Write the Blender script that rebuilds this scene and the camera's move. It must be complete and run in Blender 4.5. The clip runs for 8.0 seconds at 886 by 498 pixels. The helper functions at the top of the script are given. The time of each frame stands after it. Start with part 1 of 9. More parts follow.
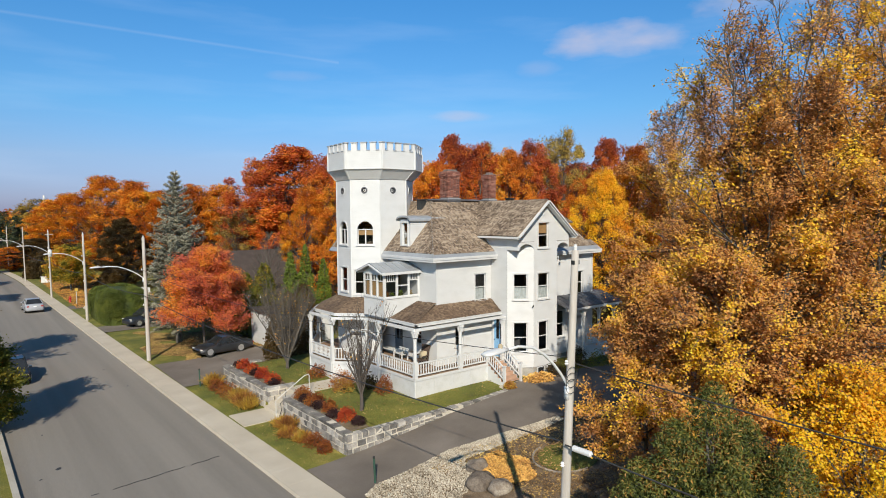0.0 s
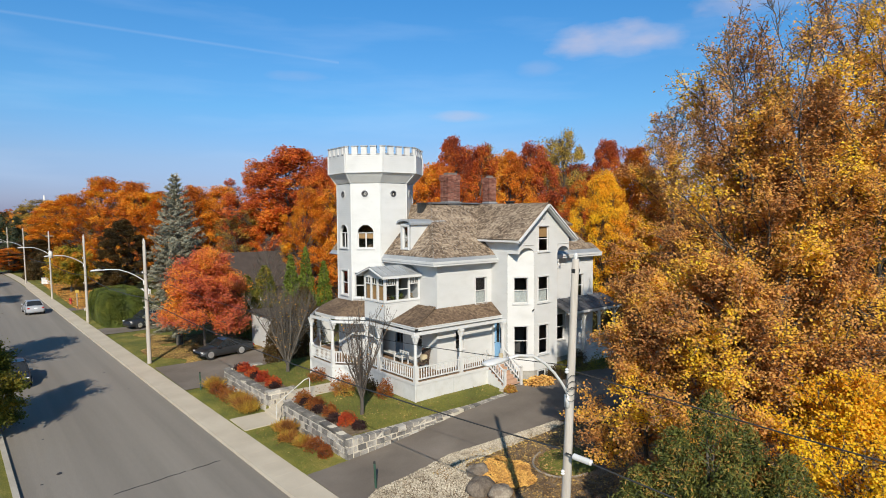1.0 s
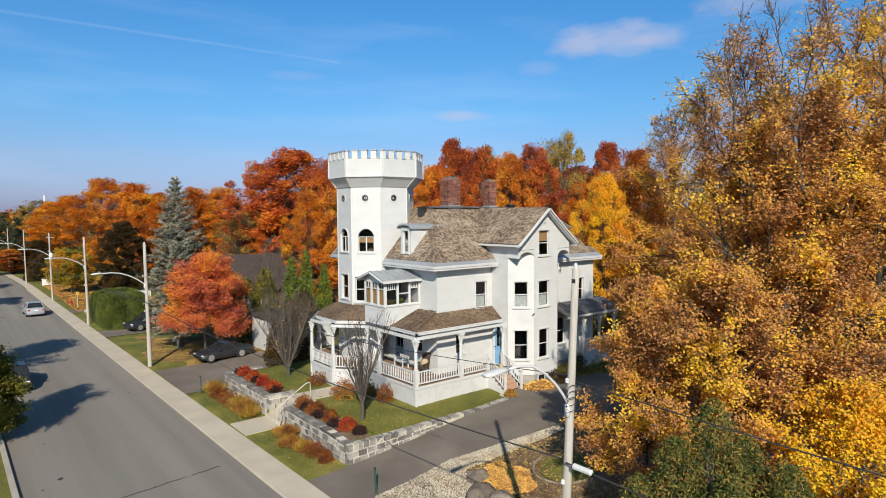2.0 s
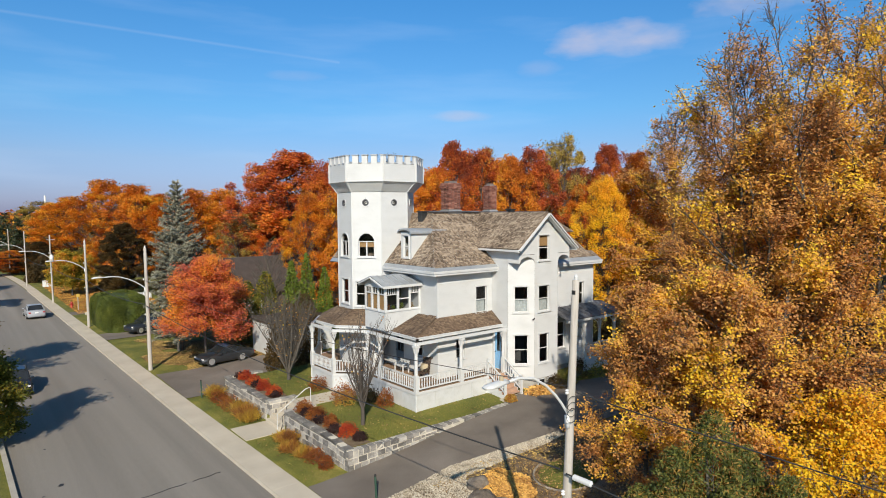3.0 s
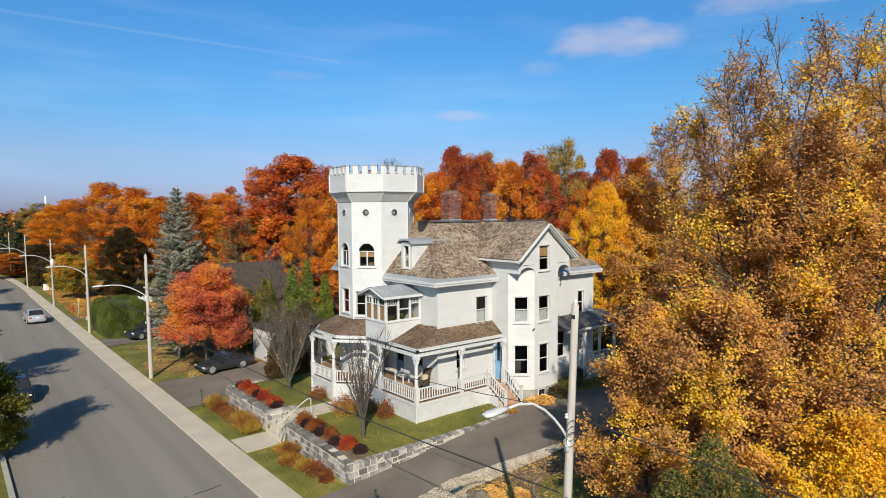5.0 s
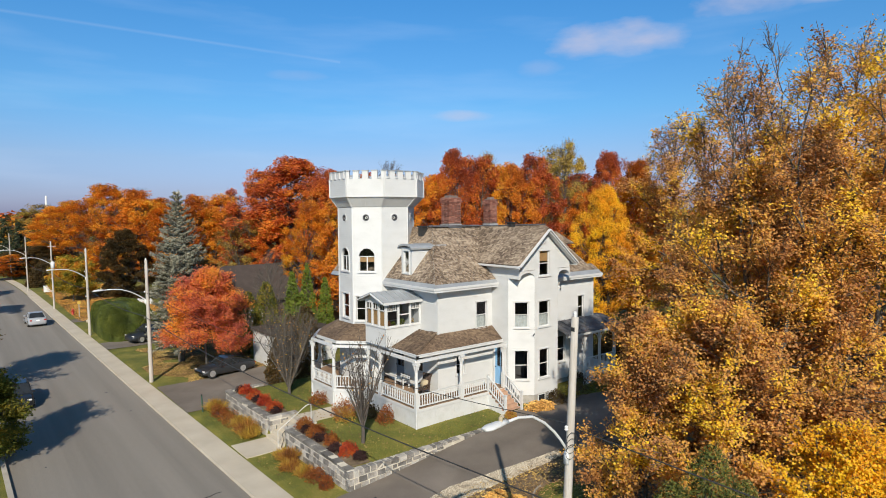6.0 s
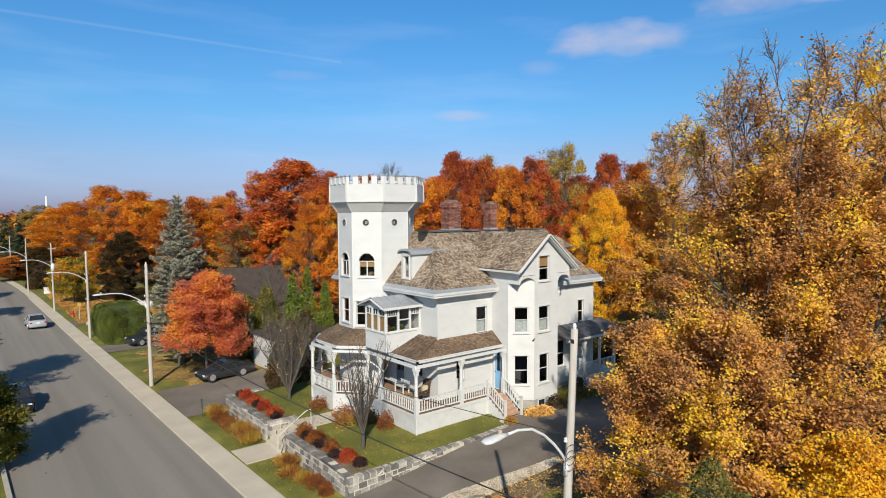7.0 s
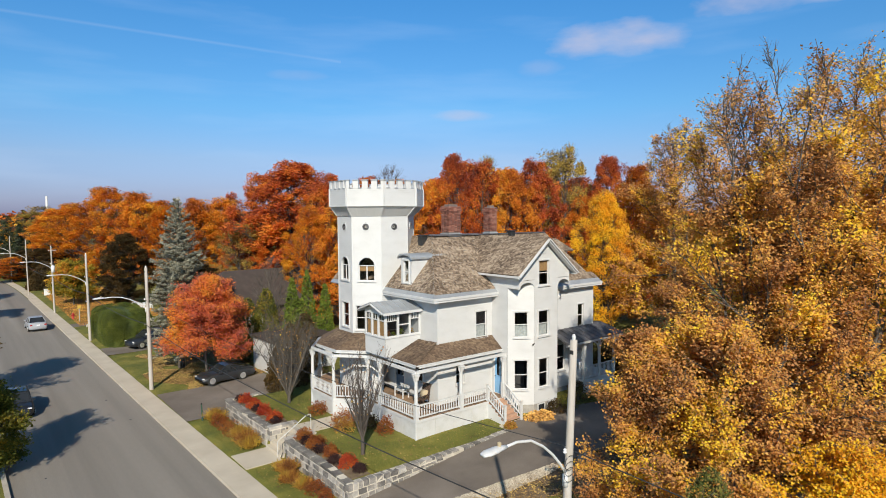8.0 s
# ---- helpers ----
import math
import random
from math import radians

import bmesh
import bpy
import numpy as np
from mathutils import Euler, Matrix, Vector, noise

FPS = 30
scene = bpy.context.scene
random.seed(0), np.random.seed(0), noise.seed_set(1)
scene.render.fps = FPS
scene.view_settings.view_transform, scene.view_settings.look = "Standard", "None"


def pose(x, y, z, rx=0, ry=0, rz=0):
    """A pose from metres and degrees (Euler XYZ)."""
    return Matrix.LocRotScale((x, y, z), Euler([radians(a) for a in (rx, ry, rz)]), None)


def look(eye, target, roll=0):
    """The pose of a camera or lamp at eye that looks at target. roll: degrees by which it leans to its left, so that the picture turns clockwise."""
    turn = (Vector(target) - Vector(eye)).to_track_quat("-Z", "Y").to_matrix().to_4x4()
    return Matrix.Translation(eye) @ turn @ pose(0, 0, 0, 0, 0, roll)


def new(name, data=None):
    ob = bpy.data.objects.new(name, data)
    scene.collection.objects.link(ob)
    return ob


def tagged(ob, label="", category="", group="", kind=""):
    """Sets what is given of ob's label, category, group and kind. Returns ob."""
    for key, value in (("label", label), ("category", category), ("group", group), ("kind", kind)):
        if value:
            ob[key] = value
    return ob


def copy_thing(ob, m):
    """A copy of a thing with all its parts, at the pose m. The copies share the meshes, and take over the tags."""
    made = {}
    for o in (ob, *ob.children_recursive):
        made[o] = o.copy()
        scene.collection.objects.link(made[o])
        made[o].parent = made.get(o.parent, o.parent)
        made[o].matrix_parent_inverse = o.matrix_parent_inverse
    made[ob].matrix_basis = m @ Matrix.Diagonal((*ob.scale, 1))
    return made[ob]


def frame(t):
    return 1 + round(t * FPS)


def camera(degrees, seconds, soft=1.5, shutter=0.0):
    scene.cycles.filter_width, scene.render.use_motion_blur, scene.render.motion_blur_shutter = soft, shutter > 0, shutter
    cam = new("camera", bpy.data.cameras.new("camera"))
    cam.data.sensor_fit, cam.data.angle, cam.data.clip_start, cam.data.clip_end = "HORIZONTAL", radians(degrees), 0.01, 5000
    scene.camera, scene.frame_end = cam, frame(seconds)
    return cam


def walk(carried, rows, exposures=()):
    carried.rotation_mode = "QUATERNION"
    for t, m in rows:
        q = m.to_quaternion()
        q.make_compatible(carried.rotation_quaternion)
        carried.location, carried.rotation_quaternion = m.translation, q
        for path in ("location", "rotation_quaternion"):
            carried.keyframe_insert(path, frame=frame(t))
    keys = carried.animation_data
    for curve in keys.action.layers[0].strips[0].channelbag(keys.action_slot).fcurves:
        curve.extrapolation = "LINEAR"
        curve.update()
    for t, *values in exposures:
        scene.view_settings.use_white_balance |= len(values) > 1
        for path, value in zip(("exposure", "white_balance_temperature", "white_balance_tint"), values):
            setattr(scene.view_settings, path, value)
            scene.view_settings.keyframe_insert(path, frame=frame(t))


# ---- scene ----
cam = camera(73.0, 8.0, 0.95)
PATH = [
    (0.0, (0.024, 0.011, 10.437), (6.333, 7.75, 9.888), -0.41),
    (0.5, (0.014, 0.005, 10.538), (6.321, 7.745, 9.988), -0.41),
    (1.0, (0.005, -0.0, 10.649), (6.311, 7.741, 10.099), -0.41),
    (1.5, (-0.002, -0.005, 10.771), (6.303, 7.737, 10.22), -0.4),
    (2.0, (-0.007, -0.01, 10.902), (6.296, 7.733, 10.35), -0.4),
    (2.5, (-0.011, -0.015, 11.04), (6.291, 7.73, 10.487), -0.39),
    (3.0, (-0.013, -0.02, 11.184), (6.287, 7.727, 10.631), -0.39),
    (3.5, (-0.013, -0.024, 11.334), (6.285, 7.724, 10.779), -0.39),
    (4.0, (-0.012, -0.028, 11.487), (6.285, 7.721, 10.932), -0.38),
    (4.5, (-0.009, -0.032, 11.642), (6.286, 7.718, 11.086), -0.38),
    (5.0, (-0.005, -0.035, 11.798), (6.289, 7.716, 11.241), -0.37),
    (5.5, (0.001, -0.039, 11.953), (6.293, 7.714, 11.396), -0.37),
    (6.0, (0.009, -0.042, 12.107), (6.299, 7.712, 11.549), -0.37),
    (6.5, (0.018, -0.044, 12.258), (6.307, 7.71, 11.699), -0.36),
    (7.0, (0.029, -0.047, 12.404), (6.316, 7.709, 11.845), -0.36),
    (7.5, (0.041, -0.049, 12.544), (6.327, 7.708, 11.984), -0.35),
    (8.0, (0.055, -0.051, 12.678), (6.34, 7.707, 12.117), -0.35),
]
walk(cam, [(t, look(eye, target, roll)) for t, eye, target, roll in PATH])

# world, sun, exposure
SUN_AZ, SUN_EL = 216.0, 32.0      # compass degrees clockwise from +y, and height over the horizon
to_sun = Vector((math.sin(radians(SUN_AZ)) * math.cos(radians(SUN_EL)),
                 math.cos(radians(SUN_AZ)) * math.cos(radians(SUN_EL)), math.sin(radians(SUN_EL))))
sun_data = bpy.data.lights.new("sun", "SUN")
sun_data.energy, sun_data.angle, sun_data.color = 4.8, radians(0.55), (1.0, 0.905, 0.755)
sun = new("sun", sun_data)
sun.matrix_world = look(to_sun * 100, (0, 0, 0))
world = bpy.data.worlds.new("sky")
scene.world = world
world.use_nodes = True
wt = world.node_tree
wt.nodes.clear()
wout = wt.nodes.new("ShaderNodeOutputWorld")
wbg = wt.nodes.new("ShaderNodeBackground")
wsky = wt.nodes.new("ShaderNodeTexSky")
wsky.sky_type, wsky.sun_disc = "NISHITA", False
wsky.sun_elevation, wsky.sun_rotation = radians(SUN_EL), radians(SUN_AZ)
wsky.air_density, wsky.dust_density, wsky.ozone_density = 1.0, 0.8, 2.5
wbg.inputs["Strength"].default_value = 0.092
scene.view_settings.exposure = 0.24


def sky_clouds():
    """Thin high cloud, one small puffy cloud and a faint contrail, mixed over the clear sky."""
    n, l = wt.nodes, wt.links
    co = n.new("ShaderNodeTexCoord")
    out = wsky.outputs[0]

    def math_node(op, a, b=None, clamp=False):
        m = n.new("ShaderNodeMath")
        m.operation, m.use_clamp = op, clamp
        for k, v in enumerate((a, b)):
            if v is None:
                continue
            if isinstance(v, (int, float)):
                m.inputs[k].default_value = v
            else:
                l.new(v, m.inputs[k])
        return m.outputs[0]

    def dotted(v):
        d = n.new("ShaderNodeVectorMath")
        d.operation = "DOT_PRODUCT"
        l.new(co.outputs["Generated"], d.inputs[0])
        d.inputs[1].default_value = v
        return d.outputs["Value"]

    def way(right, up):
        """A direction from the first view: tangents to the right and upwards."""
        f, r = Vector((0.632, 0.775, 0)), Vector((0.775, -0.632, 0))
        return (f + r * right + Vector((0, 0, up))).normalized()

    def noise_node(scale, detail, stretch):
        mp = n.new("ShaderNodeMapping")
        mp.inputs["Scale"].default_value = stretch
        l.new(co.outputs["Generated"], mp.inputs["Vector"])
        t = n.new("ShaderNodeTexNoise")
        t.inputs["Scale"].default_value, t.inputs["Detail"].default_value = scale, detail
        l.new(mp.outputs[0], t.inputs["Vector"])
        return t.outputs["Fac"]

    def over(fac, colour, base):
        m = n.new("ShaderNodeMix")
        m.data_type = "RGBA"
        l.new(fac, m.inputs["Factor"])
        l.new(base, m.inputs["A"])
        m.inputs["B"].default_value = (*colour, 1)
        return m.outputs["Result"]

    # the clear sky's colour: deep blue overhead, pale blue haze low down
    sep = n.new("ShaderNodeSeparateXYZ")
    l.new(co.outputs["Generated"], sep.inputs[0])
    tint = n.new("ShaderNodeValToRGB")
    e = tint.color_ramp.elements
    e[0].position, e[0].color = 0.0, (0.56, 0.59, 1.12, 1)
    e[1].position, e[1].color = 0.42, (0.315, 0.98, 1.42, 1)
    mid = e.new(0.17)
    mid.color = (0.50, 0.90, 1.18, 1)
    low = e.new(0.09)
    low.color = (0.65, 0.75, 1.03, 1)
    high = e.new(0.70)
    high.color = (0.26, 0.56, 0.72, 1)
    l.new(sep.outputs["Z"], tint.inputs["Fac"])
    mul = n.new("ShaderNodeMix")
    mul.data_type, mul.blend_type = "RGBA", "MULTIPLY"
    mul.inputs["Factor"].default_value = 1.0
    l.new(out, mul.inputs["A"])
    l.new(tint.outputs["Color"], mul.inputs["B"])
    out = mul.outputs["Result"]
    # veil of cirrus
    veil = math_node("MULTIPLY", math_node("SUBTRACT", noise_node(3.2, 6, (1, 1, 7)), 0.50), 1.1, True)
    out = over(math_node("MULTIPLY", veil, 0.4, True), (7.0, 8.2, 10.0), out)
    # small clouds: centre, half-width, half-height (tangents), density
    soft = noise_node(16, 6, (1, 1, 2.6))
    for (cx, cz, wx, wz, dens) in ((0.28, 0.286, 0.125, 0.030, 0.62), (0.03, 0.164, 0.055, 0.011, 0.36), (0.155, 0.240, 0.04, 0.016, 0.16),
                                   (0.645, 0.378, 0.19, 0.026, 0.6), (-0.24, 0.232, 0.05, 0.01, 0.14)):
        c = way(cx, cz)
        r = Vector((c.y, -c.x, 0)).normalized()
        u = r.cross(c).normalized()
        a = math_node("MULTIPLY", dotted(tuple(r)), 1 / wx)
        b = math_node("MULTIPLY", dotted(tuple(u)), 1 / wz)
        d2 = math_node("ADD", math_node("MULTIPLY", a, a), math_node("MULTIPLY", b, b))
        front = math_node("GREATER_THAN", dotted(tuple(c)), 0.5)
        shape = math_node("SUBTRACT", math_node("ADD", math_node("SUBTRACT", 1.0, d2), math_node("MULTIPLY", soft, 1.7)), 0.95, True)
        out = over(math_node("MULTIPLY", math_node("MULTIPLY", shape, dens), front, True), (5.9, 5.55, 6.5), out)
    # contrail: a great circle through two directions
    p, q = way(-0.74, 0.343), way(-0.12, 0.245)
    nrm = p.cross(q).normalized()
    off = math_node("ABSOLUTE", dotted(tuple(nrm)))
    band = math_node("SUBTRACT", 1.0, math_node("MULTIPLY", off, 330), True)
    half = math_node("GREATER_THAN", dotted(tuple((p - way(0.2, 0.25)).normalized())), -0.05)
    streak = math_node("MULTIPLY", math_node("MULTIPLY", band, half), math_node("MULTIPLY", noise_node(9, 3, (1, 1, 1)), 0.16), True)
    out = over(streak, (7.5, 7.8, 8.6), out)
    l.new(out, wbg.inputs["Color"])
    l.new(wbg.outputs[0], wout.inputs["Surface"])


sky_clouds()

# ---- materials ----
def nodes_of(name):
    m = bpy.data.materials.new(name)
    m.use_nodes = True
    t = m.node_tree
    return m, t.nodes, t.links, t.nodes["Principled BSDF"]


def noise_tex(n, l, scale, detail=4.0, vector=None, rough=0.55):
    t = n.new("ShaderNodeTexNoise")
    t.inputs["Scale"].default_value, t.inputs["Detail"].default_value, t.inputs["Roughness"].default_value = scale, detail, rough
    if vector is not None:
        l.new(vector, t.inputs["Vector"])
    return t.outputs["Fac"]


def ramp_node(n, l, fac, stops):
    r = n.new("ShaderNodeValToRGB")
    e = r.color_ramp.elements
    while len(e) < len(stops):
        e.new(0.5)
    for k, (at, c) in enumerate(stops):
        e[k].position, e[k].color = at, (*c, 1)
    l.new(fac, r.inputs["Fac"])
    return r.outputs["Color"]


def calc(n, l, op, a, b, clamp=False):
    m = n.new("ShaderNodeMath")
    m.operation, m.use_clamp = op, clamp
    for k, v in enumerate((a, b)):
        if isinstance(v, (int, float)):
            m.inputs[k].default_value = v
        else:
            l.new(v, m.inputs[k])
    return m.outputs[0]


def surface(name, stops, scale=2.0, fine=30.0, rough=0.7, bump=0.3, depth=0.01, metal=0.0, island=0.0, each=0.0, stretch=(1, 1, 1), fine_amount=0.35, spec=0.5, coat=0.0):
    """A mottled surface: a colour ramp over coarse and fine noise, and over the random number of each island or object."""
    m, n, l, p = nodes_of(name)
    geo = n.new("ShaderNodeNewGeometry")
    mp = n.new("ShaderNodeMapping")
    mp.inputs["Scale"].default_value = stretch
    l.new(geo.outputs["Position"], mp.inputs["Vector"])
    a = noise_tex(n, l, scale, 5, mp.outputs[0])
    b = noise_tex(n, l, fine, 4, mp.outputs[0])
    f = calc(n, l, "ADD", calc(n, l, "MULTIPLY", calc(n, l, "SUBTRACT", a, 0.5), 1.6), 0.5)
    f = calc(n, l, "ADD", f, calc(n, l, "MULTIPLY", calc(n, l, "SUBTRACT", b, 0.5), fine_amount * 2))
    if island:
        f = calc(n, l, "ADD", f, calc(n, l, "MULTIPLY", calc(n, l, "SUBTRACT", geo.outputs["Random Per Island"], 0.5), island))
    if each:
        info = n.new("ShaderNodeObjectInfo")
        f = calc(n, l, "ADD", f, calc(n, l, "MULTIPLY", calc(n, l, "SUBTRACT", info.outputs["Random"], 0.5), each))
    l.new(ramp_node(n, l, calc(n, l, "ADD", f, 0.0, True), stops), p.inputs["Base Color"])
    p.inputs["Roughness"].default_value, p.inputs["Metallic"].default_value = rough, metal
    p.inputs["Specular IOR Level"].default_value = spec
    p.inputs["Coat Weight"].default_value = coat
    if bump:
        bp = n.new("ShaderNodeBump")
        bp.inputs["Strength"].default_value, bp.inputs["Distance"].default_value = bump, depth
        l.new(b, bp.inputs["Height"])
        l.new(bp.outputs[0], p.inputs["Normal"])
    return m


def leaf_material(name, stops, clump=0.45, rough=0.55, through_light=0.48, island=0.55, drift=2.2):
    """Leaves: a colour for each leaf, drifting from clump to clump, with light shining through."""
    m, n, l, p = nodes_of(name)
    geo = n.new("ShaderNodeNewGeometry")
    a = noise_tex(n, l, clump, 3, geo.outputs["Position"])
    f = calc(n, l, "ADD", calc(n, l, "MULTIPLY", calc(n, l, "SUBTRACT", a, 0.5), drift), 0.5)
    f = calc(n, l, "ADD", f, calc(n, l, "MULTIPLY", calc(n, l, "SUBTRACT", geo.outputs["Random Per Island"], 0.5), island), True)
    c = ramp_node(n, l, f, stops)
    l.new(c, p.inputs["Base Color"])
    p.inputs["Roughness"].default_value = rough
    p.inputs["Specular IOR Level"].default_value = 0.3
    tr = n.new("ShaderNodeBsdfTranslucent")
    l.new(c, tr.inputs["Color"])
    mix = n.new("ShaderNodeMixShader")
    mix.inputs[0].default_value = through_light
    out = n["Material Output"]
    l.new(p.outputs[0], mix.inputs[1])
    l.new(tr.outputs[0], mix.inputs[2])
    l.new(mix.outputs[0], out.inputs["Surface"])
    return m


def glass_material(name, tint=(0.6, 0.65, 0.7)):
    m, n, l, p = nodes_of(name)
    n.remove(p)
    clear, gloss, mix, fr = n.new("ShaderNodeBsdfTransparent"), n.new("ShaderNodeBsdfGlossy"), n.new("ShaderNodeMixShader"), n.new("ShaderNodeFresnel")
    clear.inputs["Color"].default_value = (*tint, 1)
    gloss.inputs["Roughness"].default_value = 0.02
    fr.inputs["IOR"].default_value = 1.5
    l.new(fr.outputs[0], mix.inputs[0])
    l.new(clear.outputs[0], mix.inputs[1])
    l.new(gloss.outputs[0], mix.inputs[2])
    l.new(mix.outputs[0], n["Material Output"].inputs["Surface"])
    return m


def grey(v, k=1.0):
    return (v * k, v * k, v * k)


M = {}
M["siding"] = surface("white_siding", [(0.0, (0.50, 0.502, 0.495)), (0.5, (0.55, 0.554, 0.548)), (1.0, (0.58, 0.584, 0.58))], 0.9, 14, 0.55, 0.12, 0.004, stretch=(1, 1, 2.2))
M["trim"] = surface("white_trim_paint", [(0.0, (0.52, 0.523, 0.518)), (1.0, (0.605, 0.61, 0.605))], 1.5, 18, 0.45, 0.08, 0.003)
M["skirt"] = surface("white_skirting", [(0.0, (0.45, 0.45, 0.42)), (0.5, (0.545, 0.55, 0.545)), (1.0, (0.60, 0.605, 0.605))], 1.6, 20, 0.6, 0.1, 0.004)
M["shingle"] = surface("brown_asphalt_shingle", [(0.0, (0.095, 0.066, 0.045)), (0.35, (0.20, 0.148, 0.104)), (0.65, (0.30, 0.23, 0.165)), (1.0, (0.43, 0.345, 0.255))], 0.8, 40, 0.9, 0.5, 0.01, island=0.85, fine_amount=0.3)
M["shingle_dark"] = surface("dark_brown_shingle", [(0.0, (0.085, 0.055, 0.036)), (0.5, (0.15, 0.10, 0.064)), (1.0, (0.24, 0.17, 0.11))], 0.8, 40, 0.9, 0.6, 0.012, island=0.75, fine_amount=0.3)
M["roof_metal"] = surface("grey_sheet_metal", [(0.0, (0.30, 0.32, 0.34)), (1.0, (0.46, 0.48, 0.50))], 1.0, 12, 0.45, 0.1, 0.004, metal=0.35)
M["dark_metal"] = surface("dark_roof_metal", [(0.0, (0.05, 0.05, 0.055)), (0.6, (0.13, 0.13, 0.14)), (1.0, (0.24, 0.24, 0.25))], 1.4, 16, 0.5, 0.1, 0.004, metal=0.3)
M["brick"] = surface("red_brick", [(0.0, (0.11, 0.042, 0.03)), (0.5, (0.215, 0.08, 0.056)), (1.0, (0.31, 0.15, 0.11))], 1.5, 30, 0.9, 0.4, 0.01, each=0.9)
M["dark_mortar"] = surface("sooty_mortar", [(0.0, (0.12, 0.09, 0.08)), (1.0, (0.24, 0.20, 0.18))], 3, 40, 0.95, 0.4, 0.01)
M["mortar"] = surface("lime_mortar", [(0.0, (0.40, 0.36, 0.29)), (1.0, (0.64, 0.59, 0.50))], 3, 40, 0.95, 0.4, 0.01)
M["foundation"] = surface("grey_stone_foundation", [(0.0, (0.22, 0.21, 0.19)), (1.0, (0.42, 0.40, 0.36))], 2.5, 25, 0.9, 0.5, 0.02)
M["stone"] = surface("grey_wall_stone", [(0.0, (0.11, 0.103, 0.096)), (0.45, (0.235, 0.218, 0.198)), (1.0, (0.45, 0.42, 0.375))], 2.2, 26, 0.9, 0.7, 0.025, each=0.9, fine_amount=0.5)
M["cap_stone"] = surface("dark_weathered_cap_stone", [(0.0, (0.07, 0.066, 0.062)), (0.5, (0.145, 0.135, 0.123)), (1.0, (0.29, 0.27, 0.24))], 1.8, 22, 0.9, 0.8, 0.03, each=0.6, fine_amount=0.6)
M["dry_leaves"] = leaf_material("dry_yellow_clump", [(0.0, (0.34, 0.17, 0.05)), (0.5, (0.60, 0.33, 0.085)), (1.0, (0.76, 0.47, 0.13))], 1.2, through_light=0.1, island=0.9)
M["glass"] = glass_material("window_glass")
# The dimness of unlit rooms is put into this colour.
M["painted_dark_room"] = surface("painted_dim_interior", [(0.0, (0.10, 0.095, 0.09)), (1.0, (0.2, 0.19, 0.18))], 1, 10, 0.9, 0)
M["blind"] = surface("tan_roller_blind", [(0.0, (0.36, 0.21, 0.085)), (1.0, (0.50, 0.31, 0.14))], 2, 30, 0.8, 0.1, 0.003)
M["lace"] = surface("lace_curtain", [(0.0, (0.36, 0.38, 0.36)), (1.0, (0.66, 0.68, 0.66))], 7, 40, 0.9, 0.1, 0.003)
M["deck"] = surface("worn_deck_boards", [(0.0, (0.19, 0.115, 0.065)), (1.0, (0.36, 0.24, 0.15))], 1.2, 20, 0.7, 0.2, 0.006, each=0.5, island=0.4)
M["stair_wood"] = surface("stair_tread_wood", [(0.0, (0.34, 0.20, 0.13)), (1.0, (0.50, 0.33, 0.23))], 2, 20, 0.7, 0.2, 0.006)
M["blue_door"] = surface("light_blue_door_paint", [(0.0, (0.16, 0.34, 0.56)), (1.0, (0.22, 0.43, 0.66))], 2, 20, 0.4, 0.05, 0.003)
M["slate_door"] = surface("slate_blue_door_paint", [(0.0, (0.10, 0.14, 0.18)), (1.0, (0.16, 0.21, 0.26))], 2, 20, 0.45, 0.05, 0.003)
M["asphalt"] = surface("worn_asphalt", [(0.0, (0.135, 0.12, 0.102)), (0.5, (0.215, 0.193, 0.165)), (1.0, (0.295, 0.266, 0.227))], 0.30, 45, 0.85, 0.35, 0.008, stretch=(1.6, 0.05, 1), fine_amount=0.25)
M["drive"] = surface("driveway_asphalt", [(0.0, (0.098, 0.08, 0.064)), (0.5, (0.155, 0.13, 0.107)), (1.0, (0.225, 0.192, 0.16))], 0.35, 45, 0.9, 0.35, 0.008, fine_amount=0.4)
M["concrete"] = surface("pale_concrete", [(0.0, (0.42, 0.365, 0.285)), (0.5, (0.49, 0.43, 0.34)), (1.0, (0.56, 0.50, 0.40))], 0.6, 30, 0.9, 0.25, 0.006, each=0.06)
M["kerb"] = surface("kerb_concrete", [(0.0, (0.30, 0.27, 0.22)), (1.0, (0.47, 0.43, 0.37))], 1.0, 30, 0.9, 0.3, 0.006)
M["grass"] = surface("autumn_lawn", [(0.0, (0.06, 0.067, 0.009)), (0.35, (0.107, 0.116, 0.014)), (0.65, (0.172, 0.162, 0.022)), (1.0, (0.32, 0.24, 0.06))], 0.55, 22, 0.95, 0.9, 0.04, fine_amount=0.7)
M["blades"] = surface("grass_blades", [(0.0, (0.07, 0.081, 0.011)), (0.6, (0.15, 0.16, 0.024)), (1.0, (0.33, 0.26, 0.07))], 0.6, 10, 0.8, 0, island=0.6)
M["soil"] = surface("bark_mulch", [(0.0, (0.06, 0.04, 0.026)), (0.5, (0.16, 0.112, 0.07)), (1.0, (0.32, 0.24, 0.155))], 2, 35, 0.95, 0.9, 0.03, fine_amount=0.6)
M["gravel"] = surface("river_gravel", [(0.0, (0.17, 0.14, 0.10)), (0.5, (0.36, 0.31, 0.235)), (1.0, (0.56, 0.50, 0.395))], 1, 30, 0.85, 0.3, 0.005, island=0.8)
M["boulder"] = surface("field_boulder", [(0.0, (0.09, 0.07, 0.055)), (0.6, (0.20, 0.165, 0.13)), (1.0, (0.34, 0.30, 0.24))], 2.6, 16, 0.9, 0.9, 0.04, each=0.5, fine_amount=0.55)
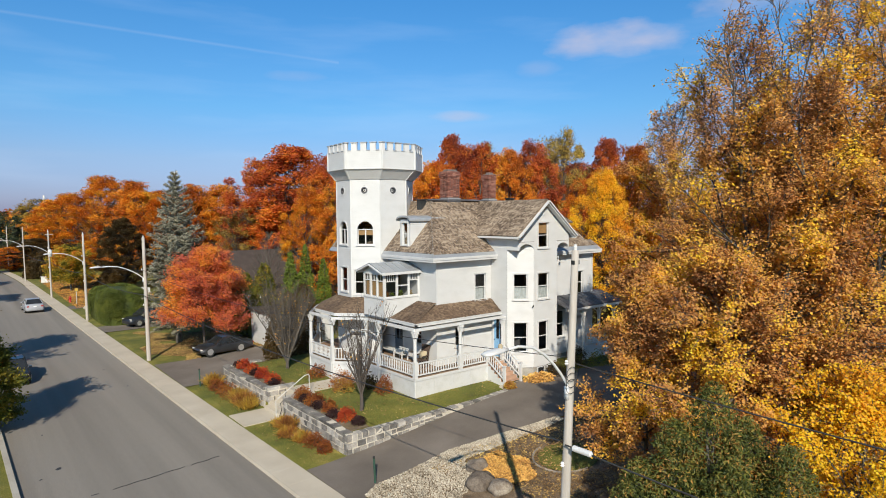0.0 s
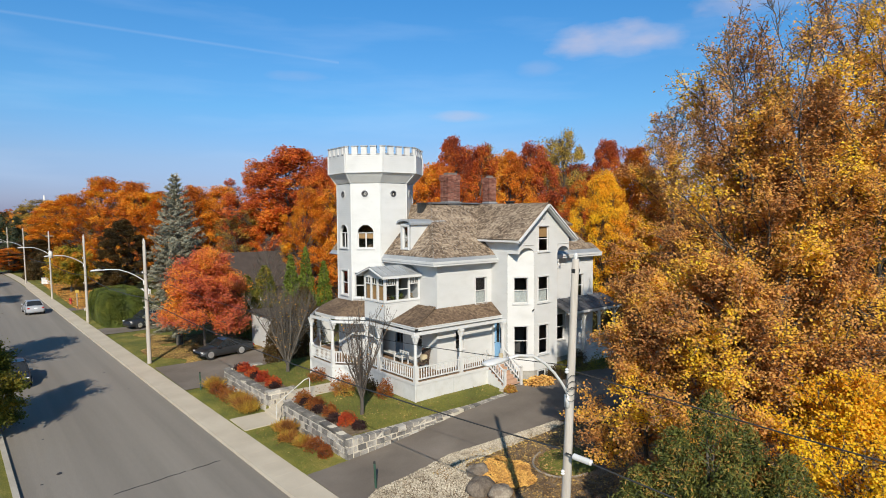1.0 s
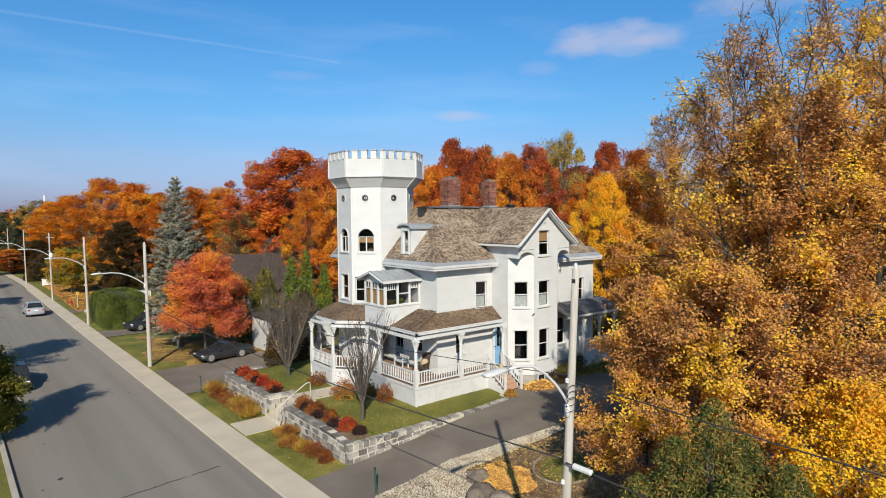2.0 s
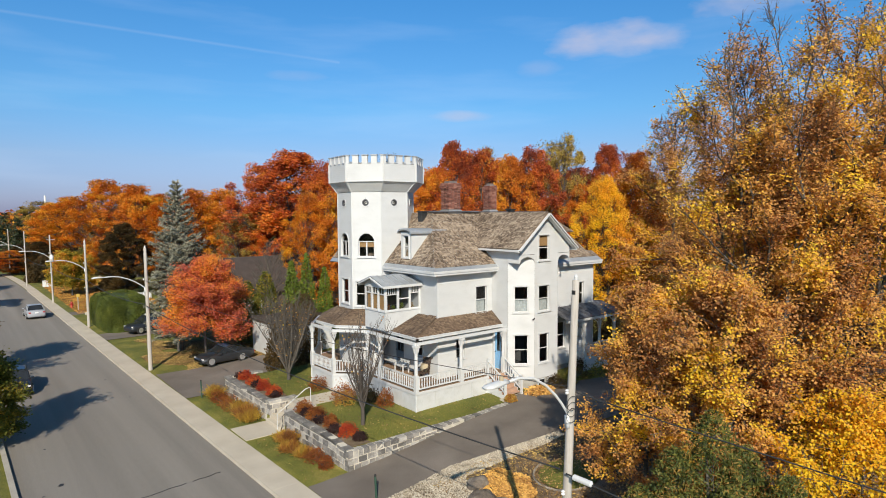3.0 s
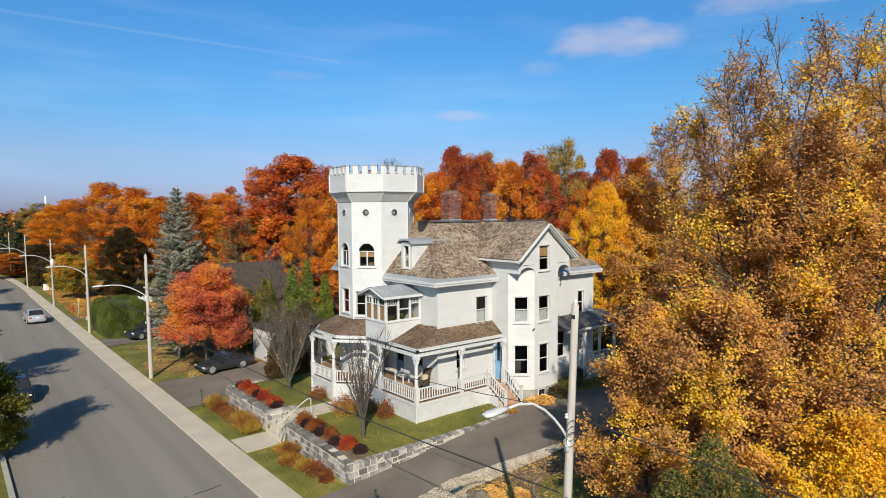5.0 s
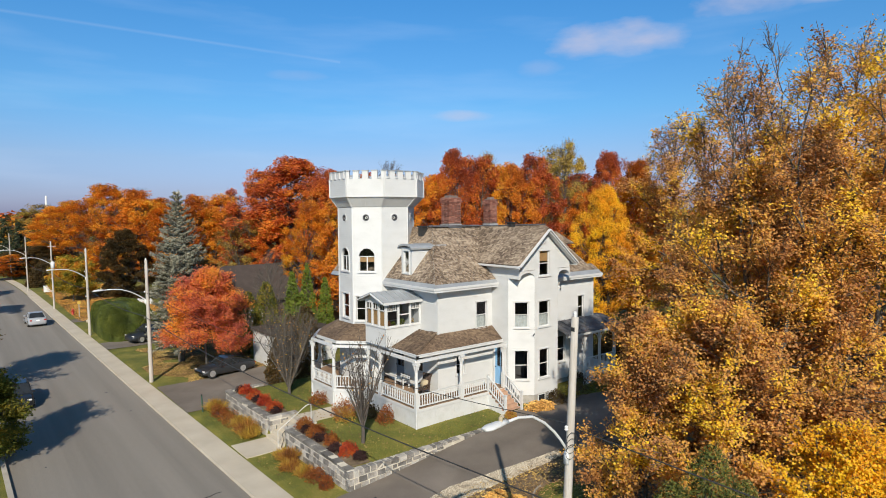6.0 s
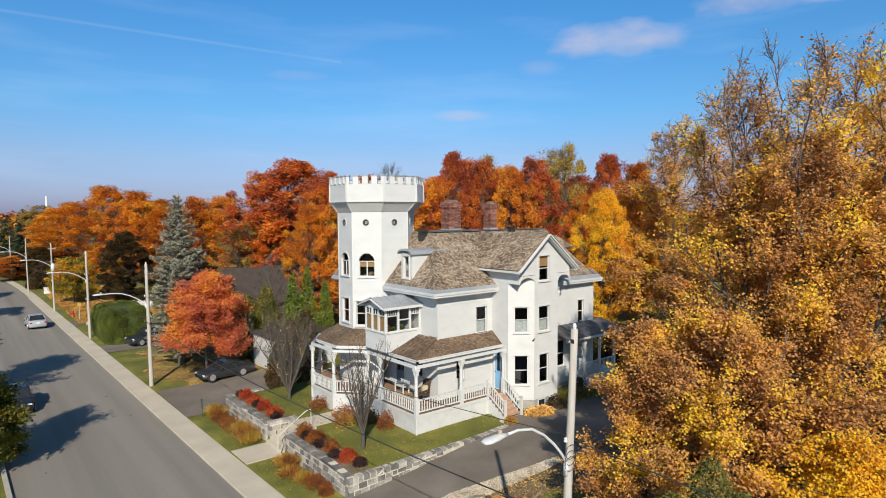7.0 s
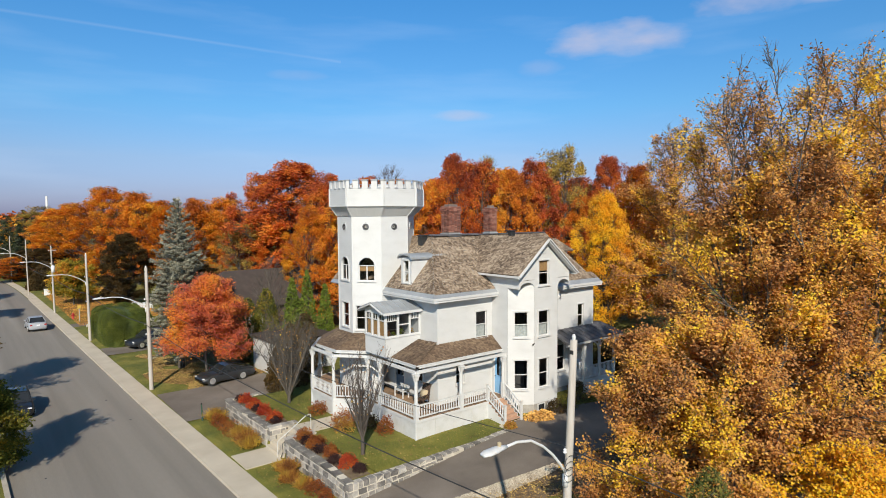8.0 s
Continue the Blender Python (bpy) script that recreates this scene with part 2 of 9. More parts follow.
M["pole_wood"] = surface("weathered_pole", [(0.0, (0.29, 0.26, 0.225)), (0.5, (0.40, 0.365, 0.32)), (1.0, (0.52, 0.48, 0.43))], 1.6, 14, 0.85, 0.4, 0.01, stretch=(6, 6, 0.35))
M["lamp_metal"] = surface("galvanised_metal", [(0.0, (0.56, 0.56, 0.55)), (1.0, (0.70, 0.70, 0.69))], 3, 20, 0.5, 0.05, 0.003, metal=0.1)
M["cable"] = surface("black_cable", [(0.0, grey(0.018)), (1.0, grey(0.04))], 3, 20, 0.6, 0)
M["bark"] = surface("grey_brown_bark", [(0.0, (0.05, 0.042, 0.034)), (0.5, (0.10, 0.086, 0.07)), (1.0, (0.19, 0.165, 0.14))], 2.0, 16, 0.95, 0.8, 0.03, stretch=(2, 2, 0.6))
M["bark_pale"] = surface("grey_shrub_bark", [(0.0, (0.05, 0.04, 0.034)), (1.0, (0.12, 0.10, 0.084))], 3.0, 16, 0.95, 0.5, 0.01)
M["iron"] = surface("dark_iron", [(0.0, grey(0.03)), (1.0, grey(0.07))], 3, 20, 0.5, 0.05, 0.002, metal=0.5)
M["rail_steel"] = surface("painted_steel_rail", [(0.0, (0.46, 0.45, 0.43)), (1.0, (0.62, 0.61, 0.58))], 3, 20, 0.5, 0.05, 0.002)
M["green_stake"] = surface("green_stake_paint", [(0.0, (0.018, 0.05, 0.032)), (1.0, (0.035, 0.085, 0.055))], 3, 20, 0.6, 0.05, 0.002)
M["gold"] = surface("yellow_cap", [(0.0, (0.45, 0.28, 0.04)), (1.0, (0.6, 0.4, 0.08))], 3, 20, 0.6, 0)
M["rubber"] = surface("tyre_rubber", [(0.0, grey(0.015)), (1.0, grey(0.035))], 3, 30, 0.85, 0.1, 0.002)
M["rim"] = surface("alloy_rim", [(0.0, grey(0.6)), (1.0, grey(0.75))], 3, 30, 0.3, 0, metal=0.8)
M["car_glass"] = surface("car_window", [(0.0, (0.012, 0.014, 0.016)), (1.0, (0.03, 0.033, 0.036))], 1, 5, 0.08, 0, spec=0.8)
M["headlight"] = surface("headlight_lens", [(0.0, grey(0.5)), (1.0, grey(0.75))], 3, 20, 0.15, 0)
M["tail_light"] = surface("tail_light_lens", [(0.0, (0.25, 0.012, 0.01)), (1.0, (0.4, 0.03, 0.02))], 3, 20, 0.2, 0)
M["plate"] = surface("number_plate", [(0.0, grey(0.6)), (1.0, grey(0.75))], 3, 20, 0.5, 0)
M["wicker"] = surface("brown_chair_wood", [(0.0, (0.045, 0.028, 0.02)), (1.0, (0.10, 0.065, 0.045))], 3, 30, 0.7, 0.2, 0.004)
M["cushion"] = surface("beige_cushion", [(0.0, (0.36, 0.29, 0.18)), (1.0, (0.5, 0.42, 0.29))], 3, 30, 0.9, 0.1, 0.004)
M["brown_roof"] = surface("dark_house_roof", [(0.0, (0.036, 0.026, 0.022)), (1.0, (0.075, 0.056, 0.047))], 0.8, 12, 0.9, 0.4, 0.02, island=0.4)
M["wood_wall"] = surface("brown_house_wall", [(0.0, (0.09, 0.06, 0.04)), (1.0, (0.17, 0.12, 0.085))], 0.8, 12, 0.9, 0.3, 0.02)
M["hydrant_red"] = surface("red_hydrant_paint", [(0.0, (0.30, 0.02, 0.015)), (1.0, (0.45, 0.04, 0.03))], 3, 20, 0.5, 0.05, 0.002)
M["far_white"] = surface("far_white_wall", [(0.0, (0.6, 0.6, 0.59)), (1.0, (0.78, 0.78, 0.77))], 0.8, 12, 0.8, 0)


def car_paint(name, c, k=1.35):
    return surface(name, [(0.0, c), (1.0, tuple(v * k for v in c))], 1, 8, 0.3, 0, metal=0.0, spec=0.35, coat=0.35)


M["silver_paint"] = car_paint("silver_car_paint", (0.30, 0.31, 0.33), 1.15)
M["graphite_paint"] = car_paint("graphite_car_paint", (0.022, 0.023, 0.025))
M["black_paint"] = car_paint("black_car_paint", (0.016, 0.018, 0.022))
M["brown_paint"] = car_paint("bronze_car_paint", (0.14, 0.11, 0.085))

# leaves
M["leaf_gold"] = leaf_material("golden_brown_leaves", [(0.0, (0.32, 0.145, 0.055)), (0.3, (0.54, 0.257, 0.08)), (0.55, (0.69, 0.365, 0.10)), (0.8, (0.81, 0.47, 0.07)), (1.0, (0.93, 0.64, 0.045))], 0.55, through_light=0.40, island=0.5, drift=3.1)
M["leaf_yellow"] = leaf_material("bright_yellow_leaves", [(0.0, (0.74, 0.34, 0.04)), (0.4, (0.92, 0.55, 0.035)), (1.0, (0.95, 0.69, 0.03))], 0.6, island=0.8)
M["leaf_orange"] = leaf_material("orange_leaves", [(0.0, (0.40, 0.10, 0.02)), (0.35, (0.70, 0.23, 0.026)), (0.7, (0.84, 0.37, 0.03)), (1.0, (0.88, 0.52, 0.04))], 0.25)
M["leaf_red"] = leaf_material("russet_red_leaves", [(0.0, (0.24, 0.05, 0.03)), (0.4, (0.50, 0.11, 0.034)), (0.7, (0.72, 0.19, 0.034)), (1.0, (0.82, 0.34, 0.04))], 0.25)
# Scarlet to orange leaves; the pinker low stops put leaf sheen into the colour.
M["leaf_maple"] = leaf_material("scarlet_maple_leaves", [(0.0, (0.50, 0.125, 0.10)), (0.4, (0.70, 0.19, 0.085)), (0.7, (0.82, 0.28, 0.055)), (1.0, (0.88, 0.44, 0.05))], 0.55)
M["leaf_brown"] = leaf_material("dull_copper_leaves", [(0.0, (0.04, 0.03, 0.014)), (0.5, (0.09, 0.06, 0.022)), (1.0, (0.17, 0.10, 0.03))], 0.4)
M["leaf_green"] = leaf_material("yellowing_green_leaves", [(0.0, (0.065, 0.082, 0.014)), (0.5, (0.145, 0.155, 0.024)), (0.8, (0.28, 0.24, 0.035)), (1.0, (0.45, 0.31, 0.04))], 0.8)
M["leaf_olive"] = leaf_material("olive_yellow_leaves", [(0.0, (0.26, 0.17, 0.04)), (0.5, (0.46, 0.32, 0.065)), (1.0, (0.66, 0.48, 0.10))], 0.35)
M["cedar"] = leaf_material("cedar_foliage", [(0.0, (0.045, 0.06, 0.016)), (0.5, (0.12, 0.14, 0.032)), (0.8, (0.23, 0.215, 0.045)), (1.0, (0.42, 0.23, 0.06))], 2.2, through_light=0.3, island=0.9)
M["thuja"] = leaf_material("thuja_foliage", [(0.0, (0.058, 0.09, 0.01)), (0.6, (0.125, 0.168, 0.018)), (1.0, (0.21, 0.245, 0.028))], 1.2, through_light=0.15)
M["hedge"] = leaf_material("hedge_foliage", [(0.0, (0.036, 0.05, 0.007)), (0.6, (0.08, 0.10, 0.013)), (1.0, (0.145, 0.155, 0.022))], 0.8, through_light=0.12)
M["spruce"] = leaf_material("blue_spruce_needles", [(0.0, (0.11, 0.108, 0.076)), (0.5, (0.245, 0.238, 0.175)), (1.0, (0.43, 0.41, 0.31))], 0.9, through_light=0.1)
M["dark_pine"] = leaf_material("dark_pine_needles", [(0.0, (0.018, 0.028, 0.012)), (1.0, (0.05, 0.065, 0.026))], 0.5, through_light=0.1)
M["shrub_red"] = leaf_material("scarlet_shrub_leaves", [(0.0, (0.286, 0.033, 0.0198)), (0.5, (0.528, 0.0715, 0.0242)), (1.0, (0.616, 0.187, 0.033))], 1.4)
M["shrub_rust"] = leaf_material("rusty_shrub_leaves", [(0.0, (0.17, 0.048, 0.018)), (0.5, (0.34, 0.105, 0.025)), (1.0, (0.47, 0.21, 0.04))], 1.4)
M["shrub_plum"] = leaf_material("dark_plum_leaves", [(0.0, (0.03, 0.015, 0.015)), (1.0, (0.085, 0.04, 0.035))], 1.4)
M["tall_grass"] = leaf_material("tawny_ornamental_grass", [(0.0, (0.26, 0.14, 0.04)), (0.5, (0.48, 0.29, 0.055)), (1.0, (0.66, 0.46, 0.07))], 1.6)
M["perennial"] = leaf_material("fading_perennials", [(0.0, (0.22, 0.09, 0.04)), (0.4, (0.42, 0.19, 0.05)), (0.75, (0.58, 0.34, 0.055)), (1.0, (0.40, 0.34, 0.07))], 1.2)
M["litter"] = leaf_material("fallen_leaves", [(0.0, (0.12, 0.07, 0.03)), (0.4, (0.25, 0.15, 0.06)), (0.75, (0.38, 0.25, 0.085)), (1.0, (0.50, 0.35, 0.11))], 0.6, through_light=0.05, island=0.9)

M["leaf_amber"] = leaf_material("amber_leaves", [(0.0, (0.70, 0.27, 0.03)), (0.3, (0.90, 0.46, 0.03)), (1.0, (0.95, 0.69, 0.03))], 0.35)
M["litter_orange"] = leaf_material("orange_fallen_leaves", [(0.0, (0.22, 0.10, 0.035)), (0.4, (0.42, 0.19, 0.05)), (0.75, (0.58, 0.27, 0.055)), (1.0, (0.66, 0.36, 0.07))], 0.6, through_light=0.05, island=0.9)
M["leaf_turning"] = leaf_material("turning_leaves", [(0.0, (0.10, 0.12, 0.02)), (0.35, (0.28, 0.25, 0.03)), (0.65, (0.66, 0.42, 0.04)), (1.0, (0.72, 0.24, 0.03))], 0.5)

# ---- mesh helpers ----
def finish(name, me, material, parent=None, label="", smooth=False):
    me.materials.append(material)
    if smooth:
        me.polygons.foreach_set("use_smooth", [True] * len(me.polygons))
    ob = new(name, me)
    if parent is not None:
        ob.parent = parent
        ob.matrix_parent_inverse = parent.matrix_basis.inverted()
    return tagged(ob, label)


def part(name, bm, material, parent=None, label="", smooth=False):
    """One bmesh as one mesh object, given in world places, under a thing or a part."""
    me = bpy.data.meshes.new(name)
    bm.to_mesh(me)
    bm.free()
    return finish(name, me, material, parent, label, smooth)


def arrays(name, verts, faces, material, parent=None, label="", smooth=False):
    """A mesh from arrays of corners and of triangles or quads."""
    verts, faces = np.asarray(verts, float), np.asarray(faces, int)
    me = bpy.data.meshes.new(name)
    k = faces.shape[1]
    me.vertices.add(len(verts))
    me.vertices.foreach_set("co", verts.ravel())
    me.loops.add(faces.size)
    me.loops.foreach_set("vertex_index", faces.ravel())
    me.polygons.add(len(faces))
    me.polygons.foreach_set("loop_start", np.arange(len(faces)) * k)
    me.polygons.foreach_set("use_smooth", [smooth] * len(faces))
    me.update(calc_edges=True)
    return finish(name, me, material, parent, label, smooth)


def thing(name, at, label, category, group="", kind="", turn=0.0):
    ob = new(name)
    ob.empty_display_size = 0.2
    ob.matrix_basis = pose(*at, 0, 0, turn)
    return tagged(ob, label, category, group, kind)


def hexa(bm, p):
    """A closed block from eight corners: four below, four above, both anticlockwise from above."""
    v = [bm.verts.new(q) for q in p]
    for f in ((3, 2, 1, 0), (4, 5, 6, 7), (0, 1, 5, 4), (1, 2, 6, 5), (2, 3, 7, 6), (3, 0, 4, 7)):
        bm.faces.new([v[i] for i in f])


def block(bm, x0, x1, y0, y1, z0, z1):
    hexa(bm, [(x0, y0, z0), (x1, y0, z0), (x1, y1, z0), (x0, y1, z0), (x0, y0, z1), (x1, y0, z1), (x1, y1, z1), (x0, y1, z1)])


def beam(bm, a, b, w, h, up=(0, 0, 1)):
    """A square bar from a to b, w wide and h high."""
    a, b = Vector(a), Vector(b)
    d = (b - a).normalized()
    s = d.cross(Vector(up))
    s = s.normalized() * (w / 2) if s.length > 1e-5 else Vector((w / 2, 0, 0))
    u = s.cross(d).normalized() * (h / 2)
    hexa(bm, [a - s - u, a + s - u, b + s - u, b - s - u, a - s + u, a + s + u, b + s + u, b - s + u])


def lathe(bm, at, rings, sides=12, axis=(0, 0, 1)):
    """Rings of (height, radius) turned about an axis through at."""
    at, ax = Vector(at), Vector(axis).normalized()
    e = ax.orthogonal().normalized()
    f = ax.cross(e)
    rows = []
    for h, r in rings:
        rows.append([bm.verts.new(at + ax * h + (e * math.cos(2 * math.pi * i / sides) + f * math.sin(2 * math.pi * i / sides)) * r) for i in range(sides)])
    for p, q in zip(rows, rows[1:]):
        for i in range(sides):
            bm.faces.new((p[i], p[(i + 1) % sides], q[(i + 1) % sides], q[i]))
    bm.faces.new(rows[0][::-1])
    bm.faces.new(rows[-1])


def pipe(bm, points, radius, sides=6):
    """A round bar along points; radius may be one number or one for each point."""
    pts = [Vector(p) for p in points]
    rad = radius if isinstance(radius, (list, tuple)) else [radius] * len(pts)
    rows = []
    for i, p in enumerate(pts):
        d = (pts[min(i + 1, len(pts) - 1)] - pts[max(i - 1, 0)]).normalized()
        e = d.cross(Vector((0.13, 0.2, 1))).normalized()
        f = d.cross(e)
        rows.append([bm.verts.new(p + (e * math.cos(2 * math.pi * k / sides) + f * math.sin(2 * math.pi * k / sides)) * rad[i]) for k in range(sides)])
    for p, q in zip(rows, rows[1:]):
        for i in range(sides):
            bm.faces.new((p[i], p[(i + 1) % sides], q[(i + 1) % sides], q[i]))
    bm.faces.new(rows[0][::-1])
    bm.faces.new(rows[-1])


def prism(bm, outline, z0, z1):
    """An upright prism on an outline of (x, y), anticlockwise; z1 may be a function of x, y."""
    top = z1 if callable(z1) else (lambda x, y: z1)
    low = [bm.verts.new((x, y, z0)) for x, y in outline]
    high = [bm.verts.new((x, y, top(x, y))) for x, y in outline]
    n = len(outline)
    bm.faces.new(low[::-1])
    bm.faces.new(high)
    for i in range(n):
        bm.faces.new((low[i], low[(i + 1) % n], high[(i + 1) % n], high[i]))


def smooth_step(a, b, x):
    t = min(1.0, max(0.0, (x - a) / (b - a)))
    return t * t * (3 - 2 * t)


# ---- the ground ----
def bend(y):
    """How far the street has swung towards -x at y."""
    return 0.0145 * (y - 20) + 0.0009 * max(0.0, y - 112) ** 2


WALL_X, DRIVE_N = 12.9, 22.37


def ground_z(x, y):
    xs = x + bend(y)
    if xs < 1.4:
        return 0.10
    if xs < 10.75:
        return -0.06
    lane = 0.08 + 1.0 * smooth_step(11.2, 23.5, x)
    near = 0.10 + 0.35 * smooth_step(11.5, 22, x)
    if y < DRIVE_N:
        return lane
    if x < WALL_X:
        return 0.10
    if 28.9 < y < 30.9 and x < 14.25:
        return 0.05
    if y < 37.4:
        return 1.06 + 0.006 * (x - 13) - 0.14 * (1 - smooth_step(22.4, 24.2, y))
    return near + (1.06 - near) * (1 - smooth_step(37.4, 40.0, y)) * smooth_step(16.5, 20, x)


def ground_sheet():
    def ticks(lo, hi, a, b, step, extra=()):
        inner = list(np.arange(a, b + 0.01, step)) + list(extra)
        grow = [step * 1.35 ** k for k in range(1, 40)]
        out, s = [], 0.0
        for g in grow:
            s += g
            out.append(s)
        return np.array(sorted(set([round(v, 3) for v in inner + [b + v for v in out if b + v < hi] + [a - v for v in out if a - v > lo] + [lo, hi]])))

    xs = ticks(-2500, 2500, -6, 46, 0.5, (12.82, 12.98, 10.7, 11.2, 14.2, 14.3))
    ys = ticks(-900, 4000, -10, 80, 0.5, (22.31, 22.43, 37.3, 37.5, 28.86, 28.94, 30.86, 30.94))
    v, f = [], []
    for y in ys:
        for x in xs:
            z = ground_z(x, y) + 0.03 * noise.noise((x * 0.35, y * 0.35, 0)) * (1 if x + bend(y) > 11.3 else 0)
            v.append((x, y, z))
    nx = len(xs)
    for j in range(len(ys) - 1):
        for i in range(nx - 1):
            a = j * nx + i
            f.append((a, a + 1, a + nx + 1, a + nx))
    ob = arrays("ground", v, f, M["grass"], smooth=True)
    return tagged(ob, "autumn lawn with patches of yellowing grass", "lawn", kind="structure")


ground_sheet()


def strip(name, material, ys, x_left, x_right, z, label, category, thick=0.0, kind="structure"):
    """A band along the street between two lines of x(y)."""
    bm = bmesh.new()
    rows = []
    for y in ys:
        l, r = x_left(y), x_right(y)
        zz = [z(x, y) if callable(z) else z for x in (l, r)]
        rows.append([bm.verts.new((l, y, zz[0])), bm.verts.new((r, y, zz[1]))] + ([bm.verts.new((r, y, zz[1] - thick)), bm.verts.new((l, y, zz[0] - thick))] if thick else []))
    for p, q in zip(rows, rows[1:]):
        n = len(p)
        for i in range(n if thick else 1):
            bm.faces.new((p[i], p[(i + 1) % n], q[(i + 1) % n], q[i]))
    if thick:
        bm.faces.new(rows[0][::-1])
        bm.faces.new(rows[-1])
    bmesh.ops.recalc_face_normals(bm, faces=bm.faces[:])
    return tagged(part(name, bm, material), label, category, kind=kind)


YS = list(np.arange(-30, 90, 3.0)) + list(np.arange(90, 520, 8.0))
road = strip("road", M["asphalt"], YS, lambda y: 1.62 - bend(y), lambda y: 9.5 - bend(y), 0.0, "grey worn asphalt street", "road")
strip("kerb", M["kerb"], YS, lambda y: 1.42 - bend(y), lambda y: 1.62 - bend(y), 0.14, "weathered concrete kerb along the street", "kerb", 0.3)


def street_marks():
    """Sealed cracks, tyre-worn lanes are in the asphalt; patches and a manhole lie on it."""
    bm = bmesh.new()
    rng = random.Random(5)
    pts = []
    x = 1.7
    y = 25.2
    while x < 9.0:
        pts.append((x - bend(y), y + rng.uniform(-0.04, 0.04), 0.006))
        x += 0.25
        y += 0.035
    for p, q in zip(pts, pts[1:]):
        if rng.random() < 0.75:
            beam(bm, p, q, 0.05, 0.008)
    for (cx, cy, r) in ((3.0, 29.2, 0.13), (2.3, 28.4, 0.06), (8.0, 41.0, 0.08), (7.6, 46.5, 0.09), (2.9, 34.3, 0.06)):
        ring = [bm.verts.new((cx + r * rng.uniform(0.6, 1.2) * math.cos(k), cy + r * 1.3 * rng.uniform(0.6, 1.2) * math.sin(k), 0.006)) for k in np.arange(0, 6.28, 0.7)]
        bm.faces.new(ring)
    part("crack", bm, M["cable"], road, "dark sealed crack and tar spots")


street_marks()


def sidewalk():
    base = tagged(new("pavement"), "pale concrete sidewalk in cast slabs", "sidewalk", kind="structure")
    bm = bmesh.new()
    block(bm, -0.635, 0.635, -0.7495, 0.7495, -0.2, 0.10)
    bmesh.ops.bevel(bm, geom=[e for e in bm.edges if all(v.co.z > 0 for v in e.verts)], offset=0.004, segments=1, affect="EDGES")
    first = part("slab", bm, M["concrete"], base)
    y, k = -20.0, 0
    while y < 112 and k < 295:
        ob = first if k == 0 else new("slab", first.data)
        ob.parent = base
        ob.matrix_basis = pose(10.125 - bend(y), y, 0.03, 0, 0, 0.83)
        y += 1.5 if y < 80 else 1.55
        k += 1
    strip("pavement", M["concrete"], list(np.arange(y - 0.7, 150, 4.0)), lambda yy: 9.48 - bend(yy), lambda yy: 10.75 - bend(yy), 0.13, "far stretch of pale concrete sidewalk", "sidewalk")


def drive_edges(x):
    n = np.interp(x, [10.9, 12.5, 20, 22.2, 23.0, 23.4, 28, 31, 60], [22.1, 22.2, 22.2, 22.2, 22.25, 23.1, 23.1, 22.0, 22.0])
    s = np.interp(x, [10.9, 12.2, 16, 20, 24, 60], [18.2, 18.95, 19.15, 18.1, 17.5, 17.0])
    return s, n


def driveway():
    bm = bmesh.new()
    rows = []
    for x in list(np.arange(10.75, 30, 0.5)) + [32, 36, 42, 50, 58]:
        s, n = drive_edges(x)
        rows.append([bm.verts.new((x, s + (n - s) * k / 4, ground_z(x, 20) + 0.05 + 0.015 * math.sin(k * math.pi / 4))) for k in range(5)])
    for p, q in zip(rows, rows[1:]):
        for i in range(4):
            bm.faces.new((p[i], q[i], q[i + 1], p[i + 1]))
    tagged(part("driveway", bm, M["drive"], smooth=True), "dark asphalt driveway climbing beside the stone wall", "driveway", kind="structure")
    # the neighbour's drives
    for (y0, y1, x1, lab) in ((37.9, 45.1, 18.5, "grey asphalt driveway in front of the white garage"), (61.0, 64.6, 22.0, "narrow asphalt driveway beside the hedge"), (79.5, 82.0, 18.0, "short asphalt driveway beyond the hedge")):
        bm = bmesh.new()
        rows = []
        for x in np.arange(10.75 - bend(y0), x1, 0.6):
            rows.append([bm.verts.new((x, y0 + (y1 - y0) * k / 4, max(ground_z(x, y0 + (y1 - y0) * k / 4), 0.1) + 0.045)) for k in range(5)])
        for p, q in zip(rows, rows[1:]):
            for i in range(4):
                bm.faces.new((p[i], q[i], q[i + 1], p[i + 1]))
        tagged(part("driveway", bm, M["drive"], smooth=True), lab, "driveway", kind="structure")


driveway()


# ---- the white house ----
class Face:
    """A wall's plane: u runs along it from a to b, z is height, o is outwards."""

    def __init__(self, a, b):
        self.a, self.d = Vector((*a, 0)), Vector((b[0] - a[0], b[1] - a[1], 0))
        self.length = self.d.length
        self.d.normalize()
        self.n = Vector((self.d.y, -self.d.x, 0))

    def at(self, u, z, o=0.0):
        return self.a + self.d * u + self.n * o + Vector((0, 0, z))

    def box(self, bm, u0, u1, z0, z1, o0, o1):
        hexa(bm, [self.at(u0, z0, o1), self.at(u1, z0, o1), self.at(u1, z0, o0), self.at(u0, z0, o0),
                  self.at(u0, z1, o1), self.at(u1, z1, o1), self.at(u1, z1, o0), self.at(u0, z1, o0)])


def chord(op, z):
    """The stretch of u that an opening takes out at height z, or None. Openings: (kind, u, z0, w, h)."""
    kind, u, z0, w, h = op
    if z < z0 or z > z0 + h:
        return None
    if kind == "round":
        k = 1 - ((z - z0 - h / 2) / (h / 2)) ** 2
        return (u - w / 2 * math.sqrt(max(k, 0)), u + w / 2 * math.sqrt(max(k, 0)))
    if kind == "arch" and z > z0 + h - w / 2:
        k = 1 - ((z - z0 - h + w / 2) / (w / 2)) ** 2
        return (u - w / 2 * math.sqrt(max(k, 0)), u + w / 2 * math.sqrt(max(k, 0)))
    return (u - w / 2, u + w / 2)


LAP = 0.12


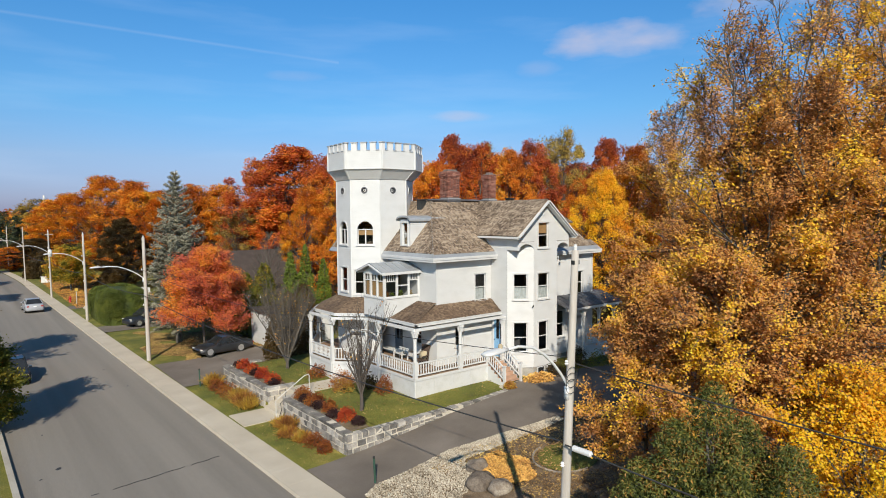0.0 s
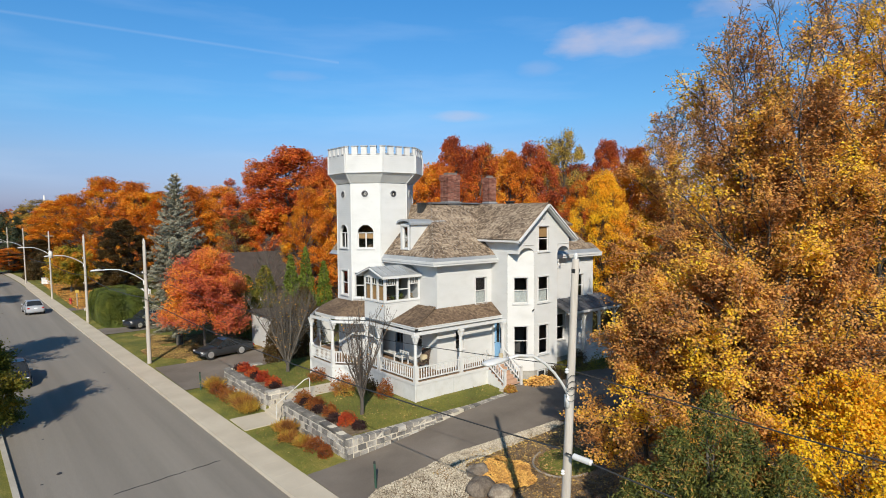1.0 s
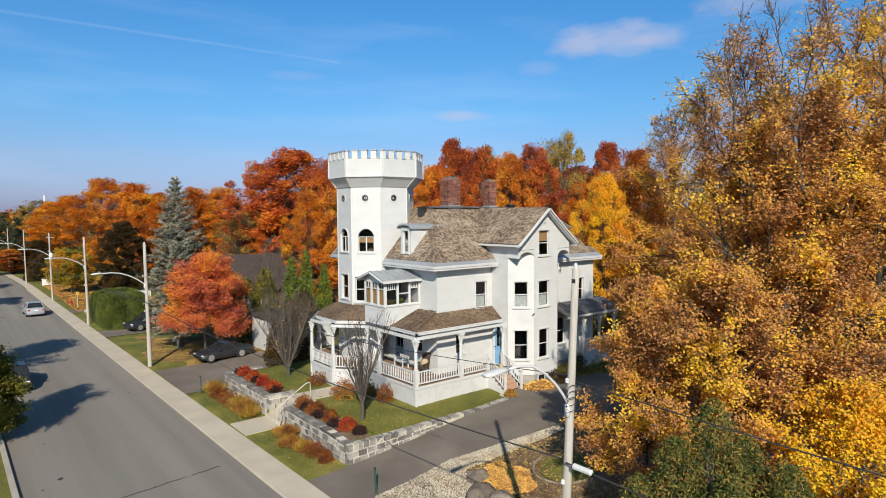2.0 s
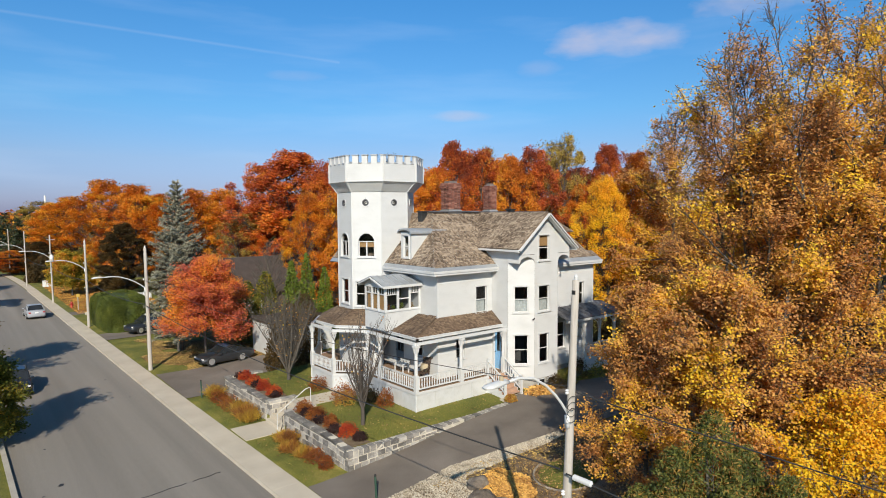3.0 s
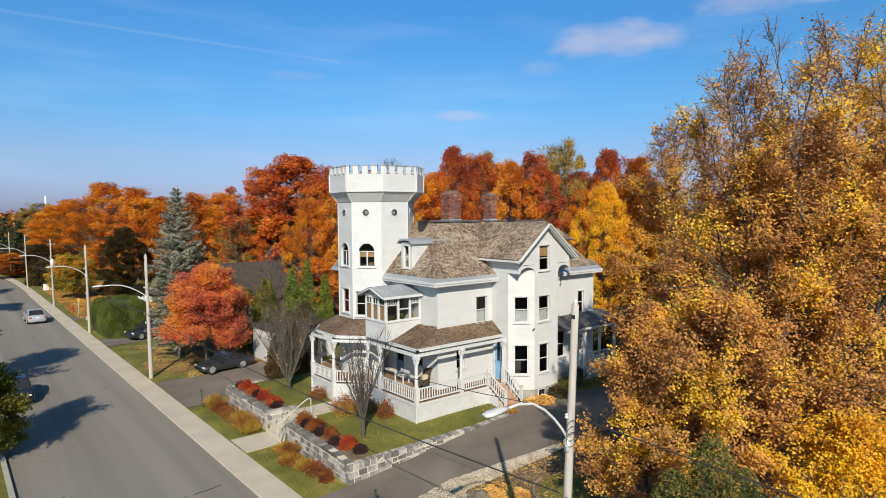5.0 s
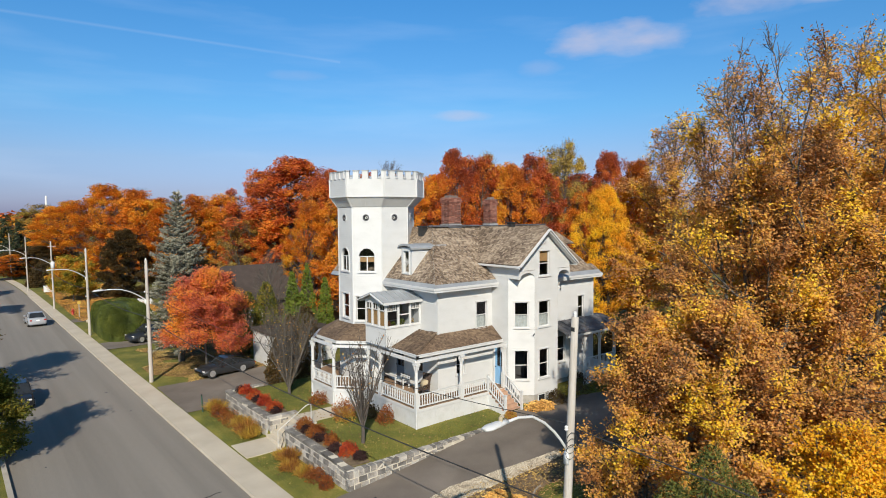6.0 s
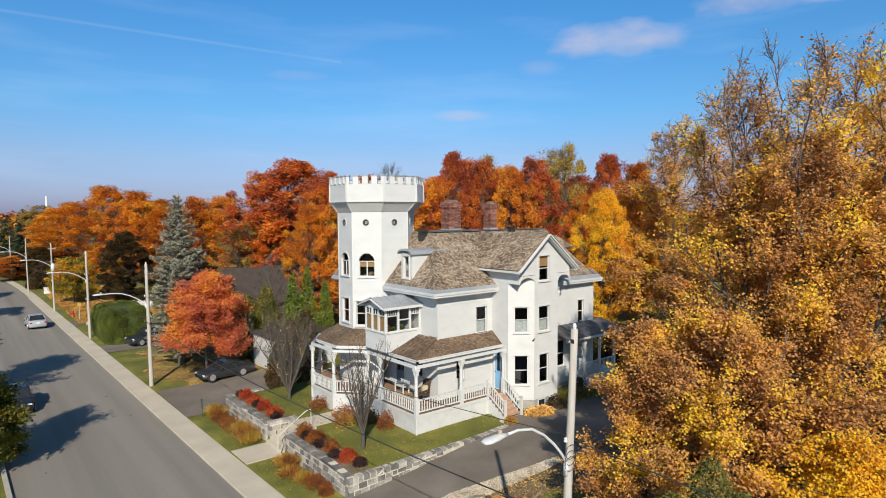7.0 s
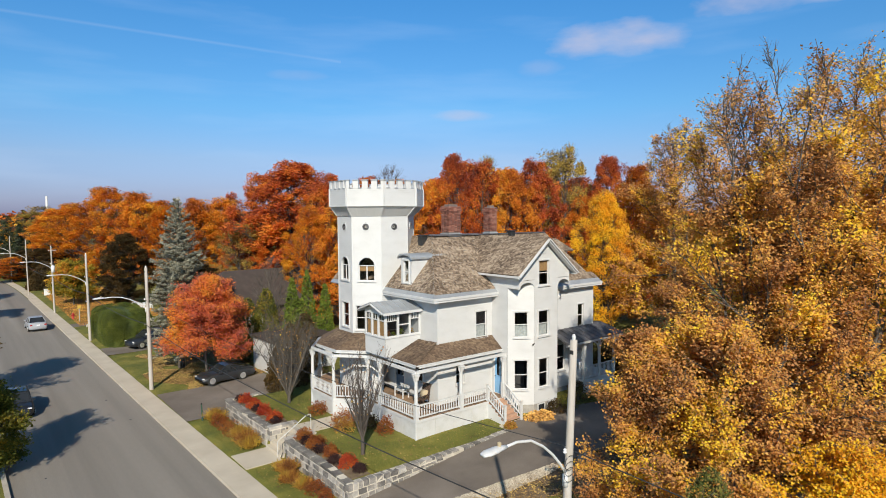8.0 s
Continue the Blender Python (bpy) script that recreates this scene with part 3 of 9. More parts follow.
def lapped_wall(house, face, z0, z1, openings=(), limits=None, material=None, inner=True):
    """Lapped boards with real steps, cut at the openings, and behind them a plain lining painted dark as room shade."""
    v, f, lv, lf = [], [], [], []
    rows = max(1, round((z1 - z0) / LAP))
    e = (z1 - z0) / rows
    for r in range(rows):
        lo, hi = z0 + r * e, z0 + (r + 1) * e
        mid = (lo + hi) / 2
        a, b = (0.0, face.length) if limits is None else limits(mid)
        if b - a < 0.02:
            continue
        cuts = sorted(c for c in (chord(o, mid) for o in openings) if c)
        spans, p = [], a
        for c0, c1 in cuts:
            if c0 > p:
                spans.append((p, min(c0, b)))
            p = max(p, c1)
        if p < b:
            spans.append((p, b))
        for s0, s1 in spans:
            k = len(v)
            v += [face.at(s0, lo, 0.0), face.at(s1, lo, 0.0), face.at(s1, lo, 0.015), face.at(s0, lo, 0.015), face.at(s1, hi, 0.002), face.at(s0, hi, 0.002)]
            f += [(k, k + 1, k + 2, k + 3), (k + 3, k + 2, k + 4, k + 5)]
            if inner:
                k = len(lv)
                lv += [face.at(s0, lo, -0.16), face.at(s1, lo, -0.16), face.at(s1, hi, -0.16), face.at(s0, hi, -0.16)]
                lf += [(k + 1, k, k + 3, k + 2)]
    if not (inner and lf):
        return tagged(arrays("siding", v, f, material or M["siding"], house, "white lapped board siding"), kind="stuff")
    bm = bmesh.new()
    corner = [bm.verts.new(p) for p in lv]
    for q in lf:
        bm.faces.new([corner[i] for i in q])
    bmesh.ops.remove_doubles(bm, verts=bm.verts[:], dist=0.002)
    ob = part("wall", bm, M["painted_dark_room"], house, "white board wall")
    tagged(arrays("siding", v, f, material or M["siding"], ob, "white lapped board siding"), kind="stuff")
    return ob


def arc_points(u, z, r, a0, a1, n):
    return [(u + r * math.cos(a0 + (a1 - a0) * k / n), z + r * math.sin(a0 + (a1 - a0) * k / n)) for k in range(n + 1)]


def ring_band(bm, face, inner, outer, o0, o1):
    """A band between two runs of (u, z), o0 to o1 deep."""
    for (a, b), (c, d) in zip(zip(inner, inner[1:]), zip(outer, outer[1:])):
        hexa(bm, [face.at(*a, o1), face.at(*b, o1), face.at(*b, o0), face.at(*a, o0), face.at(*c, o1), face.at(*d, o1), face.at(*d, o0), face.at(*c, o0)])


def pane_of(win, face, outline, o):
    bm = bmesh.new()
    bm.faces.new([bm.verts.new(face.at(u, z, o)) for u, z in outline])
    ob = part("pane", bm, M["glass"], win)
    ob.visible_shadow = False
    return ob


def window(house, face, op, shade=0.0, lace=False, split=True, mullion=False, casing=0.07, label=""):
    """A window in an opening: casing, sill, sashes, panes, and a blind or a lace curtain inside."""
    kind, u, z0, w, h = op
    bm = bmesh.new()
    if kind == "round":
        r, c = w / 2, (u, z0 + h / 2)
        ring_band(bm, face, arc_points(*c, r * 0.62, 0, 2 * math.pi, 20), arc_points(*c, r * 0.88, 0, 2 * math.pi, 20), -0.12, 0.05)
        bmesh.ops.remove_doubles(bm, verts=bm.verts[:], dist=0.001)
        win = part("window", bm, M["dark_metal"], house, label or "round window with a dark rim")
        bm = bmesh.new()
        ring_band(bm, face, arc_points(*c, r * 0.86, 0, 2 * math.pi, 20), arc_points(*c, r * 1.15, 0, 2 * math.pi, 20), -0.1, 0.035)
        part("window_frame", bm, M["trim"], win)
        bm = bmesh.new()
        ring_band(bm, face, arc_points(*c, r * 0.22, 0, 2 * math.pi, 14), arc_points(*c, r * 0.36, 0, 2 * math.pi, 14), -0.07, -0.04)
        part("glazing_ring", bm, M["rail_steel"], win)
        pane_of(win, face, arc_points(*c, r * 0.64, 0, 2 * math.pi, 20)[:-1], -0.06)
        return win
    top = z0 + h
    straight = top - w / 2 if kind == "arch" else top
    if kind == "arch":
        ring_band(bm, face, arc_points(u, straight, w / 2, math.pi, 0, 14), arc_points(u, straight, w / 2 + casing, math.pi, 0, 14), -0.15, 0.045)
    else:
        face.box(bm, u - w / 2 - casing - 0.03, u + w / 2 + casing + 0.03, top, top + casing * 1.2, -0.15, 0.06)
    bmesh.ops.remove_doubles(bm, verts=bm.verts[:], dist=0.001)
    win = part("window", bm, M["trim"], house, label or "white-cased sash window")
    for a, b in ((u - w / 2 - casing, u - w / 2), (u + w / 2, u + w / 2 + casing)):
        bm = bmesh.new()
        face.box(bm, a, b, z0, straight, -0.15, 0.045)
        part("casing", bm, M["trim"], win)
    bm = bmesh.new()
    face.box(bm, u - w / 2 - casing - 0.03, u + w / 2 + casing + 0.03, z0 - 0.07, z0, -0.15, 0.09)
    part("window_sill", bm, M["trim"], win)
    s = 0.045
    bm = bmesh.new()
    mid = straight if kind == "arch" else z0 + h * 0.5
    face.box(bm, u - w / 2, u + w / 2, z0, z0 + s * 1.3, -0.10, -0.06)
    face.box(bm, u - w / 2, u - w / 2 + s, z0 + s * 1.3, straight, -0.10, -0.06)
    face.box(bm, u + w / 2 - s, u + w / 2, z0 + s * 1.3, straight, -0.10, -0.06)
    if split:
        face.box(bm, u - w / 2 + s, u + w / 2 - s, mid - s / 2, mid + s / 2, -0.09, -0.045)
    if mullion:
        face.box(bm, u - 0.035, u + 0.035, z0 + s * 1.3, mid - s / 2, -0.10, -0.05)
    if kind != "arch":
        face.box(bm, u - w / 2 + s, u + w / 2 - s, top - s, top, -0.10, -0.06)
    part("sash", bm, M["trim"], win)
    pane_of(win, face, [(u - w / 2 + s, z0 + s), (u + w / 2 - s, z0 + s), (u + w / 2 - s, mid), (u - w / 2 + s, mid)], -0.08)
    if kind == "arch":
        pane_of(win, face, arc_points(u, straight, w / 2, 0, math.pi, 14), -0.08)
    else:
        pane_of(win, face, [(u - w / 2 + s, mid), (u + w / 2 - s, mid), (u + w / 2 - s, top - s), (u - w / 2 + s, top - s)], -0.07)
    if shade:
        bm = bmesh.new()
        face.box(bm, u - w / 2 + 0.01, u + w / 2 - 0.01, (straight if kind == "arch" else top) - shade, (straight if kind == "arch" else top) - 0.01, -0.13, -0.12)
        part("blind", bm, M["blind"], win, "tan roller blind half drawn")
    if lace:
        bm = bmesh.new()
        n = 14
        rows = []
        for k in range(n + 1):
            uu = u - w / 2 + 0.02 + (w - 0.04) * k / n
            o = -0.15 + 0.012 * math.sin(k * 2.1)
            rows.append((bm.verts.new(face.at(uu, z0 + 0.02, o)), bm.verts.new(face.at(uu, z0 + h * 0.47, o))))
        for p, q in zip(rows, rows[1:]):
            bm.faces.new((p[0], q[0], q[1], p[1]))
        part("curtain", bm, M["lace"], win, "white lace half curtain")
    return win


def shingled(house, corners, material, low_metal=0.0, thick=0.08, name="roof", label="", seed=1, step=0.11):
    """A roof plane: a slab on its corners (eave first, left to right, then up), with lapped shingles row by row."""
    P = [Vector(c) for c in corners]
    du = (P[1] - P[0]).normalized()
    nn = du.cross(P[-1] - P[0]).normalized()
    if nn.z < 0:
        nn = -nn
    dv = nn.cross(du).normalized()
    if dv.z < 0:
        dv = -dv
    uv = [((p - P[0]).dot(du), (p - P[0]).dot(dv)) for p in P]
    bm = bmesh.new()
    lowv = [bm.verts.new(p - nn * thick) for p in P]
    upv = [bm.verts.new(p) for p in P]
    bm.faces.new(upv)
    bm.faces.new(lowv[::-1])
    for i in range(len(P)):
        j = (i + 1) % len(P)
        bm.faces.new((lowv[i], lowv[j], upv[j], upv[i]))
    bmesh.ops.recalc_face_normals(bm, faces=bm.faces[:])
    slab = part(name, bm, M["roof_metal"] if low_metal else material, house, label)
    rng = random.Random(seed)
    top = max(v for _, v in uv)
    v, f = [], []

    def span(y):
        xs = []
        for i in range(len(uv)):
            (x0, y0), (x1, y1) = uv[i], uv[(i + 1) % len(uv)]
            if (y0 - y) * (y1 - y) < 0:
                xs.append(x0 + (x1 - x0) * (y - y0) / (y1 - y0))
        return (min(xs), max(xs)) if len(xs) >= 2 else None

    y = low_metal
    while y < top - 0.02:
        s = span(min(y + step / 2, top - 0.01))
        if s:
            x = s[0] - rng.uniform(0, 0.2)
            while x < s[1]:
                w = rng.uniform(0.08, 0.17)
                a, b = max(x, s[0]), min(x + w - 0.006, s[1])
                if b - a > 0.03:
                    lift = 0.022 + rng.uniform(0, 0.012)
                    k = len(v)
                    for (uu, vv, o) in ((a, y, 0.002), (b, y, 0.002), (b, y, lift), (a, y, lift), (b, min(y + step + 0.03, top), 0.008), (a, min(y + step + 0.03, top), 0.008)):
                        v.append(P[0] + du * uu + dv * vv + nn * o)
                    f += [(k, k + 1, k + 2, k + 3), (k + 3, k + 2, k + 4, k + 5)]
                x += w
        y += step
    tagged(arrays("shingles", v, f, material, slab), kind="stuff")
    return slab


def metal_plane(house, corners, material, seam=0.45, thick=0.06, name="roof", label=""):
    """A sheet-metal roof plane with standing seams up the slope."""
    P = [Vector(c) for c in corners]
    du = (P[1] - P[0]).normalized()
    nn = du.cross(P[-1] - P[0]).normalized()
    nn = -nn if nn.z < 0 else nn
    bm = bmesh.new()
    low = [bm.verts.new(p - nn * thick) for p in P]
    up = [bm.verts.new(p) for p in P]
    bm.faces.new(up)
    bm.faces.new(low[::-1])
    for i in range(len(P)):
        j = (i + 1) % len(P)
        bm.faces.new((low[i], low[j], up[j], up[i]))
    bmesh.ops.recalc_face_normals(bm, faces=bm.faces[:])
    sheet = part(name, bm, material, house, label)
    if len(P) == 4 and seam:
        n = max(1, round((P[1] - P[0]).length / seam))
        for k in range(n + 1):
            a, b = P[0].lerp(P[1], k / n), P[3].lerp(P[2], k / n)
            bm = bmesh.new()
            beam(bm, a + nn * 0.012, b + nn * 0.012, 0.025, 0.03, nn)
            part("seam", bm, material, sheet)
    return sheet


house = thing("house", (24.0, 28.0, 1.06), "large white clapboard house with a crenellated octagonal tower", "house")
FLOOR1, FLOOR2 = 2.12, 5.25
MX0, MX1, MY0, MY1 = 20.42, 33.42, 25.62, 32.6      # main block
WX0, WX1, WY0 = 24.55, 28.9, 23.36                 # gabled wing
TC, TR = (20.8, 32.3), 2.40                        # tower: centre and circumradius


def main_block():
    south = Face((MX0, MY0), (WX0, MY0))
    up = ("sash", 3.28, 5.52, 0.86, 1.55)
    small = ("sash", 1.62, 3.05, 0.62, 1.1)
    lapped_wall(house, south, FLOOR1, 8.0, (up, small))
    w = window(house, south, up, lace=True)
    window(house, south, small)
    west = Face((MX0, 31.0), (MX0, MY0))
    door = ("door", 1.75, FLOOR1 + 0.02, 1.05, 2.1)
    low = ("sash", 3.7, 3.1, 0.62, 1.1)
    lapped_wall(house, west, FLOOR1, 8.0, (door, low))
    window(house, west, low)
    porch_door(west, door, M["slate_door"], "slate-blue front door with a glazed top", 0.95)
    east_y = 25.0
    se = Face((WX1, east_y), (MX1, east_y))
    ew = ("sash", 3.2, 5.25, 0.62, 1.5)
    lw = ("sash", 1.2, 2.6, 0.8, 1.7)
    lapped_wall(house, se, 1.5, 8.0, (ew, lw))
    window(house, se, ew)
    window(house, se, lw)
    for a, b in (((MX1, east_y), (MX1, MY1)), ((MX1, MY1), (MX0, MY1)), ((MX0, MY1), (MX0, 31.0))):
        lapped_wall(house, Face(a, b), 1.2, 8.0)
    for (x, y) in ((MX0, MY0), (MX1, east_y)):
        bm = bmesh.new()
        s = 1 if x < 30 else -1
        block(bm, min(x - 0.03 * s, x + 0.09 * s), max(x - 0.03 * s, x + 0.09 * s), y - 0.03, y + 0.09, FLOOR1 if x < 30 else 1.5, 7.95)
        part("corner_board", bm, M["trim"], house)
    # Dark slabs and a partition, added unseen to keep daylight from crossing the rooms.
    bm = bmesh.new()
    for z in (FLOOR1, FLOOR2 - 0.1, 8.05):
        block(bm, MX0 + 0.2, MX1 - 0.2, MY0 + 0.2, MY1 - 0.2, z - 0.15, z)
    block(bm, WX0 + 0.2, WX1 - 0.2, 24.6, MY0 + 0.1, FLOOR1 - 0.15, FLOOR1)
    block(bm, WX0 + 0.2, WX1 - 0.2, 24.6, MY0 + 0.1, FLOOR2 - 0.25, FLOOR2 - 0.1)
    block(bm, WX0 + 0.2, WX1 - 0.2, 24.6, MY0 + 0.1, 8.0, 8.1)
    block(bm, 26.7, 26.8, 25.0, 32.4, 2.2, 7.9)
    part("inner_floor", bm, M["painted_dark_room"], house)
    # stone base
    bm = bmesh.new()
    block(bm, MX0 + 0.06, MX1 - 0.02, MY0 + 0.05, MY1 - 0.02, 0.4, 1.7)
    prism(bm, [(WX0 + 0.03, 26.0), (WX0 + 0.03, 24.3), (25.81, WY0 + 0.03), (27.79, WY0 + 0.03), (WX1 - 0.03, 24.42), (WX1 - 0.03, 26.0)], 0.4, 1.62)
    block(bm, WX1 - 0.1, MX1 - 0.03, 25.03, MY0 + 0.3, 0.4, 1.52)
    part("foundation", bm, M["foundation"], house, "grey stone foundation")


def porch_door(face, op, material, label, inset_top):
    kind, u, z0, w, h = op
    bm = bmesh.new()
    face.box(bm, u - w / 2, u - w / 2 + 0.08, z0, z0 + h, -0.14, 0.05)
    face.box(bm, u + w / 2 - 0.08, u + w / 2, z0, z0 + h, -0.14, 0.05)
    face.box(bm, u - w / 2 + 0.08, u + w / 2 - 0.08, z0 + h - 0.08, z0 + h, -0.14, 0.05)
    fr = part("door", bm, M["trim"], house, label)
    bm = bmesh.new()
    a, b, zt = u - w / 2 + 0.08, u + w / 2 - 0.08, z0 + h - 0.08
    face.box(bm, a, b, z0, z0 + inset_top, -0.08, -0.03)
    face.box(bm, a, a + 0.13, z0 + inset_top, zt, -0.08, -0.03)
    face.box(bm, b - 0.13, b, z0 + inset_top, zt, -0.08, -0.03)
    face.box(bm, a + 0.13, b - 0.13, zt - 0.13, zt, -0.08, -0.03)
    face.box(bm, u - 0.03, u + 0.03, z0 + inset_top, zt - 0.13, -0.07, -0.04)
    face.box(bm, a + 0.1, u - 0.06, z0 + 0.2, z0 + inset_top - 0.12, -0.03, -0.015)
    face.box(bm, u + 0.06, b - 0.1, z0 + 0.2, z0 + inset_top - 0.12, -0.03, -0.015)
    part("door_leaf", bm, material, fr)
    pane_of(fr, face, [(a + 0.13, z0 + inset_top), (b - 0.13, z0 + inset_top), (b - 0.13, zt - 0.13), (a + 0.13, zt - 0.13)], -0.055)
    bm = bmesh.new()
    lathe(bm, face.at(a + 0.07, z0 + 1.0, -0.03), [(0, 0.012), (0.04, 0.012), (0.045, 0.03), (0.075, 0.025)], 8, face.n)
    part("door_handle", bm, M["iron"], fr)


def eave_band(a, b, z, out=0.0, name="eave"):
    """A boxed eave: gutter lip, fascia and frieze along a line, from a to b (outside to the right)."""
    f = Face(a, b)
    bm = bmesh.new()
    f.box(bm, 0, f.length, z - 0.04, z + 0.09, -0.12, 0.03)
    eave = part(name, bm, M["trim"], house, "white boxed eave")
    bm = bmesh.new()
    f.box(bm, 0.0, f.length, z - 0.12, z - 0.04, -0.12, -0.02)
    part("fascia", bm, M["trim"], eave)
    bm = bmesh.new()
    f.box(bm, 0, f.length, z - 0.16, z - 0.12, -0.62, -0.02)
    part("soffit", bm, M["trim"], eave)
    return eave


def main_roof():
    ex0, ex1, ey0, ey1, ez, rz = 19.78, 33.8, 25.05, 32.95, 8.16, 11.4
    r0, r1, ry = (22.7, 29.0, rz), (33.05, 29.0, rz), 29.0
    shingled(house, [(ex0, ey0, ez), (ex1, ey0, ez), r1, r0], M["shingle"], 0.30, label="brown mottled shingle roof with a metal eave strip", seed=3)
    shingled(house, [(ex0, 36.6, ez), (ex0, ey0, ez), r0, (22.7, 36.6, rz)], M["shingle"], 0.30, label="brown mottled shingle roof with a metal eave strip", seed=4)
    shingled(house, [(25.62, ey1 - 1.0, ez), (25.62, 36.6, ez), (22.7, 36.6, rz), (22.7, 29.5, rz)], M["shingle"], 0.0, label="brown mottled shingle roof of the rear block", seed=14)
    for a, b in (((25.2, MY1), (25.2, 36.2)), ((25.2, 36.2), (MX0, 36.2)), ((MX0, 36.2), (MX0, 34.5))):
        lapped_wall(house, Face(a, b), 1.2, 8.0)
    rear = Face((25.2, 36.2), (MX0, 36.2))
    lapped_wall(house, rear, 8.0, 11.2, (), lambda z: (min(2.35, (z - 8.0) * 0.8), max(2.45, 4.78 - (z - 8.0) * 0.8)), inner=False)
    shingled(house, [(ex1, ey0, ez), (ex1, ey1, ez), r1], M["shingle"], 0.30, label="brown mottled shingle roof with a metal eave strip", seed=5)
    shingled(house, [(ex1, ey1, ez), (ex0, ey1, ez), r0, r1], M["shingle"], 0.0, label="brown mottled shingle roof", seed=6)
    for a, b in (((ex0, 30.4), (ex0, ey0)), ((ex0, ey0), (24.55, ey0)), ((29.0, 24.5), (ex1, 24.5)), ((ex1, 24.5), (ex1, ey1))):
        eave_band(a, b, ez - 0.07)
    shingled(house, [(29.0, 24.5, ez), (ex1, 24.5, ez), (ex1 - 0.15, 25.3, ez + 0.62), (29.0, 25.3, ez + 0.62)], M["shingle"], 0.4, label="low shingled eave", seed=8)
    # the rear range, whose end shows past the gabled wing
    shingled(house, [(31.0, 29.9, 9.9), (37.5, 29.9, 9.9), (36.9, 31.2, 10.8), (31.0, 31.2, 10.8)], M["shingle"], 0.0, label="brown shingle roof of the rear range", seed=15)
    shingled(house, [(37.5, 29.9, 9.9), (37.5, 32.6, 9.9), (36.9, 31.2, 10.8)], M["shingle"], 0.0, label="brown shingle roof of the rear range", seed=16)
    lapped_wall(house, Face((33.3, 30.3), (37.2, 30.3)), 1.4, 9.82)
    lapped_wall(house, Face((37.2, 30.3), (37.2, 32.5)), 1.4, 9.82)
    # ridge cap and the dark flashing along it
    bm = bmesh.new()
    beam(bm, (22.6, 29.0, rz + 0.05), (26.4, 29.0, rz + 0.05), 0.5, 0.10)
    beam(bm, (26.4, 29.0, rz + 0.03), (33.0, 29.0, rz + 0.03), 0.3, 0.06)
    part("ridge_cap", bm, M["dark_metal"], house, "dark metal ridge cap")
    for (x, y, z) in ((22.3, 29.4, 11.35), (29.4, 28.8, 11.5)):
        bm = bmesh.new()
        block(bm, x - 0.2, x + 0.2, y - 0.2, y + 0.2, z - 0.5, z + 0.06)
        block(bm, x - 0.26, x + 0.26, y - 0.26, y + 0.26, z + 0.06, z + 0.13)
        part("roof_vent", bm, M["iron"], house, "black roof vent")


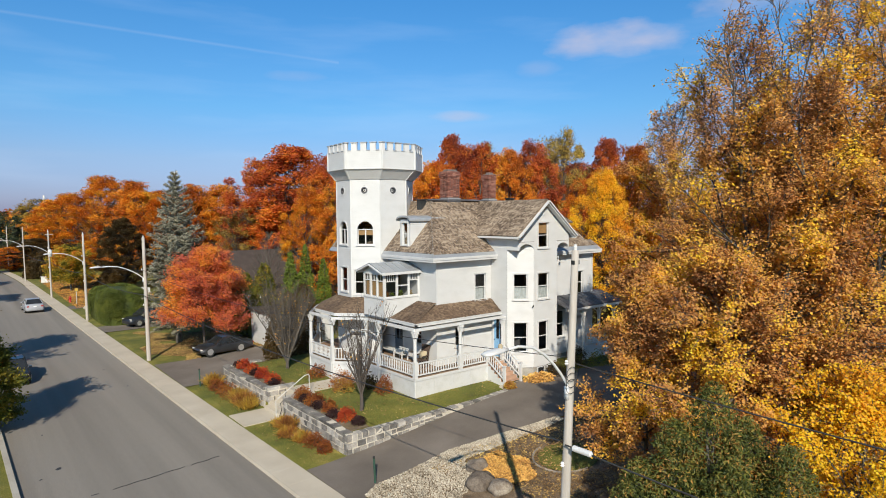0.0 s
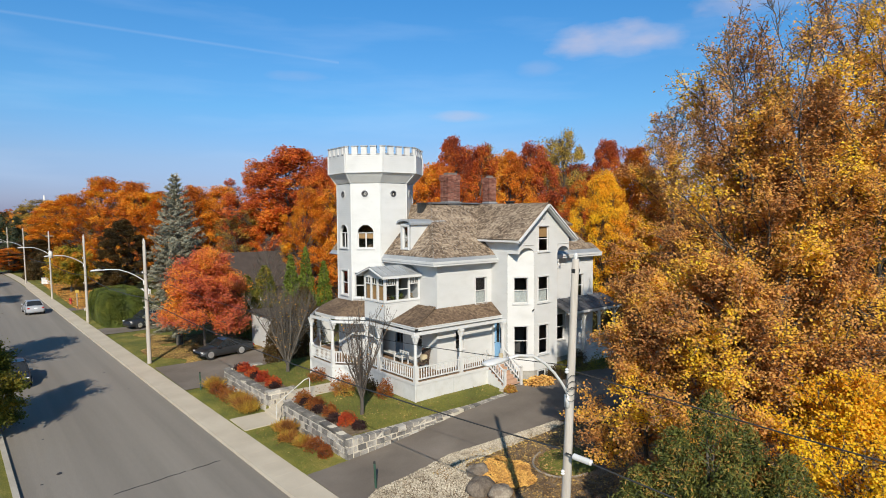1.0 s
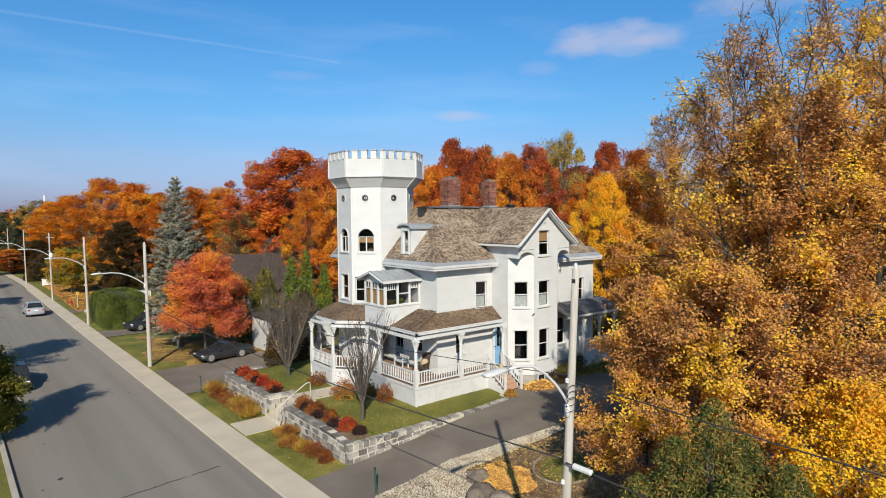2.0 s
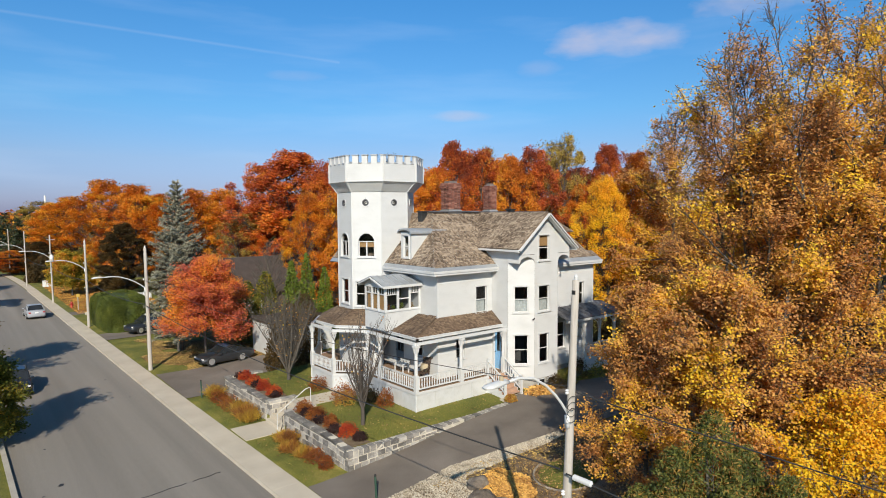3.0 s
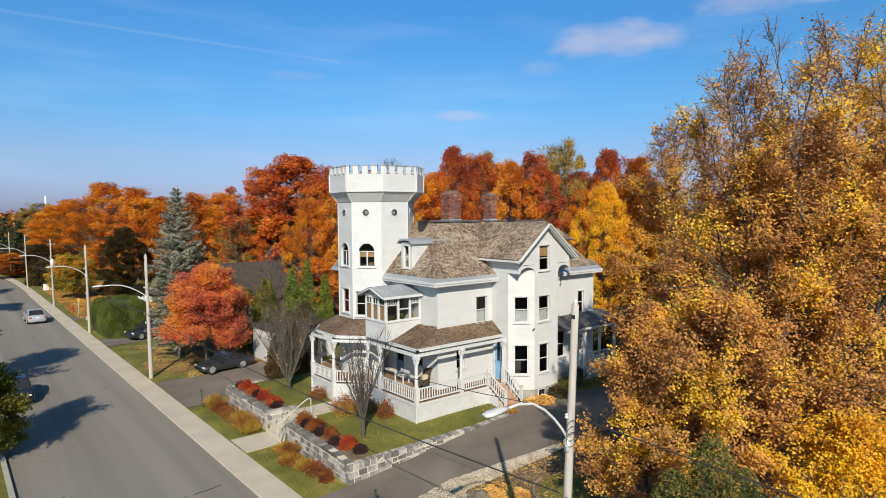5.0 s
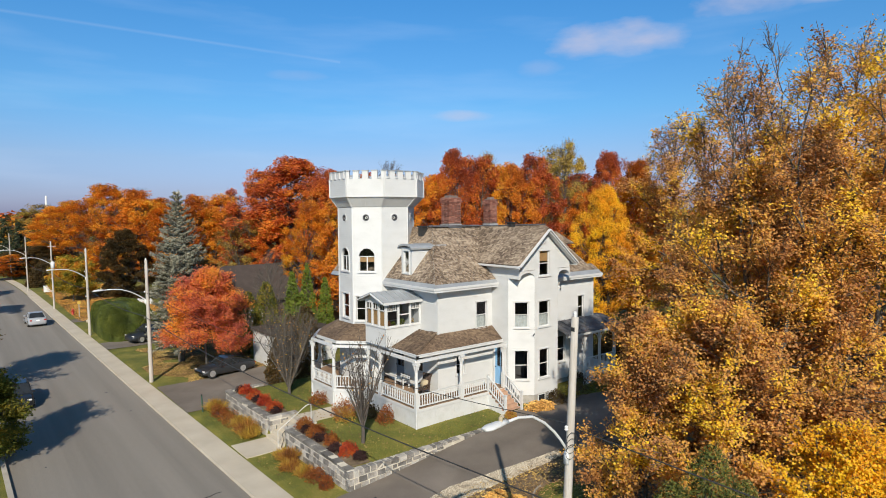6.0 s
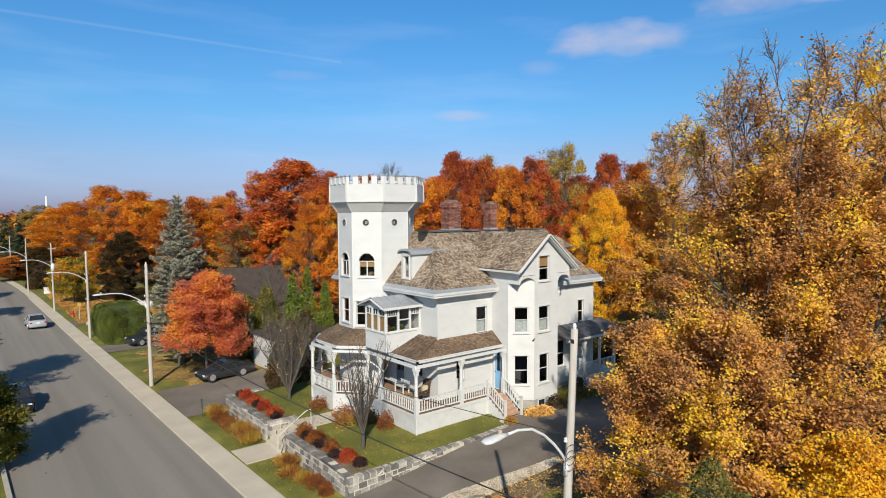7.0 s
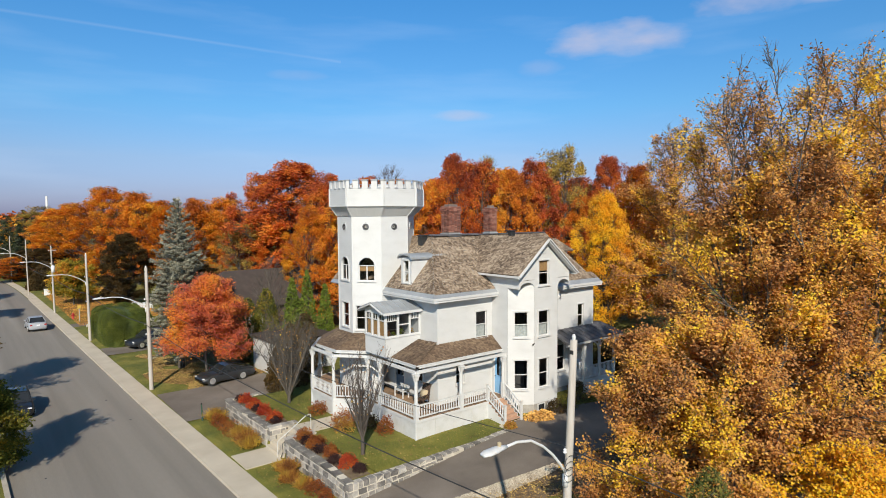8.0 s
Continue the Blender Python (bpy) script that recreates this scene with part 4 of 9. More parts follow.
def wing():
    chw, fr, che = Face((WX0, 24.28), (25.8, WY0)), Face((25.8, WY0), (27.83, WY0)), Face((27.83, WY0), (WX1, 24.4))
    side = Face((WX0, MY0), (WX0, 24.28))
    door = ("door", 0.66, FLOOR1 + 0.02, 1.0, 2.45)
    lapped_wall(house, side, 1.55, 9.5, (door,))
    lapped_wall(house, Face((WX0, 26.75), (WX0, MY0)), 8.3, 9.32, (), lambda z: (max(0.0, 26.75 - (25.05 + (z - 8.16) / 0.82)), 1.13), inner=False)
    porch_door(side, door, M["blue_door"], "light blue side door with a glazed upper half", 1.05)
    c1, c2 = ("sash", chw.length / 2, 2.52, 0.80, 1.72), ("sash", chw.length / 2, 5.58, 0.80, 1.50)
    lapped_wall(house, chw, 1.62, 8.85, (c1, c2))
    window(house, chw, c1)
    window(house, chw, c2, lace=True)
    f1, f2 = ("sash", 0.80, 2.52, 0.82, 1.72), ("sash", 0.80, 5.58, 0.92, 1.50)
    lapped_wall(house, fr, 1.62, 8.46, (f1, f2))
    window(house, fr, f1)
    window(house, fr, f2, lace=True)
    lapped_wall(house, che, 1.62, 8.75)
    lapped_wall(house, Face((WX1, 24.4), (WX1, MY0)), 1.5, 9.3)
    # gable over the chamfered corners
    g = Face((WX0, WY0), (WX1, WY0))
    apex_x, apex_z, slope = 26.62 - WX0, 11.25, 0.80
    g3 = ("sash", 26.62 - WX0 - 0.02, 8.56, 0.88, 1.46)

    def limits(z):
        if z < 8.9:
            return (1.25, 3.28)
        half = (apex_z - z) / slope
        return (max(0.0, apex_x - half), min(g.length, apex_x + half))
    lapped_wall(house, g, 8.46, apex_z, [g3], limits)
    window(house, g, g3, shade=0.62)
    bm = bmesh.new()
    g.box(bm, apex_x - 0.13, apex_x + 0.13, 10.42, 10.72, 0.0, 0.05)
    for k in range(4):
        g.box(bm, apex_x - 0.11, apex_x + 0.11, 10.45 + 0.065 * k, 10.48 + 0.065 * k, 0.05, 0.07)
    part("gable_vent", bm, M["trim"], house, "small louvred gable vent")
    # the overhang above each chamfered corner: an arched lower edge, coved back to the wall
    for (fc, s, u0, u1) in ((chw, 1, 0.0, 1.25), (che, -1, g.length, g.length - 1.07)):
        bm = bmesh.new()
        rim, back = [], []
        for k in range(13):
            t = k / 12
            arch = 8.44 + 0.36 * math.sqrt(max(0.0, 1 - (2 * t - 1) ** 2))
            rim.append(bm.verts.new(g.at(u0 + (u1 - u0) * t, arch, 0.02)))
            back.append(bm.verts.new(fc.at(fc.length * (t if s > 0 else 1 - t), arch + 0.05 * (1 - t), -0.02)))
        for k in range(12):
            bm.faces.new((rim[k], rim[k + 1], back[k + 1], back[k]))
        part("cove", bm, M["trim"], house, "arched white cove under the gable corner", True)
        bm = bmesh.new()
        lowest = [(u0 + (u1 - u0) * k / 12, 8.44 + 0.36 * math.sqrt(max(0.0, 1 - (k / 6 - 1) ** 2))) for k in range(13)]
        for (ua, za), (ub, zb) in zip(lowest, lowest[1:]):
            hexa(bm, [g.at(ua, za, 0.024), g.at(ub, zb, 0.024), g.at(ub, zb, -0.03), g.at(ua, za, -0.03),
                      g.at(ua, 8.92, 0.024), g.at(ub, 8.92, 0.024), g.at(ub, 8.92, -0.03), g.at(ua, 8.92, -0.03)])
        part("scallop", bm, M["trim"], house, "white board with an arched lower edge")
        ex = WX0 if s > 0 else WX1
        yb = 24.28 if s > 0 else 24.4
        bm = bmesh.new()
        hexa(bm, [(ex - 0.02 * s, WY0 + 0.01, 8.46), (ex + 0.04 * s, WY0 + 0.01, 8.46), (ex + 0.04 * s, yb, 8.46), (ex - 0.02 * s, yb, 8.46),
                  (ex - 0.02 * s, WY0 + 0.01, 9.6), (ex + 0.04 * s, WY0 + 0.01, 9.6), (ex + 0.04 * s, yb, 9.6), (ex - 0.02 * s, yb, 9.6)])
        part("return_board", bm, M["trim"], house, "white side of the overhanging gable corner")
    # roof of the wing
    ax, ay, az = 26.62, 23.02, 11.38
    lx, rx, ez = 24.12, 29.2, 9.30
    shingled(house, [(lx, 29.0, ez), (lx, ay, ez), (ax, ay, az), (ax, 29.0, az)], M["shingle"], 0.0, label="brown shingle slope of the gabled wing", seed=11)
    shingled(house, [(rx, ay, ez), (rx, 29.0, ez), (ax, 29.0, az), (ax, ay, az)], M["shingle"], 0.0, label="brown shingle slope of the gabled wing", seed=12)
    bm = bmesh.new()
    for ex in (lx, rx):
        beam(bm, (ex, ay - 0.03, ez - 0.11), (ax, ay - 0.03, az - 0.11), 0.07, 0.26, (0, 1, 0))
        beam(bm, (ex, ay + 0.1, ez - 0.2), (ax, ay + 0.1, az - 0.2), 0.3, 0.05, (0, 0, 1))
    part("bargeboard", bm, M["trim"], house, "white gable bargeboard")
    bm = bmesh.new()
    block(bm, lx - 0.02, lx + 0.06, ay, 26.45, ez - 0.16, ez - 0.05)
    eave = part("eave", bm, M["trim"], house, "white boxed eave")
    bm = bmesh.new()
    block(bm, lx + 0.06, WX0, WY0 + 0.02, 26.3, ez - 0.16, ez - 0.12)
    part("soffit", bm, M["trim"], eave)
    bm = bmesh.new()
    block(bm, rx - 0.1, rx + 0.02, ay, 26.45, ez - 0.24, ez - 0.05)
    part("eave", bm, M["trim"], house, "white boxed eave")
    # carved bracket at the far corner, and a curved fascia return
    bm = bmesh.new()
    pipe(bm, [(WX1 + 0.12, 24.30, 7.9), (WX1 + 0.10, 24.22, 7.6), (WX1 + 0.04, 24.3, 7.35), (WX1, 24.4, 7.2)], [0.09, 0.10, 0.07, 0.04], 8)
    part("bracket", bm, M["trim"], house)
    # basement lights under the wing
    for fc, u in ((fr, 0.6), (fr, 1.45)):
        bm = bmesh.new()
        fc.box(bm, u - 0.3, u + 0.3, 1.18, 1.58, -0.02, 0.03)
        p = part("window", bm, M["trim"], house, "small basement window")
        pane_of(p, fc, [(u - 0.25, 1.22), (u + 0.25, 1.22), (u + 0.25, 1.54), (u - 0.25, 1.54)], 0.034).data.materials[0] = M["car_glass"]


def octagon(r, c=TC):
    """Corners of the tower's plan, from the one west-north-west, anticlockwise as seen from above."""
    return [(c[0] + r * math.sin(radians(a)), c[1] + r * math.cos(radians(a))) for a in (295.5, 250.5, 205.5, 160.5, 115.5, 70.5, 25.5, -19.5)]


def tower():
    ring = octagon(TR)
    top = 12.66
    for k in range(8):
        f = Face(ring[k], ring[(k + 1) % 8])
        mid = f.length / 2
        ops = []
        if k in (0, 1, 2, 3):
            ops.append(("round", mid - 0.04, 11.78, 0.46, 0.46))
        if k in (0, 1):
            ops.append(("arch", mid - 0.02, 8.74, 0.98, 1.42))
        if k == 0:
            ops.append(("sash", mid, 5.85, 0.86, 1.5))
        if k == 1:
            ops.append(("sash", 0.50, 5.75, 0.60, 1.5))
        lapped_wall(house, f, 1.6 if k in (0, 1, 7) else 5.0, top, ops)
        for o in ops:
            window(house, f, o, shade=0.34 if o[0] == "arch" and k == 1 else 0.0, mullion=o[0] == "arch",
                   label="arched tower window with a half-round light" if o[0] == "arch" else "")
    for x, y in ring:
        bm = bmesh.new()
        lathe(bm, (x, y, 0), [(1.6, 0.035), (top, 0.035)], 6)
        part("corner_board", bm, M["trim"], house)
    # flared corbel and parapet
    wide = octagon(2.98, (20.86, 32.24))
    bm = bmesh.new()
    a = [bm.verts.new((x, y, top)) for x, y in octagon(TR + 0.05)]
    b = [bm.verts.new((x, y, 13.27)) for x, y in wide]
    for i in range(8):
        j = (i + 1) % 8
        bm.faces.new((a[i], a[j], b[j], b[i]))
        for t in (0.12, 0.24, 0.36, 0.48, 0.6, 0.72, 0.84):
            p, q = a[i].co.lerp(a[j].co, t), b[i].co.lerp(b[j].co, t)
            nrm = (a[j].co - a[i].co).cross(b[i].co - a[i].co).normalized()
            beam(bm, p + nrm * 0.002, q + nrm * 0.002, 0.015, 0.012, nrm)
        beam(bm, a[i].co, b[i].co, 0.09, 0.04)
    part("corbel", bm, M["trim"], house, "flared white board corbel")
    for k in range(8):
        f = Face(wide[k], wide[(k + 1) % 8])
        lapped_wall(house, f, 13.27, 14.30, inner=False)
        bm = bmesh.new()
        f.box(bm, 0, f.length, 13.27, 14.30, -0.14, 0.0)
        f.box(bm, -0.03, f.length + 0.03, 13.24, 13.30, -0.05, 0.04)
        for e in (0.0, f.length):
            f.box(bm, e - 0.05, e + 0.05, 13.30, 14.36, -0.03, 0.03)
        par = part("parapet", bm, M["trim"], house, "white boarded parapet")
        # merlons with grey caps
        n = 4
        pitch = f.length / n
        for i in range(n + 1):
            u0, u1 = i * pitch - 0.175, i * pitch + 0.175
            u0, u1 = max(u0, 0.0), min(u1, f.length)
            bm = bmesh.new()
            f.box(bm, u0, u1, 14.30, 14.76, -0.13, 0.012)
            part("merlon", bm, M["trim"], par)
            bm = bmesh.new()
            f.box(bm, u0 - 0.03, u1 + 0.03, 14.76, 14.82, -0.17, 0.05)
            part("cap", bm, M["roof_metal"], par, "grey metal cap")
            if i < n:
                bm = bmesh.new()
                f.box(bm, u1, (i + 1) * pitch - 0.175, 14.30, 14.35, -0.15, 0.045)
                part("cap", bm, M["roof_metal"], par, "grey metal cap")
    # Dark slabs added inside the tower to block daylight between storeys.
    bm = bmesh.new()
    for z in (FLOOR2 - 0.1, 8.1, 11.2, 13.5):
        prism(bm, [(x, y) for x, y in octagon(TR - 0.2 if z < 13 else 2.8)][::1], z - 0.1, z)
    part("inner_floor", bm, M["painted_dark_room"], house)
    bm = bmesh.new()
    lathe(bm, (20.9, 30.15, 9.05), [(0, 0.02), (0.05, 0.16), (0.22, 0.10), (0.32, 0.03)], 10)
    part("wall_lamp", bm, M["dark_metal"], house, "dark wall lantern")


def dormer():
    x0, y0, y1, zb, zt = 20.25, 27.78, 28.78, 8.50, 10.26
    f = Face((x0, y1), (x0, y0))
    op = ("sash", 0.50, 8.78, 0.52, 1.28)
    lapped_wall(house, f, zb, zt, (op,))
    window(house, f, op, casing=0.08)
    s = Face((x0, y0), (22.6, y0))
    lapped_wall(house, s, zb - 0.2, zt - 0.05, (), lambda z: (0.0, max(0.0, (z - 8.47) / 1.11 + 0.05)), inner=False)
    lapped_wall(house, Face((22.6, y1), (x0, y1)), zb - 0.2, zt - 0.05, (), lambda z: (2.35 - max(0.0, (z - 8.47) / 1.11 + 0.05), 2.35), inner=False)
    bm = bmesh.new()
    n, cy = 10, (y0 + y1) / 2
    rows = []
    for x in (x0 - 0.18, 22.75):
        row = []
        for k in range(n + 1):
            a = math.pi * k / n
            row.append((x, cy - math.cos(a) * (0.66), zt + 0.22 * math.sin(a)))
        rows.append([bm.verts.new(p) for p in row] + [bm.verts.new((x, p[1], p[2] - 0.10)) for p in row[::-1]])
    m = len(rows[0])
    for i in range(m):
        bm.faces.new((rows[0][i], rows[0][(i + 1) % m], rows[1][(i + 1) % m], rows[1][i]))
    bm.faces.new(rows[0])
    bm.faces.new(rows[1][::-1])
    bmesh.ops.recalc_face_normals(bm, faces=bm.faces[:])
    part("dormer_roof", bm, M["roof_metal"], house, "curved grey metal dormer roof")


def sunroom():
    x0, x1, y0, y1 = 18.02, MX0, 27.2, 29.25
    base, sill, head, top = 4.9, 5.98, 7.22, 7.36
    front, side, back = Face((x0, y1), (x0, y0)), Face((x0, y0), (x1, y0)), Face((x1, y1), (x0, y1))
    for f in (front, side, back):
        lapped_wall(house, f, base, sill - 0.06)
        bm = bmesh.new()
        f.box(bm, -0.04, f.length + 0.04, sill - 0.07, sill, -0.10, 0.06)
        part("window_sill", bm, M["trim"], house)
        bm = bmesh.new()
        f.box(bm, 0, f.length, head, top, -0.10, 0.02)
        part("window_head", bm, M["trim"], house)
    lapped_wall(house, back, sill, top)

    def lights(f, edges, kinds):
        win = None
        for e in edges:
            bm = bmesh.new()
            f.box(bm, max(0, e - 0.06), min(f.length, e + 0.06), sill, head, -0.08, 0.03)
            if win is None:
                win = part("window", bm, M["trim"], house, "white sunroom glazing")
            else:
                part("mullion", bm, M["trim"], win)
        for (a, b), kind in zip(zip(edges, edges[1:]), kinds):
            a, b = a + 0.05, b - 0.05
            bm = bmesh.new()
            if kind == "grid":
                zt = head - 0.38
                f.box(bm, a, b, zt, zt + 0.04, -0.06, 0.0)
                k = 5
                for i in range(1, k):
                    u = a + (b - a) * i / k
                    f.box(bm, u - 0.018, u + 0.018, zt + 0.04, head, -0.05, -0.01)
            elif kind == "blind":
                f.box(bm, a, b, head - 0.36, head - 0.31, -0.06, 0.0)
                f.box(bm, (a + b) / 2 - 0.015, (a + b) / 2 + 0.015, head - 0.31, head, -0.05, -0.01)
            else:
                f.box(bm, a, b, (sill + head) / 2 - 0.03, (sill + head) / 2 + 0.03, -0.06, 0.0)
            part("glazing_bar", bm, M["trim"], win)
            bm = bmesh.new()
            f.box(bm, a, b, sill, sill + 0.05, -0.06, 0.0)
            part("bottom_rail", bm, M["trim"], win)
            pane_of(win, f, [(a, sill), (b, sill), (b, head), (a, head)], -0.035)
            if kind == "blind":
                bm = bmesh.new()
                f.box(bm, a + 0.02, b - 0.02, sill + 0.05, head - 0.37, -0.09, -0.08)
                part("blind", bm, M["blind"], win, "tan roller blind drawn down")
    lights(front, [0.06, 0.70, 1.36, front.length - 0.02], ["blind", "blind", "blind"])
    lights(side, [0.06, 0.86, 1.66, side.length - 0.06], ["grid", "sash", "grid"])
    # roof: low gable with its ridge running back into the house
    cy = (y0 + y1) / 2
    e, rz = 7.42, 7.86
    for s in (-1, 1):
        ey = cy + s * (1.02 + 0.26)
        c = [(x0 - 0.28, ey, e), (x1 + 0.1, ey, e + 0.0), (x1 + 0.1, cy, rz), (x0 - 0.28, cy, rz)]
        metal_plane(house, c, M["roof_metal"], 0.5, label="grey sheet-metal sunroom roof")
    bm = bmesh.new()
    for s in (-1, 1):
        ey = cy + s * (1.02 + 0.26)
        beam(bm, (x0 - 0.28, ey, e - 0.10), (x1, ey, e - 0.10), 0.06, 0.14)
        beam(bm, (x0 - 0.30, ey, e - 0.08), (x0 - 0.30, cy, rz - 0.08), 0.05, 0.15, (1, 0, 0))
    hexa(bm, [(x0 - 0.02, y0, top), (x0 + 0.05, y0, top), (x0 + 0.05, y1, top), (x0 - 0.02, y1, top),
              (x0 - 0.02, cy - 0.05, rz - 0.06), (x0 + 0.05, cy - 0.05, rz - 0.06), (x0 + 0.05, cy + 0.05, rz - 0.06), (x0 - 0.02, cy + 0.05, rz - 0.06)])
    block(bm, x0, x1, y0, y1, top, top + 0.04)
    part("eave", bm, M["trim"], house, "white sunroom eave and gable board")
    # Sunroom floor slab in the same painted room shade.
    bm = bmesh.new()
    block(bm, x0 + 0.1, x1, y0 + 0.1, y1 - 0.1, 5.1, 5.2)
    part("inner_floor", bm, M["painted_dark_room"], house)
    bm = bmesh.new()
    block(bm, x0 + 0.15, x1 - 0.1, y0 + 0.14, y0 + 0.62, 5.2, 5.95)
    part("plant_shelf", bm, M["trim"], house, "white shelf inside the sunroom")


def chimneys():
    """Two brick stacks, every brick a piece of its own on the two sides in view, with a corbelled top."""
    bm = bmesh.new()
    block(bm, -0.105, 0.105, -0.05, 0.05, -0.033, 0.033)
    first = None
    for (cx, cy, w, d, z0, z1) in ((24.5, 29.3, 0.98, 0.78, 11.0, 13.27), (27.95, 29.3, 0.66, 0.6, 11.0, 13.22)):
        core = bmesh.new()
        block(core, cx - w / 2 + 0.02, cx + w / 2 - 0.02, cy - d / 2 + 0.02, cy + d / 2 - 0.02, z0, z1 - 0.02)
        block(core, cx - w / 2 + 0.15, cx + w / 2 - 0.15, cy - d / 2 + 0.15, cy + d / 2 - 0.15, z1 - 0.02, z1 + 0.1)
        stack = part("chimney", core, M["dark_mortar"], house, "red brick chimney with a corbelled top")
        flash = bmesh.new()
        block(flash, cx - w / 2 - 0.05, cx + w / 2 + 0.05, cy - d / 2 - 0.05, cy + d / 2 + 0.05, z0 - 0.1, z0 + 0.55)
        part("flashing", flash, M["roof_metal"], stack)
        rows = int((z1 - z0) / 0.077)
        for r in range(8, rows):
            z = z0 + r * 0.077 + 0.04
            grow = 0.0 if r < rows - 5 else (0.03, 0.06, 0.06, 0.04, 0.02)[r - rows + 5]
            for (a, b, turn) in (((cx - w / 2 - grow, cy - d / 2 - grow), (cx + w / 2 + grow, cy - d / 2 - grow), 0), ((cx - w / 2 - grow, cy + d / 2 + grow), (cx - w / 2 - grow, cy - d / 2 - grow), 90)):
                length = math.dist(a, b)
                n = max(1, round(length / 0.225))
                for i in range(n):
                    t = (i + (0.5 if r % 2 else 0.28)) / n
                    if t > 0.97:
                        continue
                    x, y = a[0] + (b[0] - a[0]) * t, a[1] + (b[1] - a[1]) * t
                    ox, oy = (0, 0.045) if turn == 0 else (0.045, 0)
                    if first is None:
                        first = part("brick", bm, M["brick"], stack)
                        ob = first
                    else:
                        ob = new("brick", first.data)
                    ob.parent = stack
                    ob.matrix_basis = pose(x + ox, y + oy, z, 0, 0, turn)


main_block()
main_roof()
wing()
tower()
dormer()
sunroom()


# ---- the porch round the tower ----
PORCH = [(WX0 - 0.06, 24.42), (18.02, 24.42), (18.02, 29.15), (16.62, 30.62), (16.62, 33.3), (18.3, 35.6), (20.4, 36.3)]
INNER = [(WX0 - 0.06, MY0), (MX0, MY0), (MX0, 30.2), (19.8, 30.25), (18.55, 31.5), (18.55, 33.3), (19.8, 34.55), (20.4, 34.6)]


def grown(points, d):
    """The porch line pushed outwards by d."""
    out = []
    for i, p in enumerate(points):
        a = Vector(points[max(i - 1, 0)])
        b = Vector(points[min(i + 1, len(points) - 1)])
        p = Vector(p)
        n1 = (p - a).normalized() if (p - a).length > 1e-6 else None
        n2 = (b - p).normalized() if (b - p).length > 1e-6 else None
        n1, n2 = n1 or n2, n2 or n1
        m1, m2 = Vector((-n1.y, n1.x)) * -1, Vector((-n2.y, n2.x)) * -1
        m = (m1 + m2).normalized()
        out.append(tuple(p + m * (d / max(0.3, m.dot(m1)))))
    return out


